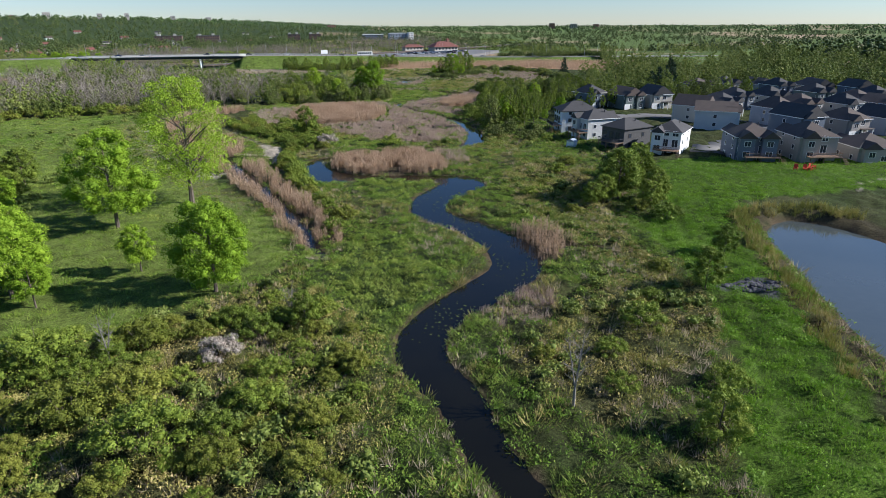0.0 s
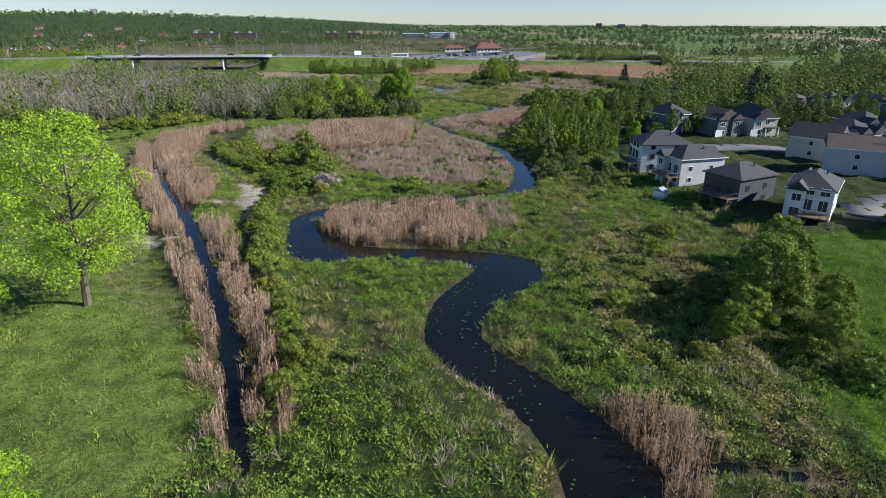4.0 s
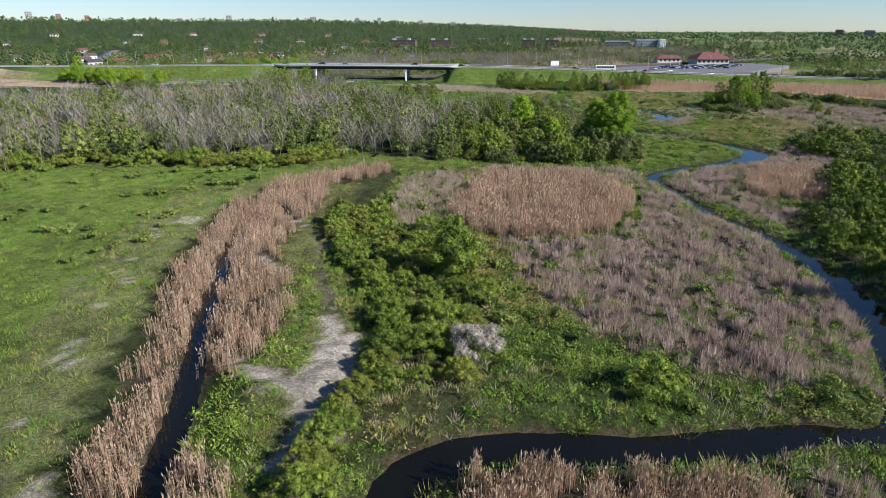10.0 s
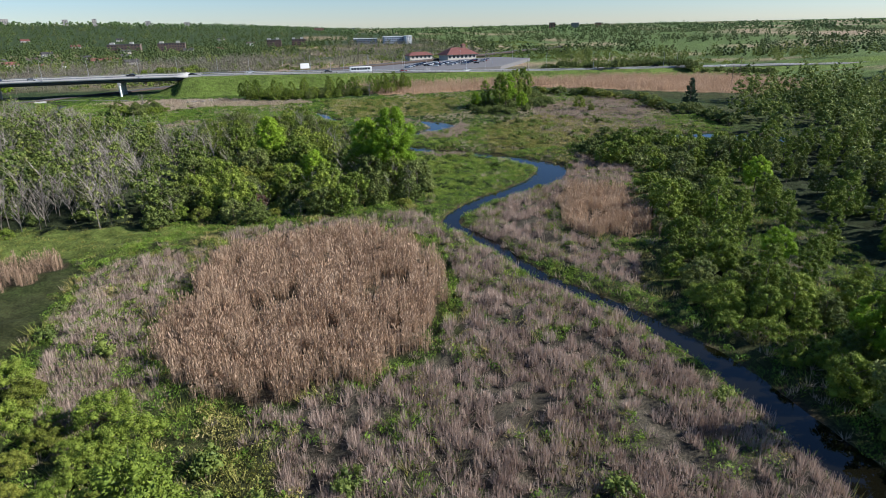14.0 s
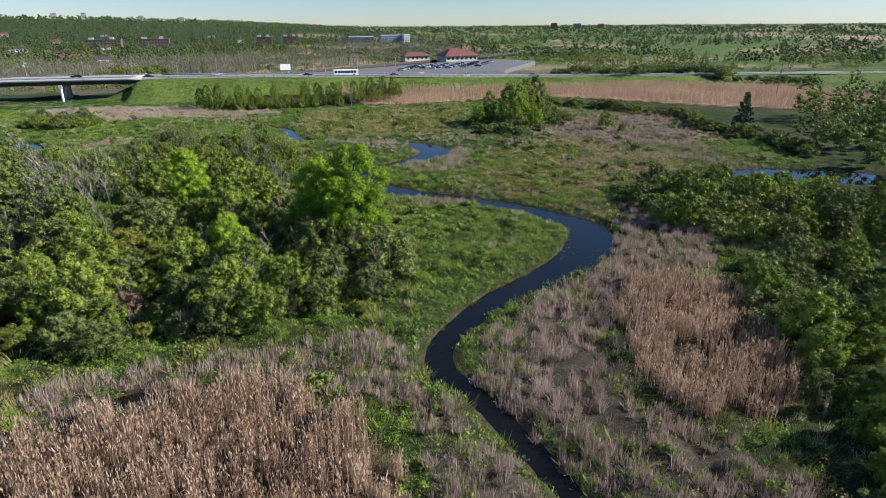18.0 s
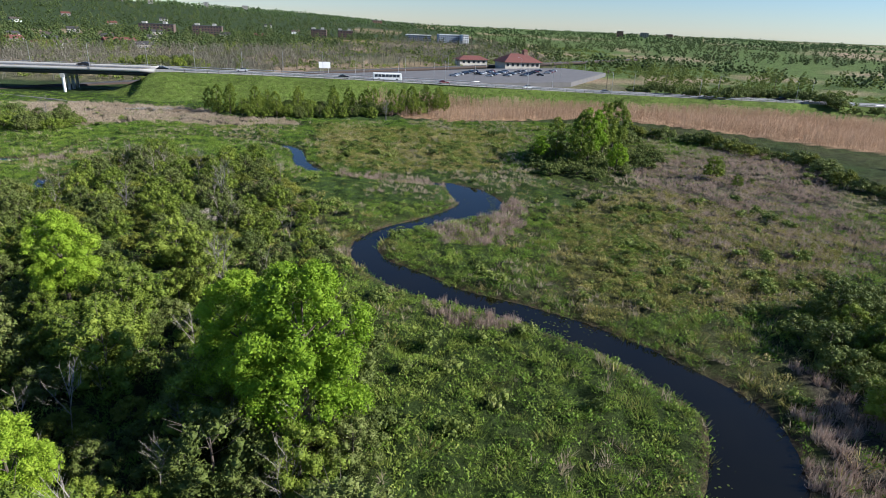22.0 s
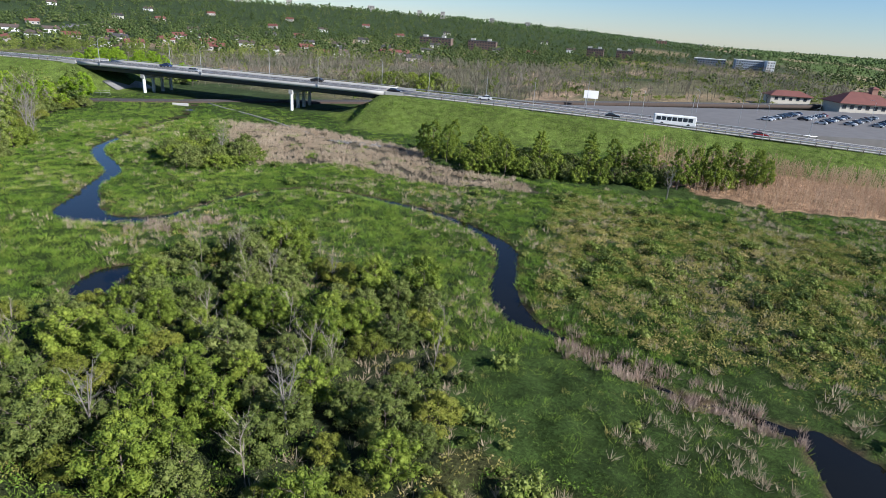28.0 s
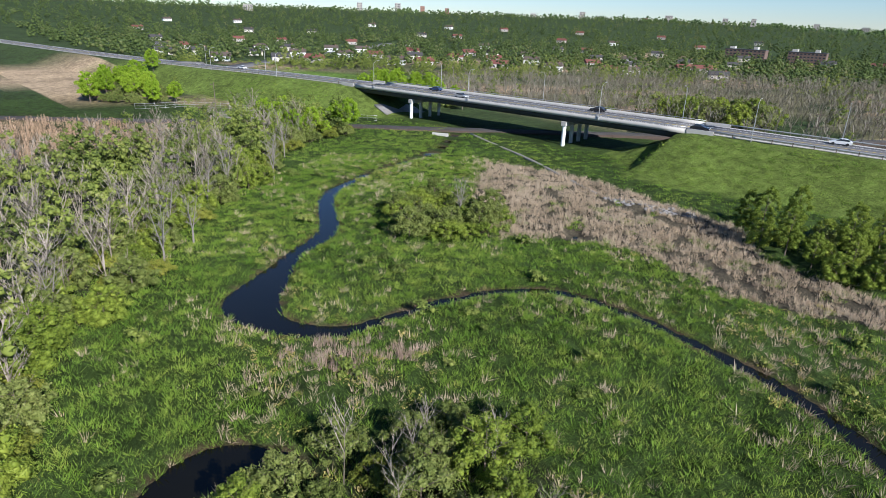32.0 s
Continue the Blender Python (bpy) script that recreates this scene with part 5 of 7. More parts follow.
def sow(area, per_m2, rng, wobble=1.2, keep=None, clear=0.15):
    """Places strewn over a polygon at so many a square metre, off the water."""
    p = np.array(area, float)
    lo, hi = p.min(0), p.max(0)
    n = int((hi - lo).prod() * per_m2)
    x, y = rng.uniform(lo[0], hi[0], n), rng.uniform(lo[1], hi[1], n)
    ok = inside(area, x + wobble * ripple2(x, y, 3, 7), y + wobble * ripple2(x, y, 3, 8))
    x, y = x[ok], y[ok]
    if keep is not None:
        ok = keep(x, y)
        x, y = x[ok], y[ok]
    z, gap, _ = height(x, y)
    ok = gap > clear
    return np.stack([x, y, z], 1)[ok]


def strew(name, shapes, places, mat, rng, label, category, low=0.7, high=1.3, tint=None, bunch=14.0, rounded=False, size=None):
    """One object of uncountable plants: each place takes one of the shapes, turned and sized at will."""
    vs, fs, ts, k = [], [], [], 0
    which = rng.randint(len(shapes), size=len(places))
    if tint is None:
        tint = np.clip(0.5 + 0.34 * ripple2(places[:, 0], places[:, 1], bunch, 21) + 0.24 * ripple2(places[:, 0], places[:, 1], bunch / 6, 22) + rng.normal(0, 0.1, len(places)), 0, 1)
    for s, (v, f) in enumerate(shapes):
        at = places[which == s]
        if not len(at):
            continue
        a, sc = rng.uniform(0, math.tau, len(at)), rng.uniform(low, high, len(at))
        if size is not None:
            sc = sc * size[which == s]
        c, sn = np.cos(a), np.sin(a)
        out = np.stack([(v[None, :, 0] * c[:, None] - v[None, :, 1] * sn[:, None]) * sc[:, None] + at[:, :1],
                        (v[None, :, 0] * sn[:, None] + v[None, :, 1] * c[:, None]) * sc[:, None] + at[:, 1:2],
                        v[None, :, 2] * sc[:, None] + at[:, 2:3]], 2).reshape(-1, 3)
        vs.append(out)
        fs.append((f[None] + (np.arange(len(at)) * len(v))[:, None, None] + k).reshape(-1, f.shape[1]))
        ts.append(np.repeat(tint[which == s], len(v)))
        k += len(out)
    me = mesh_of(name, np.vstack(vs), np.vstack(fs), mat, np.concatenate(ts))
    if rounded:
        me.polygons.foreach_set("use_smooth", np.ones(len(me.polygons), bool))
    return tagged(new(name, me), label, category, kind="stuff")


def reed_stem(rng, tall):
    """Dry common reed: a few stems with drooping leaves and a feathery plume."""
    v, f = [], []
    def tri(a, b, c):
        f.append((len(v), len(v) + 1, len(v) + 2))
        v.extend((a, b, c))
    for i in range(4):
        a, r = rng.uniform(0, math.tau), 0.3 * math.sqrt(rng.uniform())
        x, y, h = r * math.cos(a), r * math.sin(a), tall * rng.uniform(0.78, 1.08)
        lx, ly = rng.normal(0, 0.14, 2)
        t = rng.uniform(0, math.tau)
        wx, wy = 0.028 * math.cos(t), 0.028 * math.sin(t)
        tri((x - wx, y - wy, -0.1), (x + wx, y + wy, -0.1), (x + lx, y + ly, h))
        tri((x + lx - wx * 2.6, y + ly - wy * 2.6, h * 0.86), (x + lx + wx * 2.6, y + ly + wy * 2.6, h * 0.9), (x + lx * 1.5, y + ly * 1.5 + 0.05, h * 1.06))
        b = rng.uniform(0, math.tau)
        z = h * rng.uniform(0.3, 0.75)
        tri((x + lx * 0.5, y + ly * 0.5, z), (x + lx * 0.5, y + ly * 0.5, z + 0.09), (x + 0.4 * math.cos(b), y + 0.4 * math.sin(b), z + rng.uniform(-0.1, 0.25)))
    return np.array(v), np.array(f)


def cattail_tuft(rng, tall):
    """Dry cattails: flat leaves in a tight stool, most upright, some broken over, with a few brown heads."""
    v, f = [], []
    for i in range(12):
        a, r = rng.uniform(0, math.tau), 0.2 * math.sqrt(rng.uniform())
        x, y = r * math.cos(a), r * math.sin(a)
        h, l = tall * rng.uniform(0.5, 1.05), rng.uniform(0.0, 0.5)
        t = rng.uniform(0, math.tau)
        wx, wy = 0.036 * math.cos(t), 0.036 * math.sin(t)
        if rng.uniform() < 0.28:
            h, l = h * 0.5, l + 0.45
        k = len(v)
        v += [(x - wx, y - wy, -0.1), (x + wx, y + wy, -0.1), (x + l * math.cos(a), y + l * math.sin(a), h)]
        f.append((k, k + 1, k + 2))
    return np.array(v), np.array(f)


CORE = [(-62, 22), (45, 22), (52, 60), (58, 100), (60, 150), (55, 200), (75, 260), (105, 320), (115, 400), (60, 445), (-30, 432), (-120, 450), (-145, 420), (-110, 360), (-60, 330), (-30, 260), (-45, 240),
        (-40, 200), (-40, 165), (-20, 110), (-40, 80)]
REEDS = [CLUMP, REED_FIELD, REED_WEST, REED_MID, REED_DITCH_E, REED_DITCH_W, REED_EAST, REED_POINT]
CATS = [CAT_FIELD, CAT_WEST, CAT_EAST, CAT_ISLAND, CAT_LOOP, CAT_CLUMP, CAT_SOUTH, CAT_DITCH, CAT_INLET]


def off_reeds(x, y):
    bad = inside(MOWN, x, y) | inside(MEADOW, x, y) | (off_line(TRACK, x, y)[0] < 0.2)
    for s in SAND:
        bad |= off_line(s, x, y)[0] < 0.1
    for a in REEDS:
        bad |= inside(a, x, y)
    bad |= inside(CAT_TAN, x, y) & (ripple2(x, y, 6, 37) < 0.5)
    for a in (CAT_FIELD, CAT_EAST):
        bad |= inside(a, x, y) & (ripple2(x, y, 6, 35) + 0.6 * ripple2(x, y, 2, 36) < 0.0)
    return ~bad


def heaps(x, y):
    """Where plants crowd into tussocks a pace or two across."""
    return 0.65 * ripple2(x, y, 1.25, 71) + 0.55 * ripple2(x, y, 3.4, 72)


def mound(n, size, leaf, rng, flat=0.7):
    """A low leafy cushion of a few soft lumps."""
    return crown([(rng.uniform(-0.5, 0.5) * size, rng.uniform(-0.5, 0.5) * size, size * flat * 0.25, size * rng.uniform(0.45, 0.7)) for k in range(3)], n, leaf, rng, -0.1)


def plant_ground_cover():
    rng = np.random.RandomState(11)
    grass = [blades(13, 0.42, 0.045, 0.5, rng, 0.5) for i in range(6)]
    herb = [blades(34, 0.5, 0.05, 0.5, rng, 0.65) for i in range(6)]
    short = [blades(8, 0.42, 0.08, 0.3, rng, 0.45) for i in range(5)]
    cushion = [mound(24, 0.8, 0.15, rng) for i in range(6)]
    fine = [mound(34, 0.8, 0.125, rng, 0.9) for i in range(6)]
    p = sow(CORE, 1.5, rng, keep=lambda x, y: off_reeds(x, y) & (kind_noise(x, y) + rng.normal(0, 0.3, x.shape) < 0.35) & (heaps(x, y) + rng.normal(0, 0.3, x.shape) > -0.55) & (y < 345), clear=0.3)
    strew("leafy_sward", cushion, p, GRASS, rng, "knee-high fresh green wetland plants in soft cushions", "undergrowth", 0.6, 1.3, tint=np.clip(0.5 - 0.3 * kind_noise(p[:, 0], p[:, 1]) + 0.25 * heaps(p[:, 0], p[:, 1]) + rng.normal(0, 0.12, len(p)), 0, 1))
    spots = [sow(a, 1.35, rng, keep=lambda x, y: off_reeds(x, y) & (heaps(x, y) + rng.normal(0, 0.3, x.shape) > -0.6), clear=0.5) for a in DRY]
    spots.append(sow(CORE, 0.16, rng, keep=lambda x, y: off_reeds(x, y) & (kind_noise(x, y) > 0.1), clear=0.5))
    p = np.vstack(spots)
    strew("brushy_herbs", fine, p, HERB, rng, "waist-high olive and straw brush of herbs and seedlings", "undergrowth", 0.6, 1.5, bunch=7)
    p = sow(MOWN, 1.1, rng, keep=lambda x, y: (heaps(x, y) + 0.5 * np.sin(2.2 * x - 0.9 * y) > -0.1) & (y < 105))
    strew("leafy_sward", [mound(36, 0.9, 0.14, rng, 0.8) for i in range(6)], p, LUSH_GRASS, rng, "lush bright green grass standing in soft tufts", "grass", 0.6, 1.2, tint=np.clip(0.6 + 0.3 * heaps(p[:, 0], p[:, 1]) + rng.normal(0, 0.1, len(p)), 0, 1))
    green = sow(CORE, 2.2, rng, keep=lambda x, y: off_reeds(x, y) & (kind_noise(x, y) + rng.normal(0, 0.35, x.shape) < 0.4) & (heaps(x, y) + rng.normal(0, 0.25, x.shape) > -0.35))
    strew("sedge_grass", grass, green, GRASS, rng, "lush green sedge and grass tufts along the stream", "grass", 0.75, 1.25, tint=np.clip(0.56 - 0.32 * kind_noise(green[:, 0], green[:, 1]) + 0.3 * heaps(green[:, 0], green[:, 1]) + rng.normal(0, 0.08, len(green)), 0, 1), size=(0.7 + 0.75 * smooth(-0.3, 1.0, heaps(green[:, 0], green[:, 1]))) * (1 - 0.35 * smooth(320, 350, green[:, 1])))
    green = sow([p for p in CORE if p[1] > 325] + [(-60, 345)], 2.4, rng, keep=lambda x, y: off_reeds(x, y) & (kind_noise(x, y) + rng.normal(0, 0.4, x.shape) < 0.6))
    strew("sedge_grass", [blades(10, 0.5, 0.07, 0.45, rng, 0.45) for i in range(6)], green, GRASS, rng, "close even green sedge over the flat marsh", "grass", 0.7, 1.2, tint=np.clip(0.48 + 0.22 * ripple2(green[:, 0], green[:, 1], 12, 21) + 0.3 * heaps(green[:, 0], green[:, 1]) + rng.normal(0, 0.1, len(green)), 0, 1))
    dry = sow(CORE, 0.62, rng, keep=lambda x, y: off_reeds(x, y) & (kind_noise(x, y) + rng.normal(0, 0.4, x.shape) + 0.6 * ripple2(x, y, 3, 33) > -0.15) & (heaps(y, x) + rng.normal(0, 0.3, x.shape) > -0.15) & ((y < 345) | (rng.uniform(size=x.shape) < 0.45)))
    strew("wetland_herbs", herb, dry, HERB, rng, "low olive and straw coloured wetland herbs and brush", "undergrowth", 0.6, 1.3, bunch=6, size=(0.6 + 1.1 * smooth(-0.2, 1.0, heaps(dry[:, 1], dry[:, 0]))) * (1 - 0.45 * smooth(320, 350, dry[:, 1])))
    thatch = sow(CORE, 0.9, rng, keep=lambda x, y: off_reeds(x, y) & (ripple2(x, y, 9, 31) + 0.5 * kind_noise(x, y) + 0.9 * ripple2(x, y, 1.9, 32) > 0.62 - 0.42 * (y > 345)))
    strew("dry_tussocks", [cattail_tuft(rng, 0.8) for i in range(4)], thatch, PALE_REED, rng, "pale dead sedge tussocks left from last year", "dry grass", 0.7, 1.2)
    strew("dry_tussocks", [cattail_tuft(rng, 0.7) for i in range(4)], sow(DRY_BAND, 0.35, rng), HERB, rng, "olive dry grass tussocks beside the ditch", "dry grass", 0.6, 1.1)
    for area in (DRY[0], DRY[2]):
        strew("dry_tussocks", [cattail_tuft(rng, 0.75) for i in range(4)], sow(area, 0.7, rng, keep=lambda x, y: off_reeds(x, y) & (heaps(x + 40, y) > 0.1), clear=0.4), PALE_REED, rng, "straw coloured dead grass among low shrubs", "dry grass", 0.5, 1.1)
    for name, area, n in (("meadow_grass", MEADOW, 1.25), ("mown_grass", MOWN, 2.6)):
        p = sow(area, n, rng)
        strew(name, short, p, LUSH_GRASS if area is MOWN else GRASS, rng, "short bright green meadow grass", "grass", 0.6, 1.2, tint=np.clip(0.62 + 0.25 * ripple2(p[:, 0], p[:, 1], 13, 21) + 0.2 * heaps(p[:, 0], p[:, 1]), 0, 1), size=0.7 + 0.6 * smooth(-0.4, 1.0, heaps(p[:, 0], p[:, 1])))
    p = np.vstack([sow(TRACKSIDE, 1.6, rng, keep=lambda x, y: off_reeds(x, y) & (heaps(x, y) > -0.5)), sow(WOODSIDE, 0.9, rng, keep=lambda x, y: ~inside(MEADOW, x, y))])
    strew("rough_grass", short, p, HERB, rng, "short olive grass beside the track and the wood", "grass", 0.5, 1.0, tint=np.clip(0.25 + 0.3 * heaps(p[:, 1], p[:, 0]) + rng.normal(0, 0.12, len(p)), 0, 1))
    p = sow(MEADOW, 0.4, rng, keep=lambda x, y: (ripple2(x, y, 2.6, 73) + 0.6 * ripple2(x, y, 14, 74) > 0.45) & (y > 60))
    strew("meadow_weeds", herb, p, GRASS, rng, "darker leafy weeds scattered through meadow grass", "weeds", 0.6, 1.2, bunch=5)
    # the grassy banks and the flat between marsh and road
    bank = lambda x, y: (off_line(ROAD, x, y)[0] > 3) & ~inside(REED_FAR, x, y) & ~inside(REED_FAR_W, x, y) & ~inside(CAT_TAN, x, y) & ~inside(WOOD_WEST, x, y)
    flat = [(-260, 425), (-150, 400), (-120, 445), (-60, 445), (-12, 430), (-12, 488), (95, 494), (95, 512), (-30, 500), (-90, 488), (-206, 470), (-260, 465)]
    p = sow(flat, 0.75, rng, keep=bank)
    strew("bank_grass", [blades(9, 0.4, 0.1, 0.45, rng, 0.45) for i in range(4)], p, GRASS, rng, "rough green grass on the road embankment and the flat below", "grass", 0.6, 1.2, bunch=12)
    p = sow([(-190, 395), (-120, 392), (-100, 430), (-118, 448), (-148, 462), (-168, 446)], 0.9, rng, keep=lambda x, y: ~inside(WOOD_WEST, x, y))
    strew("sedge_grass", grass, p, GRASS, rng, "green sedge meadow beside a narrow creek", "grass", 0.7, 1.3)
    strew("reed_bed", [reed_stem(rng, 2.2) for i in range(4)], sow(REED_RAIL, 1.2, rng, 2.5, keep=lambda x, y: ripple2(x, y, 7, 75) > -0.3), REED, rng, "pale dry reeds around a pool by the railway", "reeds", 0.5, 1.1, bunch=12)


def off_sand(x, y):
    return np.min([off_line(a, x, y)[0] for a in SAND], axis=0) > 0.4


def plant_reeds():
    rng = np.random.RandomState(12)
    stems = [reed_stem(rng, 2.5) for i in range(8)]
    names = ("beside a pool bend", "in a broad marsh bed", "along a ditch", "beside a track", "on a ditch bank", "on a ditch bank", "by the stream", "on the stream bank")
    for area, n, where in zip(REEDS, (9.5, 8.0, 7.0, 7.0, 8.0, 7.0, 6.5, 5.0), names):
        strip = area not in (CLUMP, REED_FIELD, REED_EAST)
        strew("reed_bed", stems, sow(area, n, rng, 1.6, clear=-0.3, keep=lambda x, y: off_sand(x, y) & (ripple2(x, y, 5, 61) + 0.6 * ripple2(x, y, 2.0, 62) > (-0.7 if strip else -0.75))), REED, rng, "tall dry tan common reeds " + where, "reeds", 0.4 if strip else 0.6, 0.88 if strip else 0.9, bunch=6)
    tufts = [cattail_tuft(rng, 1.4) for i in range(8)]
    for area, n in zip(CATS, (9.0, 8.0, 8.0, 9.0, 8.0, 5.0, 5.0, 5.0, 6.0)):
        strew("cattail_bed", tufts, sow(area, n, rng, 1.6, clear=-0.2, keep=lambda x, y: 0.7 * ripple2(x, y, 5, 63) + 0.9 * ripple2(x, y, 1.4, 64) > -0.2), CATTAIL, rng, "dead pinkish brown cattails standing in the marsh", "cattails", 0.45, 1.0, bunch=4)
    pond_rim = [(57, 92), (66, 93), (73, 91), (78, 86), (75, 84), (66, 90), (58, 88), (53, 72), (48, 58), (42, 44), (39, 44), (46, 60), (51, 74)]
    strew("cattail_bed", tufts, sow(pond_rim, 4.0, rng, 0.8, clear=-0.6), HERB, rng, "olive rushes and cattails fringing a pond", "rushes", 0.6, 1.1, bunch=5)
    for area, n in ((CAT_FAR, 1.0), (CAT_TAN, 1.9)):
        strew("cattail_bed", [cattail_tuft(rng, 1.3) for i in range(4)], sow(area, n * 2.2, rng, keep=lambda x, y: 0.8 * ripple2(x, y, 8, 65) + 0.6 * ripple2(x, y, 2.2, 66) > -0.5), PALE_REED if area is CAT_TAN else CATTAIL, rng, "pale dead cattails below the embankment", "cattails", 0.45, 0.95, bunch=8)
    for area in (REED_FAR, REED_FAR_W):
        strew("reed_bed", [reed_stem(rng, 2.4) for i in range(4)], sow(area, 0.8, rng), REED, rng, "wide field of dry tan reeds beside the road", "reeds", 0.8, 1.3, bunch=20)
    pads = [(lambda n, r: (np.array([(r * math.cos(i * math.tau / n), r * math.sin(i * math.tau / n), 0.0) for i in range(n)]), np.array([list(range(n))])))(6, r) for r in (0.06, 0.09, 0.12)]
    spots = []
    for cx, cy, sx, sy, n in ((6, 62, 3, 3, 60), (17, 76, 2.6, 4, 110), (12, 95, 2, 6, 70), (13, 114, 3, 4, 60), (8, 107, 2, 4, 40), (-8, 128, 4, 2, 60), (33, 273, 2.5, 3, 50), (24, 345, 2, 4, 160), (25, 300, 4, 2.5, 90)):
        spots.append(np.stack([rng.normal(cx, sx, n * 2), rng.normal(cy, sy, n * 2)], 1))
    s = np.vstack(spots)
    gap = water_gap(s[:, 0], s[:, 1])
    s = s[(gap < -0.35) & (gap > -2.2)]
    strew("lily_pads", pads, np.hstack([s, np.full((len(s), 1), 0.012)]), PAD, rng, "small floating lily pads scattered on dark water", "lily pads")


# trees
def limbs(rng, tall, r, reach, n=7, lean=0.0, fork=0.35):
    """A tapered trunk with rising limbs, as a bmesh."""
    bm = bmesh.new()
    top = Vector((lean, lean * 0.4, tall * 0.8))
    mid = Vector((lean * 0.4 + rng.normal(0, 0.05), rng.normal(0, 0.05), tall * fork))
    tube(bm, (0, 0, -0.3), mid, r, r * 0.72, 7)
    tube(bm, mid, top, r * 0.72, r * 0.2, 6)
    for i in range(n):
        a, t = i * 2.4 + rng.uniform(-0.4, 0.4), rng.uniform(0.0, 0.75)
        at = mid.lerp(top, t)
        l = reach * rng.uniform(0.55, 0.95) * (1 - 0.35 * t)
        elbow = at + Vector((math.cos(a) * l * 0.5, math.sin(a) * l * 0.5, l * 0.42))
        tip = at + Vector((math.cos(a) * l, math.sin(a) * l, l * rng.uniform(0.7, 1.1)))
        tube(bm, at, elbow, r * 0.34 * (1 - 0.5 * t), r * 0.2, 5)
        tube(bm, elbow, tip, r * 0.2, r * 0.06, 4)
        side = elbow + Vector((math.cos(a + 0.9) * l * 0.45, math.sin(a + 0.9) * l * 0.45, l * 0.35))
        tube(bm, elbow, side, r * 0.14, r * 0.05, 4)
    return bm


def crown_rows(rng, tall, wide, base, n, airy=1.0):
    """Where a crown's leafy masses sit: an egg with an uneven outline."""
    rows = []
    for i in range(n):
        t = (i + rng.uniform(0, 1)) / n
        z = base + (tall - base) * (0.08 + 0.86 * t)
        edge = wide * math.sin(math.pi * min(0.96, 0.25 + 0.68 * t)) ** 0.8
        a, r = i * 2.4 + rng.uniform(-0.6, 0.6), edge * rng.uniform(0.35, 0.8 + 0.25 * (1 - airy))
        rows.append((r * math.cos(a), r * math.sin(a), z, wide * airy * rng.uniform(0.28, 0.5) * (1.1 - 0.4 * t)))
    return rows


def make_tree(name, mat, tall, wide, base, leaves, leaf, seed, puffs=16, bark=None, r=0.2, label="", category="tree", lean=0.0, n_limbs=7, group="", airy=0.6, fork=0.35, heart=0.6):
    rng = np.random.RandomState(seed)
    root = new(name)
    v, f = crown(crown_rows(rng, tall, wide, base, puffs, airy), leaves, leaf, rng, heart=heart)
    c = new("crown", mesh_of("crown", v, f, mat))
    c.parent = root
    part("trunk", limbs(rng, tall, r, wide * 0.9, n_limbs, lean, fork), bark or BARK, root)
    return tagged(root, label, category, group)


def make_shrub(name, mat, tall, wide, leaves, leaf, seed, label):
    rng = np.random.RandomState(seed)
    root = new(name)
    rows = []
    for i in range(30):
        q = math.sqrt((i + 0.5) / 30)
        rows.append((wide * 0.85 * q * math.cos(i * 2.4) * rng.uniform(0.75, 1.1), wide * 0.85 * q * math.sin(i * 2.4) * rng.uniform(0.75, 1.1), tall * (0.92 - 0.5 * q * q) * rng.uniform(0.45, 1.05), wide * rng.uniform(0.13, 0.27)))
    v, f = crown(rows, leaves, leaf, rng, heart=0.6)
    c = new("foliage", mesh_of("foliage", v, f, mat))
    c.parent = root
    bm = bmesh.new()
    for i in range(6):
        a = i * 1.05 + rng.uniform(0, 0.5)
        tube(bm, (0.1 * math.cos(a), 0.1 * math.sin(a), -0.2), (wide * 0.5 * math.cos(a), wide * 0.5 * math.sin(a), tall * 0.8), 0.05, 0.015, 4)
    part("branchwork", bm, BARK, root)
    return tagged(root, label, "shrub")


def make_bare(name, tall, seed, label, mat=None):
    """A leafless tree: a forked leaning stem, rising boughs and sprays of fine twigs."""
    rng = np.random.RandomState(seed)
    root = new(name)
    stem, spray = bmesh.new(), bmesh.new()
    fork = Vector((rng.normal(0, 0.15), rng.normal(0, 0.15), tall * 0.22))
    tube(stem, (0, 0, -0.3), fork, 0.15, 0.12, 6)
    for s in range(3):
        a = s * 2.1 + rng.uniform(-0.4, 0.4)
        top = fork + Vector((math.cos(a) * tall * rng.uniform(0.08, 0.22), math.sin(a) * tall * rng.uniform(0.08, 0.22), tall * rng.uniform(0.55, 0.78)))
        tube(stem, fork, top, 0.09, 0.02, 5)
        for b in range(9):
            t = 0.15 + 0.8 * b / 9
            p = fork.lerp(top, t)
            c, l = a + b * 2.4 + rng.uniform(-0.5, 0.5), tall * rng.uniform(0.12, 0.24) * (1.15 - 0.6 * t)
            q = p + Vector((math.cos(c) * l * 0.7, math.sin(c) * l * 0.7, l * rng.uniform(0.45, 0.9)))
            tube(stem, p, q, 0.04 * (1.2 - t), 0.012, 4)
            for k in range(7):
                m, e, g = p.lerp(q, rng.uniform(0.25, 1.0)), tall * rng.uniform(0.05, 0.12), c + rng.normal(0, 0.8)
                tube(spray, m, m + Vector((math.cos(g) * e * 0.6, math.sin(g) * e * 0.6, e * rng.uniform(0.3, 0.9))), 0.014, 0.005, 3)
    part("trunk", stem, mat or PALE_BARK, root)
    part("branchwork", spray, mat or PALE_BARK, root)
    return tagged(root, label, "dead tree")


def set_at(ob, x, y, turn=0.0, size=1.0, sink=0.0):
    ob.matrix_basis = pose(x, y, float(land(x, y)[0]) - sink, 0, 0, turn) @ Matrix.Scale(size, 4)
    return ob


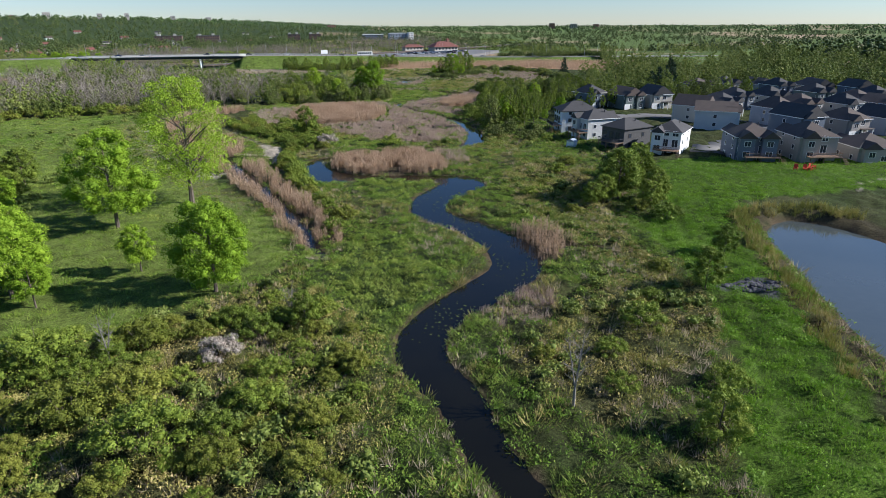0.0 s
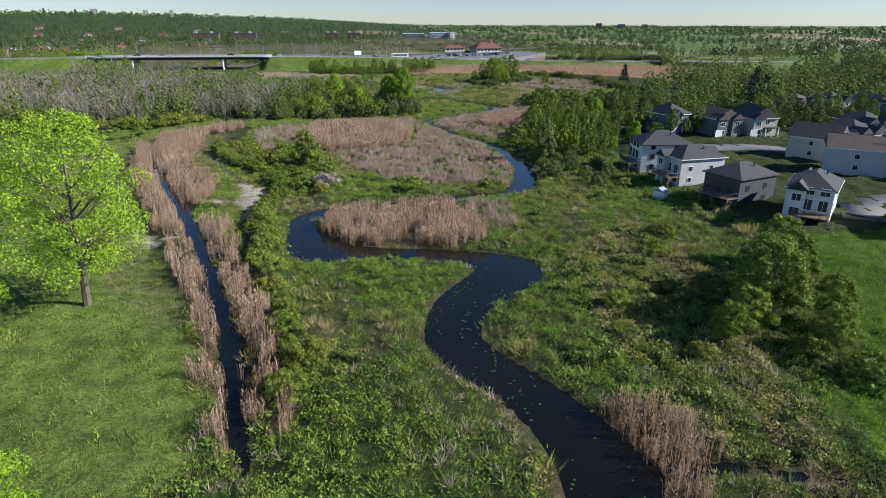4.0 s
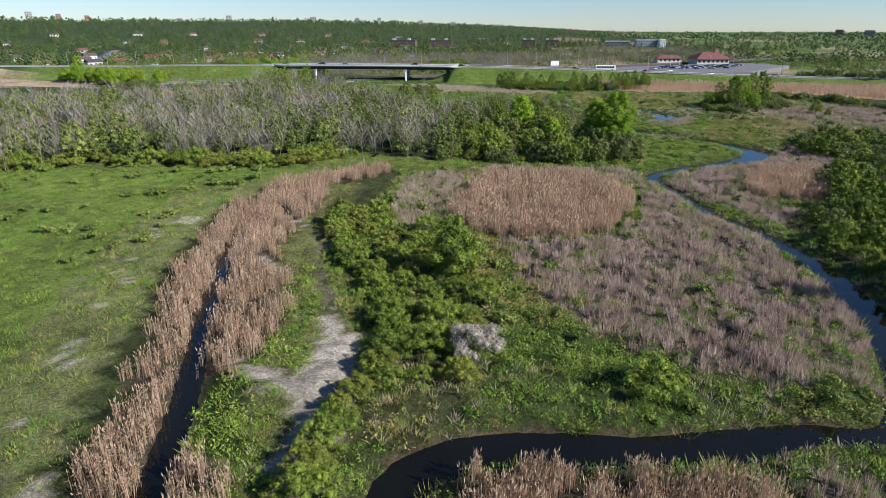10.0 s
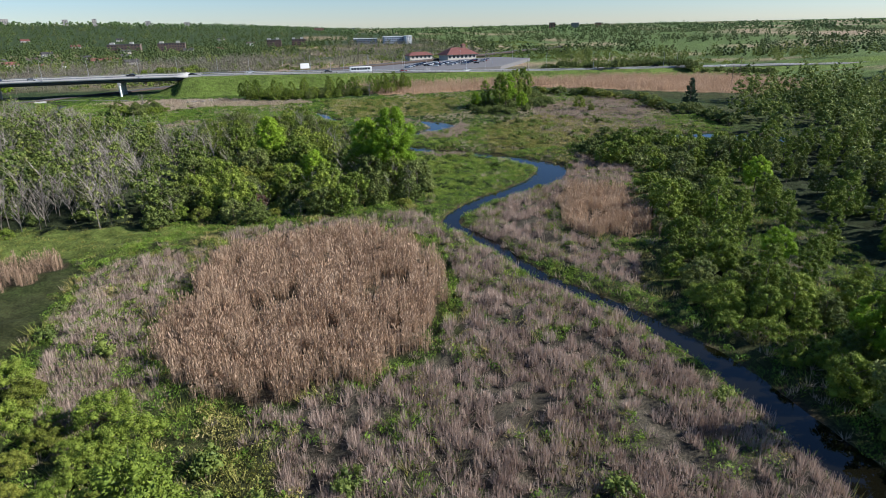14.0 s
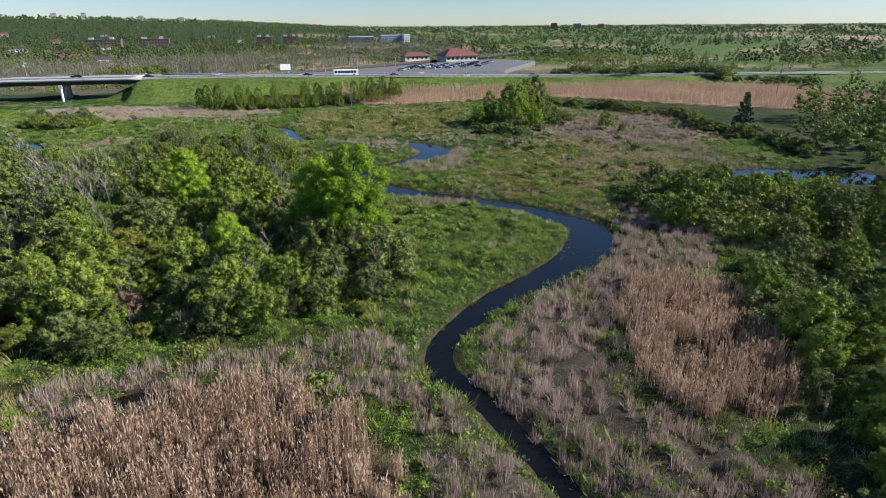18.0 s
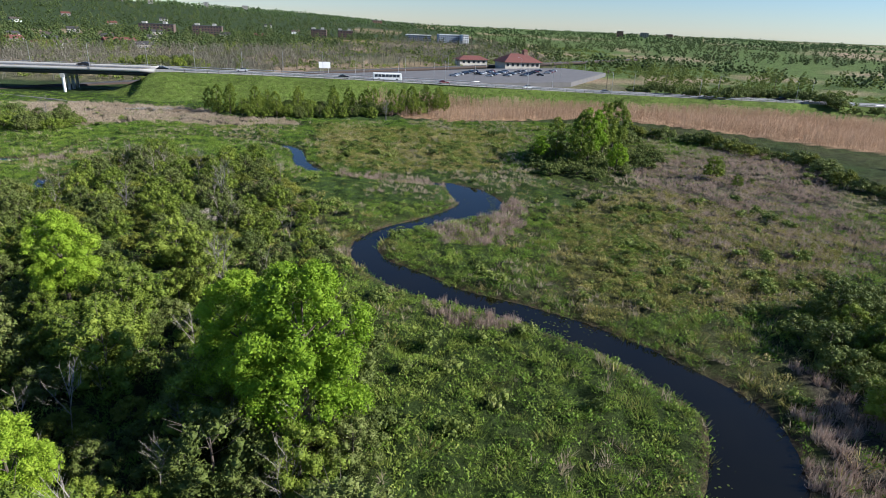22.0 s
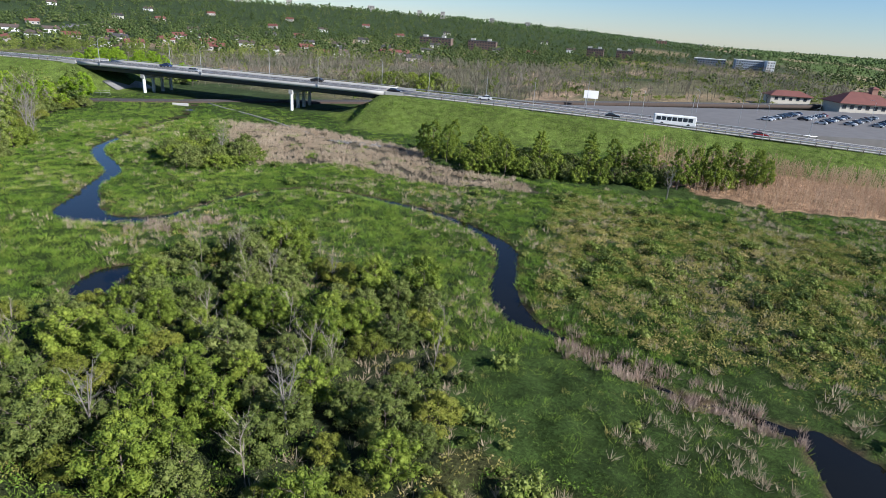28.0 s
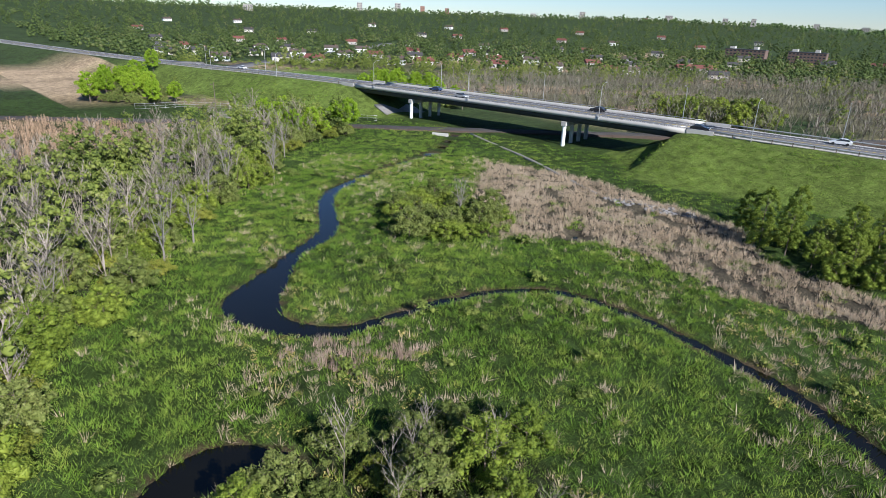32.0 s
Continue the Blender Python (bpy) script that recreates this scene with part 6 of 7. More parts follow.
def again(ob, x, y, turn, size, label=""):
    m = pose(x, y, float(land(x, y)[0]), 0, 0, turn)
    made = copy_thing(ob, m)
    made.scale = (size, size, size)
    return tagged(made, label)


def spaced(area, gap_m, rng, n=4000, keep=None, most=400):
    """Places in a polygon, no two nearer than gap_m, clear of water."""
    p = sow(area, n / max(1, np.ptp(np.array(area), 0).prod()), rng, keep=keep, clear=0.8)
    out = []
    cells = {}
    for q in p:
        key = (int(q[0] // gap_m), int(q[1] // gap_m))
        if any(math.hypot(q[0] - o[0], q[1] - o[1]) < gap_m for i in (-1, 0, 1) for j in (-1, 0, 1) for o in cells.get((key[0] + i, key[1] + j), ())):
            continue
        cells.setdefault(key, []).append(q)
        out.append(q)
        if len(out) >= most:
            break
    return np.array(out).reshape(-1, 3)


def plant_trees():
    rng = np.random.RandomState(21)
    # standing alone or in the front of the view: one by one
    cotton = make_tree("poplar_tree", LEAF_MAPLE, 23, 9.2, 3.0, 21000, 0.24, 1, 95, r=0.5, label="tall spreading poplar with thin fresh green leaves", n_limbs=24, lean=0.8, airy=0.5, fork=0.17, heart=0.0)
    set_at(cotton, -34, 111.5, 0)
    maple = make_tree("maple_tree", LEAF_MAPLE, 11.6, 5.4, 1.4, 26000, 0.17, 2, 80, r=0.24, label="dense round maple with vivid lime green leaves")
    set_at(maple, -21, 71.3, 0)
    young = make_tree("young_tree", LEAF_MAPLE, 9, 3.6, 1.8, 12000, 0.17, 3, 50, r=0.17, label="young green tree with an open crown in the meadow", airy=0.6)
    set_at(young, -32.3, 79.5, 0, 0.72)
    shade = make_tree("shade_tree", LEAF_MAPLE, 16, 7.2, 1.8, 26000, 0.19, 16, 90, r=0.34, label="broad mid-green tree with layered boughs in the meadow", airy=0.5)
    set_at(shade, -42, 98.5, 30)
    again(maple, -44.5, 72.5, 120, 1.0), again(young, -40.5, 69.5, 200, 0.7), again(young, -50, 80, 20, 1.05), again(maple, -54, 76, 40, 0.9), again(shade, -66, 92, 90, 0.7), again(young, -62, 104, 60, 1.0)
    big = make_tree("ash_tree", LEAF_MAPLE, 15.5, 5.2, 3, 28000, 0.18, 4, 90, r=0.34, label="big bright green ash tree beside the stream")
    set_at(big, 2.0, 279, 0)
    again(big, -3.5, 283, 70, 0.82), again(big, -26, 300, 150, 0.72), again(big, -14, 271, 100, 0.55)
    willow = make_tree("willow_tree", LEAF_SPRING, 8.5, 4.2, 1.2, 12000, 0.17, 5, 60, r=0.2, label="grey-green willow with a loose rounded crown")
    set_at(willow, 43, 104, 0, 1.1)
    for x, y, t, s in ((39, 101, 40, 0.65), (46, 109, 90, 1.0), (49, 102, 200, 0.7), (51, 113, 10, 0.85), (53, 119, 60, 0.85), (36, 99, 60, 0.5), (46, 97, 60, 0.6)):
        again(willow, x, y, t, s)
    lone = make_tree("young_willow", LEAF_SPRING, 7.2, 3.6, 1.0, 8000, 0.16, 6, 44, r=0.12, label="small young willow with sparse yellow-green leaves in the reeds")
    set_at(lone, -19.5, 182, 0, 1.15)
    for x, y, t, s in ((37.5, 64, 30, 0.75), (46.5, 75, 70, 0.6), (-9.5, 61, 0, 0.55), (24, 38, 0, 0.7), (76, 369, 0, 0.75), (78, 362, 0, 0.4)):
        again(lone, x, y, t, s)
    may = make_shrub("blossom_shrub", BLOSSOM, 3.4, 3.2, 5200, 0.12, 7, "rounded shrub covered in pale pinkish blossom")
    set_at(may, -12.7, 162.6)
    again(may, -17, 55, 0, 0.75), again(may, -10, 263, 40, 0.9), again(may, -28, 262, 20, 0.8), again(may, -22, 328, 20, 0.9)
    bush = make_shrub("willow_shrub", LEAF_SPRING, 3.2, 3.4, 5000, 0.125, 8, "low rounded grey-green willow shrub")
    set_at(bush, 4, 160)
    hedge = make_shrub("hawthorn_shrub", LEAF_OLIVE, 3.0, 2.9, 5000, 0.125, 9, "bushy fresh green hawthorn shrub")
    set_at(hedge, -6.5, 97)
    field = make_shrub("sallow_shrub", LEAF_DULL, 3.0, 3.2, 2600, 0.17, 19, "dull olive sallow shrub at the marsh edge")
    set_at(field, 64, 300)
    for x, y, s in ((28, 45, 0.7), (20, 52, 0.55), (26, 57, 0.8), (14, 50, 0.5), (19, 44, 0.6), (-12, 48, 1.0), (-8, 43, 0.7), (-22, 50, 1.2), (-28, 47, 1.2), (-25, 58, 1.0), (-33, 56, 1.2), (-17, 62, 0.8),
                    (-7, 52, 0.6), (-14, 40, 0.9), (-20, 42, 1.1), (30, 62, 0.5), (33, 70, 0.6), (46, 92, 0.9), (43, 96, 0.8), (31, 96, 0.6), (27, 108, 0.6), (38, 124, 0.7), (34, 117, 0.5), (43, 132, 0.8)):
        again(bush if rng.uniform() < 0.55 else hedge, x + rng.normal(0, 0.6), y + rng.normal(0, 0.6), rng.uniform(0, 360), s * rng.uniform(0.85, 1.15))
    for x, y, t, z in ((-70, 128, 20, 0.9), (-75, 124, 120, 1.1), (-80, 129, 220, 0.9), (-86, 126, 50, 1.2), (-66, 116, 80, 0.7)):
        again(willow, x, y, t, z)
    for q in spaced([(-48, 32), (-6, 36), (-3, 50), (-7, 64), (-14, 68), (-19, 63), (-28, 60), (-48, 60)], 2.6, rng, 3500, None, 85):
        again(bush if rng.uniform() < 0.4 else hedge, q[0], q[1], rng.uniform(0, 360), rng.uniform(0.3, 0.75))
    # hedge between the track and the stream
    line = spline([(-7, 92), (-8.5, 101), (-12, 112), (-16.5, 124), (-19.5, 136), (-21.5, 146), (-21, 156), (-22, 166), (-28, 176), (-36, 185), (-42, 196), (-46, 208)], 2.3)
    for x, y in line:
        again(hedge if rng.uniform() < 0.3 else bush, x + rng.normal(0, 0.7), y, rng.uniform(0, 360), rng.uniform(0.4, 0.8))
    for q in spaced([(-22, 156), (-14, 156), (-12, 168), (-17, 182), (-24, 196), (-38, 206), (-44, 200), (-34, 184), (-24, 172)], 2.9, rng, 3000):
        again(hedge if rng.uniform() < 0.25 else bush, q[0], q[1], rng.uniform(0, 360), rng.uniform(0.35, 0.9))
    for q in spaced(WOOD_NE, 3.0, rng, 900):
        again(field, q[0], q[1], rng.uniform(0, 360), rng.uniform(0.6, 1.2))
    for q in spaced([(-150, 200), (-116, 220), (-78, 233), (-60, 249), (-60, 258), (-80, 243), (-118, 232), (-150, 214)], 2.4, rng, 1500, lambda x, y: ripple2(x, y, 7, 81) > 0.1, 60):
        again(hedge if rng.uniform() < 0.5 else bush, q[0], q[1], rng.uniform(0, 360), rng.uniform(0.3, 1.3))
    for x, y in spline([(66, 405), (78, 425), (91, 414), (100, 400), (110, 385), (106, 366), (112, 345), (108, 325)], 3.0):
        again(field if rng.uniform() < 0.8 else hedge, x + rng.normal(0, 1.2), y + rng.normal(0, 1.2), rng.uniform(0, 360), rng.uniform(0.8, 1.4))
    for x, y in spline([(112, 535), (130, 522), (150, 512), (175, 530), (200, 500), (225, 470)], 4.0):
        again(field, x + rng.normal(0, 2), y + rng.normal(0, 2), rng.uniform(0, 360), rng.uniform(1.0, 2.0))
    # beside the railway, behind the bridge and on the embankment's west end
    for q in spaced([(-262, 396), (-245, 412), (-250, 424), (-300, 430), (-330, 440), (-318, 418)], 4.5, rng, 3000, None, 60):
        again((young, field, field)[rng.randint(3)], q[0], q[1], rng.uniform(0, 360), rng.uniform(0.6, 1.2))
    for q in spaced([(-193, 428), (-188, 446), (-172, 444), (-164, 440), (-160, 424), (-178, 420)], 3.6, rng, 2000, None, 40):
        again((field, hedge, young)[rng.randint(3)], q[0], q[1], rng.uniform(0, 360), rng.uniform(0.5, 1.1))
    for q in spaced([(-250, 498), (-205, 496), (-180, 505), (-200, 514), (-250, 510)], 5.0, rng, 900, None, 26):
        again((field, young)[rng.randint(2)], q[0], q[1], rng.uniform(0, 360), rng.uniform(0.8, 1.3))
    # trees along the river's far bank
    birch = make_tree("alder_tree", LEAF_DULL, 10, 3.4, 1.0, 7500, 0.2, 10, 52, r=0.14, label="slender grey-green alder with a tall crown")
    set_at(birch, 36, 186)
    aspen = make_tree("aspen_tree", LEAF_SPRING, 11.5, 2.9, 1.5, 7500, 0.18, 11, 52, r=0.15, label="upright aspen in fresh yellow-green leaf")
    set_at(aspen, 44, 196)
    low = make_tree("thicket_tree", LEAF_SPRING, 5.4, 3.5, 0.3, 6000, 0.155, 12, 46, r=0.11, label="small leafy tree crowded in a thicket")
    set_at(low, -6, 262)
    dull = make_tree("sallow_tree", LEAF_DULL, 4.9, 3.5, 0.2, 6000, 0.155, 13, 46, r=0.11, label="small dull green tree crowded in a thicket")
    set_at(dull, -2, 266)
    for x, y in spline([(-60, 344), (-74, 349), (-92, 361), (-114, 377), (-132, 399), (-146, 408), (-160, 426)], 2.6):
        for k in range(2):
            again((low, low, dull, field, hedge)[rng.randint(5)], x - 1.5 - 4 * k + rng.normal(0, 1.2), y - 1.5 - 4 * k + rng.normal(0, 1.2), rng.uniform(0, 360), rng.uniform(0.55, 1.05 + 0.2 * k))
    for q in spaced([(-134, 552), (-100, 556), (-98, 570), (-132, 568)], 5.5, rng, 900, None, 24):
        again((low, dull)[rng.randint(2)], q[0], q[1], rng.uniform(0, 360), rng.uniform(1.3, 1.8))
    for area, n in (([(58, 304), (70, 302), (88, 290), (80, 276), (62, 270), (52, 280), (51, 292)], 56), ([(50, 262), (63, 264), (60, 250), (48, 238), (43, 244)], 26)):
        for q in spaced(area, 3.0, rng, 2500, None, n):
            again((field, field, dull, low)[rng.randint(4)], q[0], q[1], rng.uniform(0, 360), rng.uniform(0.6, 1.15))
    for q in spaced(WOOD_EAST, 3.7, rng, 9000, most=225):
        near = q[0] < 75
        ob = (aspen, aspen, low, young, low)[rng.randint(5)] if near else (birch, aspen, low)[rng.randint(3)]
        again(ob, q[0], q[1], rng.uniform(0, 360), rng.uniform(0.4, 0.82))
    for q in spaced([(32, 184), (31.5, 200), (33, 216), (38, 232), (45, 242), (44, 200), (40, 182)], 3.0, rng, 2500, None, 36):
        again((low, dull, bush, low)[rng.randint(4)], q[0], q[1], rng.uniform(0, 360), rng.uniform(0.45, 0.85))
    for q in spaced([(33, 176), (37, 164), (46, 158), (52, 168), (46, 190), (38, 198)], 4.5, rng, 2500, None, 16):
        again((bush, dull, bush)[rng.randint(3)], q[0], q[1], rng.uniform(0, 360), rng.uniform(0.4, 0.75))
    # the thicket west of the stream, its nearer part tree by tree
    near_wood = lambda x, y: ((x > -40) | ((x > -66) & (y > 318))) & (y < 378)
    for q in spaced(WOOD_WEST, 3.15, rng, 30000, near_wood, 500):
        kind = rng.uniform()
        open_part = q[1] > 302 and q[0] > -12
        ob = low if kind < 0.36 else dull if kind < 0.66 else field if kind < 0.8 else hedge
        again(ob, q[0], q[1], rng.uniform(0, 360), (rng.uniform(0.5, 0.95) if q[1] > 315 else rng.uniform(0.45, 1.0) if rng.uniform() < 0.86 else 1.25) * (0.6 if open_part else 1))
    plum = make_shrub("plum_shrub", PLUM, 2.6, 2.4, 1800, 0.18, 14, "dark reddish plum shrub among green bushes")
    set_at(plum, -24, 262)
    dead = make_bare("dead_tree", 8.5, 15, "bare grey dead tree with fine twigs")
    set_at(dead, -11.5, 304)
    for x, y, s in ((-35, 334, 0.8), (-43, 345, 0.5), (-27, 55, 0.7), (-11, 62, 0.55), (14, 43, 0.9), (1, 434, 0.9), (-84, 262, 1.0), (-78, 256, 0.9), (-34, 366, 0.6), (-22, 340, 0.9), (-89, 410, 1.0), (-70, 268, 0.8), (-98, 366, 1.1), (-104, 372, 1.0), (-110, 371, 1.2), (-118, 380, 1.1), (-124, 386, 1.2), (-113, 366, 1.1), (-130, 398, 1.1), (-138, 402, 1.2), (-126, 378, 1.2), (-90, 352, 1.0), (-134, 390, 1.2), (-48, 70, 0.9), (-148, 410, 1.1)):
        again(dead, x, y, rng.uniform(0, 360), s)
    spruce = new("spruce_tree")
    v, f, k = [], [], 0
    r2 = np.random.RandomState(3)
    for i in range(260):
        t = 1 - math.sqrt(r2.uniform(0, 1))
        z, a = 0.6 + 11.2 * t, r2.uniform(0, math.tau)
        q = (3.5 * (1 - t) ** 0.9 + 0.1) * r2.uniform(0.45, 1.05)
        pv, pf = leaf_ball(16, 0.55, 0.42, r2, 0.4, -1)
        v.append(pv + (q * math.cos(a), q * math.sin(a), z - 0.2 * q))
        f.append(pf + k)
        k += len(pv)
    new("foliage", mesh_of("foliage", np.vstack(v), np.vstack(f), LEAF_DARK)).parent = spruce
    bm = bmesh.new()
    tube(bm, (0, 0, -0.3), (0, 0, 12), 0.25, 0.03, 7)
    part("trunk", bm, BARK, spruce)
    tagged(spruce, "dark green conical spruce standing over low shrubs", "tree")
    set_at(spruce, 115, 361, 0, 0.95)
    for x, y, s in ((120, 250, 1.1), (132, 262, 1.2), (112, 240, 1.0), (150, 300, 1.2)):
        again(spruce, x, y, 0, s)
    # the tree group by the far reed field, and the bushes below the road
    for x, y, s in ((48, 377, 0.8), (52, 384, 0.95), (57, 389, 0.8), (62, 397, 0.85), (45, 388, 0.6), (55, 372, 0.5), (66, 403, 0.65), (40, 383, 0.45)):
        again((aspen, young, aspen)[int(x) % 3], x, y, rng.uniform(0, 360), s * 1.5)
    for q in spaced([(35, 372), (50, 366), (68, 380), (75, 400), (60, 402), (40, 392)], 4.4, rng, 1500):
        again(field, q[0], q[1], rng.uniform(0, 360), rng.uniform(0.6, 1.0))
    for q in spaced([(-58, 440), (-40, 432), (0, 444), (22, 456), (20, 466), (-12, 460), (-50, 452)], 3.0, rng, 2500):
        again((low, dull, aspen)[rng.randint(3)], q[0], q[1], rng.uniform(0, 360), rng.uniform(0.5, 0.85))
    for q in spaced([(-98, 402), (-86, 398), (-80, 408), (-86, 418), (-100, 414)], 2.6, rng, 800):
        again((bush, dull)[rng.randint(2)], q[0], q[1], rng.uniform(0, 360), rng.uniform(0.6, 1.0))


def wood_shapes(rng, n, leaves, leaf):
    out = []
    for i in range(n):
        tall, wide = rng.uniform(7, 11), rng.uniform(2.6, 4.0)
        v, f = crown(crown_rows(rng, tall, wide, 0.8, 16, 0.75), leaves, leaf, rng, heart=0.6)
        out.append((v, f))
    return out


def lumpy_crown(rng, n, size=1.0, apart=0.0):
    """A far tree's crown: uneven leafy lumps heaped into a rough egg."""
    tall, wide = rng.uniform(6.0, 9.0) * size, rng.uniform(3.2, 4.6) * size
    return lumps(rng, crown_rows(rng, tall, wide, 0.5 * size, n), 1.2, apart)


def bare_shapes(rng, n, wide=0.028, boughs=14):
    """Leafless trees: a forked stem, rising boughs, and twigs along each bough."""
    out = []
    for i in range(n):
        v, f = [], []

        def sliver(p, q, w, turn):
            side = np.array((-math.sin(turn), math.cos(turn), 0)) * w
            k = len(v)
            v.extend((p - side, p + side, q))
            f.append((k, k + 1, k + 2))
        lean = rng.normal(0, 1.1, 2)
        top = np.array((lean[0], lean[1], rng.uniform(7.2, 8.6)))
        for a in (0.4, 2.0):
            sliver(np.array((0, 0, -0.2)), top, wide * 2.4, a)
        for j in range(boughs):
            t, a = rng.uniform(0.18, 0.85), j * 2.4 + rng.uniform(-0.5, 0.5)
            p, l = top * t, rng.uniform(1.8, 3.8) * (1.2 - 0.6 * t)
            q = p + (l * 0.75 * math.cos(a), l * 0.75 * math.sin(a), l * rng.uniform(0.5, 1.0))
            sliver(p, q, wide * 1.9, a)
            for k in range(7):
                u, b = rng.uniform(0.25, 0.95), a + rng.normal(0, 0.8)
                m, e = p + (q - p) * u, rng.uniform(0.5, 1.3)
                sliver(m, m + (e * 0.6 * math.cos(b), e * 0.6 * math.sin(b), e * rng.uniform(0.3, 1.0)), wide, b)
        out.append((np.array(v), np.array(f)))
    return out


def plant_woods():
    rng = np.random.RandomState(31)
    lows = []
    for i in range(6):
        v, f = crown([(rng.uniform(-0.7, 0.7), rng.uniform(-0.7, 0.7), rng.uniform(0.3, 0.9), rng.uniform(0.4, 0.75)) for k in range(6)], 200, 0.19, rng, -0.2, 0.6)
        lows.append((v, f))
    spots = [sow(MEADOW, 0.02, rng, keep=lambda x, y: (y > 105) & (x < -60 - 0.1 * (y - 112)))]
    spots += [sow(a, 0.045, rng, clear=0.6) for a in DRY] + [sow([(-8, 300), (4, 318), (-2, 345), (-14, 362), (-20, 340)], 0.08, rng, clear=0.6), sow(CORE, 0.008, rng, keep=off_reeds, clear=0.8)]
    strew("low_bushes", lows, np.vstack(spots), WOOD_LEAF, rng, "small round green bushes dotted over grass", "bushes", 0.5, 1.3, bunch=10)
    shapes = wood_shapes(rng, 8, 480, 0.36)
    far_part = lambda x, y: ~(((x > -40) | ((x > -66) & (y > 318))) & (y < 378))
    p = sow(WOOD_WEST, 0.045, rng, keep=lambda x, y: far_part(x, y) & (ripple2(x, y, 18, 41) + rng.normal(0, 0.3, x.shape) < np.where(x < -50, 0.2, 0.5)), clear=1.0)
    strew("leafy_wood", shapes, p, WOOD_LEAF, rng, "young leafy wood with crowded rounded crowns", "wood", 0.35, 1.15, bunch=9)
    p = sow(WOOD_WEST, 0.08, rng, keep=lambda x, y: far_part(x, y) & (ripple2(x, y, 18, 41) + rng.normal(0, 0.3, x.shape) > np.where(x < -50, -0.1, 0.4)), clear=1.0)
    strew("bare_wood", bare_shapes(rng, 8, 0.032, 22), p, TWIGS, rng, "grey leafless trees standing in a wood", "wood", 0.65, 1.35, bunch=9)
    p = sow(WOOD_WEST, 0.03, rng, keep=lambda x, y: far_part(x, y) & (x < -50), clear=1.0)
    strew("wood_underbrush", lows, p, WOOD_LEAF, rng, "green underbrush between leafless trees", "undergrowth", 0.9, 2.2, bunch=8)
    p = sow(WOOD_WEST, 0.014, rng, keep=lambda x, y: ~far_part(x, y), clear=1.0)
    strew("bare_wood", bare_shapes(rng, 6, 0.024, 14), p, TWIGS, rng, "grey leafless saplings among thicket shrubs", "wood", 0.4, 0.85, bunch=9)
    # woods between the estate, the far reeds and the hill
    hill = [(100, 285), (110, 330), (118, 352), (150, 385), (215, 385), (270, 440), (360, 430), (400, 60), (230, 40), (196, 120), (200, 240), (180, 285)]
    p = sow(hill, 0.017, rng)
    far_crowns = []
    for i in range(9):
        tall, wide = rng.uniform(7, 11), rng.uniform(3.0, 4.8)
        far_crowns.append(crown(crown_rows(rng, tall, wide, 0.4, 6), 42, 0.62, rng, heart=0.95))
    p2 = p[p[:, 0] < 300]
    strew("hill_wood", shapes, p2, WOOD_LEAF, rng, "leafy green wood behind the houses", "wood", 0.8, 1.4, bunch=12)
    p = p[p[:, 0] >= 300]
    strew("hill_wood", far_crowns, p, TOWN_LEAF, rng, "dense green wood on a low hill behind the houses", "wood", 0.8, 1.4, bunch=25)
    p = sow([(60, 202), (84, 236), (100, 285), (180, 285), (198, 240), (150, 284), (140, 225), (120, 232), (100, 228), (84, 232)], 0.02, rng)
    strew("hill_wood", shapes, p, WOOD_LEAF, rng, "dark leafy wood behind the houses", "wood", 0.7, 1.2, bunch=12)
    # woods beyond the road and round the town, out to the skyline
    n = 21000
    az, d = rng.uniform(radians(-92), radians(47), n), np.where(np.arange(n) % 5 < 3, 300 + 650 * rng.uniform(0, 1, n) ** 0.7, 950 + 850 * rng.uniform(0, 1, n))
    x, y = d * np.sin(az), 200 + d * np.cos(az)
    off = off_line(ROAD, x, y)[0]
    open_land = (ripple2(x, y, 160, 11) > 0.3) & ((x > -120) | (d < 480))
    lot = inside([(-70, 520), (-60, 600), (70, 720), (130, 700), (160, 640), (120, 535)], x, y)
    reed = inside(REED_FAR, x, y) | inside(REED_FAR_W, x, y) | inside(CAT_TAN, x, y) | inside(LAWN, x, y) | inside(TAN_FIELD, x, y) | inside(REED_RAIL, x, y)
    suburb = inside([(44, 90), (215, 70), (215, 215), (120, 240), (46, 200)], x, y)
    marsh = inside([(-190, 460), (-60, 440), (90, 440), (110, 300), (190, 300), (215, 470), (60, 520), (-150, 530)], x, y)
    town = inside([(-1500, 470), (-360, 470), (-240, 640), (-60, 900), (0, 1300), (0, 3000), (-1500, 3000)], x, y) | ((x > 130) & (ripple2(x, y, 70, 52) + 0.5 * ripple2(x, y, 22, 53) > 0.1))
    rail = off_line(TRACKS, x, y)[0]
    free = (off > 22) & ~lot & ~reed & ~suburb & ~marsh & (rail > 6) & (off_line(SIDE_ROAD, x, y)[0] > 8)
    chance = rng.uniform(size=n)
    ok = free & ~open_land & ((town & (chance < np.where(d < 950, 0.62, 0.8))) | (chance < 0.07) | ((d > 950) & (chance < 0.5)))
    close = np.hypot(x + 20, y - 343) < 430
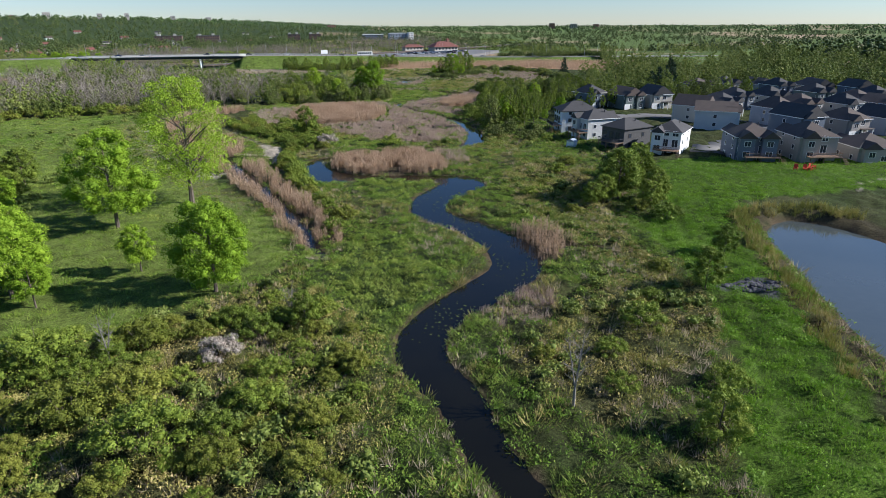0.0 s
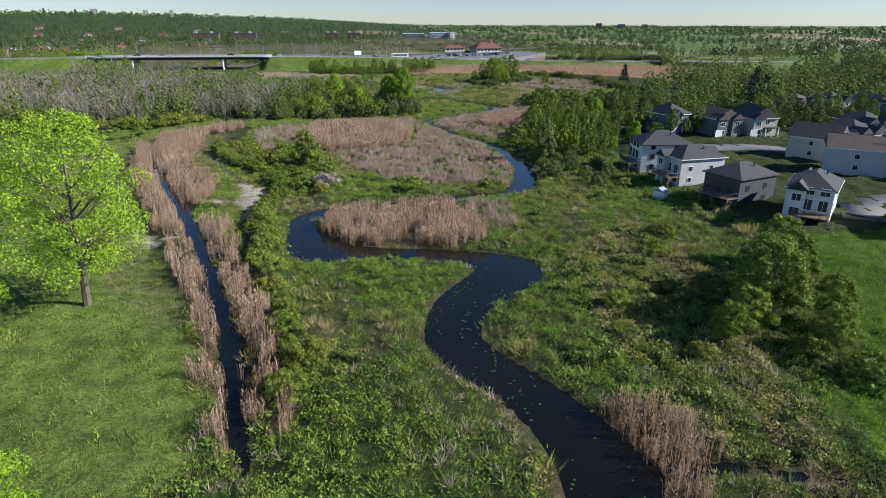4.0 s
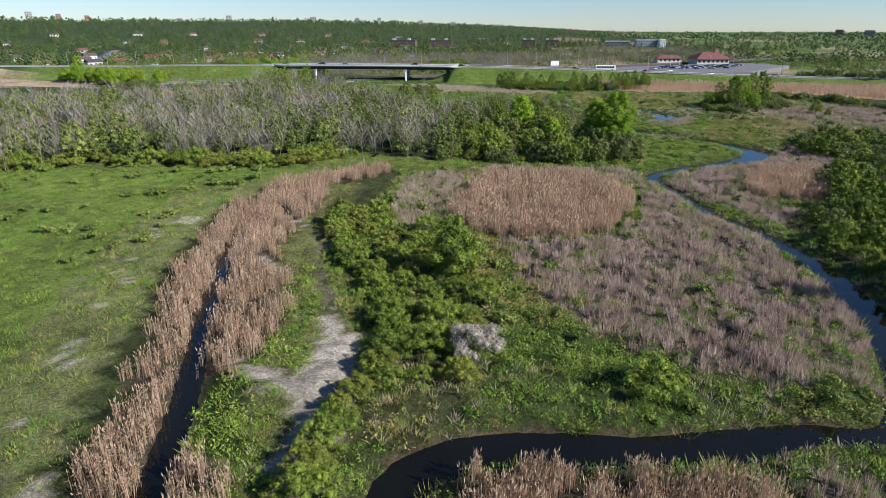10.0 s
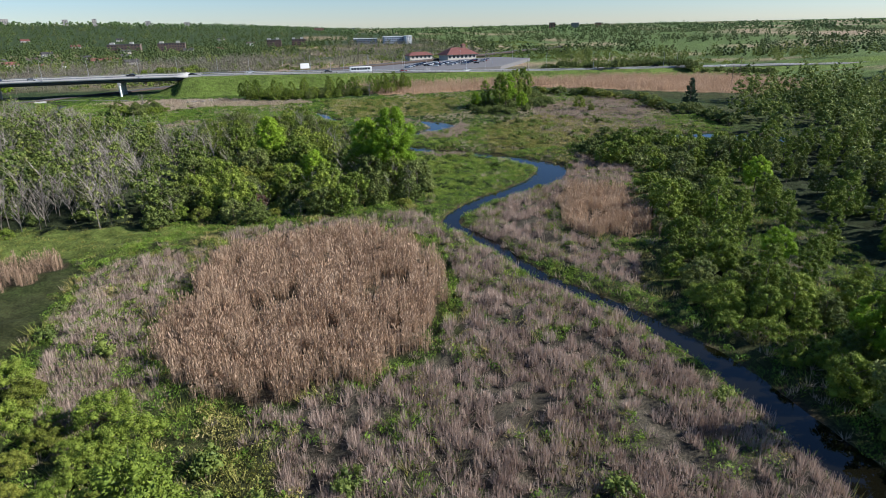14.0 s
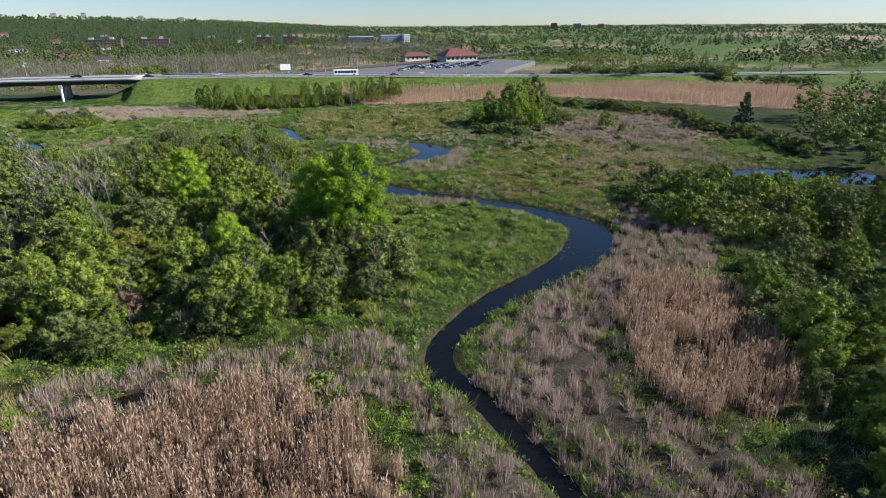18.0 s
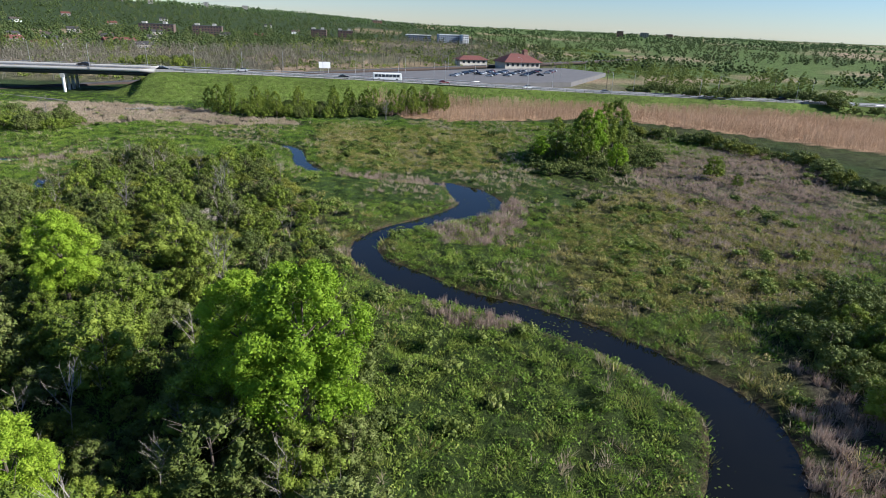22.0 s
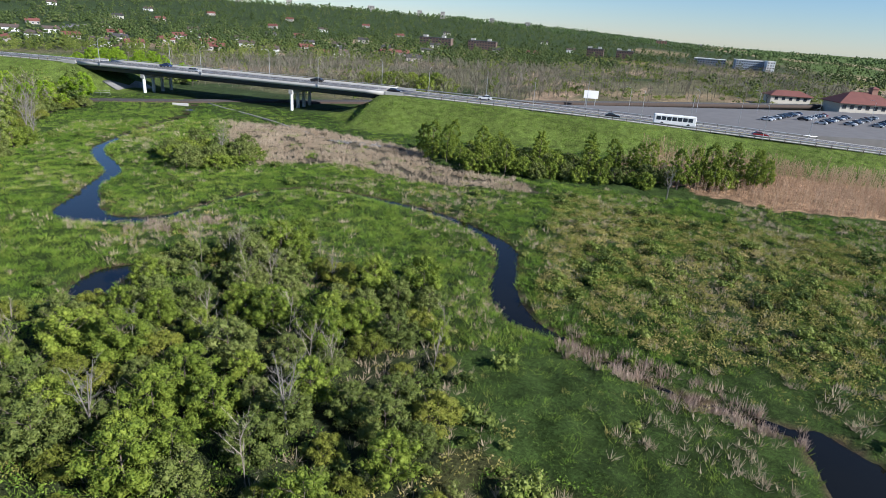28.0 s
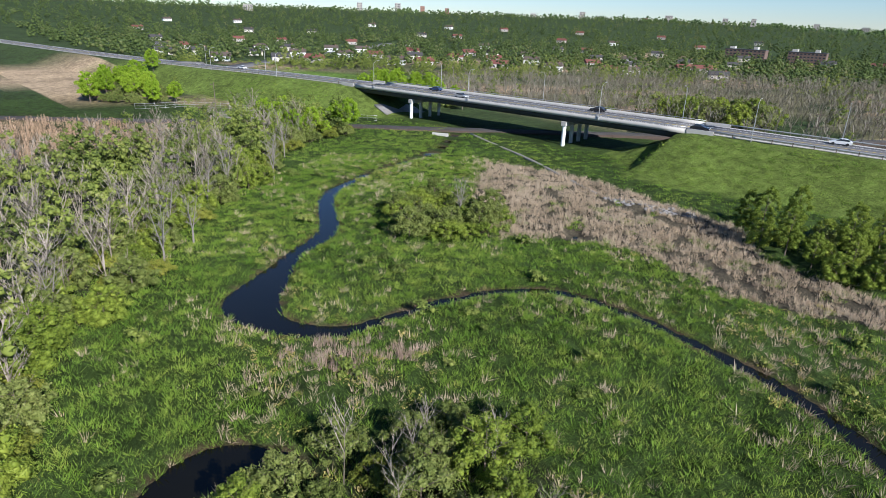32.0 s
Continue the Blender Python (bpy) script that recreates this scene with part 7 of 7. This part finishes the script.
    strew("far_wood", shapes, np.stack([x, y, land(x, y)], 1)[ok & close], WOOD_LEAF, rng, "green street and garden trees of the town", "wood", 0.55, 1.2, bunch=20)
    ok = ok & ~close
    strew("far_wood", far_crowns, np.stack([x, y, land(x, y)], 1)[ok], TOWN_LEAF, rng, "far green woods reaching to the skyline", "wood", 0.4, 1.15, bunch=22)
    ok2 = free & ~town & (x < 130) & (y > 500) & (d < 1300) & (chance > 0.1)
    strew("far_bare_wood", bare_shapes(rng, 5, 0.085, 7), np.stack([x, y, land(x, y)], 1)[ok2], FAR_TWIGS, rng, "grey leafless scrub beyond the road", "wood", 0.6, 1.1, bunch=60)
    p = sow([(-260, 508), (-190, 505), (-120, 515), (-70, 530), (-60, 640), (-90, 800), (-260, 700), (-240, 560)], 0.022, rng)
    strew("far_bare_wood", bare_shapes(rng, 5, 0.06, 10), p, FAR_TWIGS, rng, "grey leafless trees behind the bridge", "wood", 0.6, 1.2, bunch=30)
    n = 5500
    x, y = rng.uniform(-420, 260, n), rng.uniform(515, 1150, n)
    free = (off_line(ROAD, x, y)[0] > 20) & ~inside([(-66, 520), (-60, 600), (70, 715), (130, 700), (160, 640), (120, 535)], x, y) & (off_line(TRACKS, x, y)[0] > 3) & (ripple2(x, y, 60, 51) > -0.25)
    strew("scrub", [crown([(rng.uniform(-1.6, 1.6), rng.uniform(-1.6, 1.6), rng.uniform(0.5, 1.6), rng.uniform(0.7, 1.2)) for k in range(5)], 70, 0.55, rng, -0.2) for i in range(6)], np.stack([x, y, land(x, y)], 1)[free], WOOD_LEAF, rng, "low dull green scrub on open ground beyond the road", "scrub", 0.6, 1.5, bunch=30)
    n = 2000
    az, d = rng.uniform(radians(-95), radians(50), n), 1700 + 2500 * rng.uniform(0, 1, n)
    x, y = d * np.sin(az), 200 + d * np.cos(az)
    ridge = [lumpy_crown(rng, 7, 1.6, 14) for i in range(5)]
    strew("skyline_wood", ridge, np.stack([x, y, land(x, y) - 2], 1), FAR_LEAF, rng, "distant wooded skyline", "wood", 0.8, 1.4, bunch=300, rounded=True)


plant_ground_cover()
plant_reeds()
plant_woods()
plant_trees()
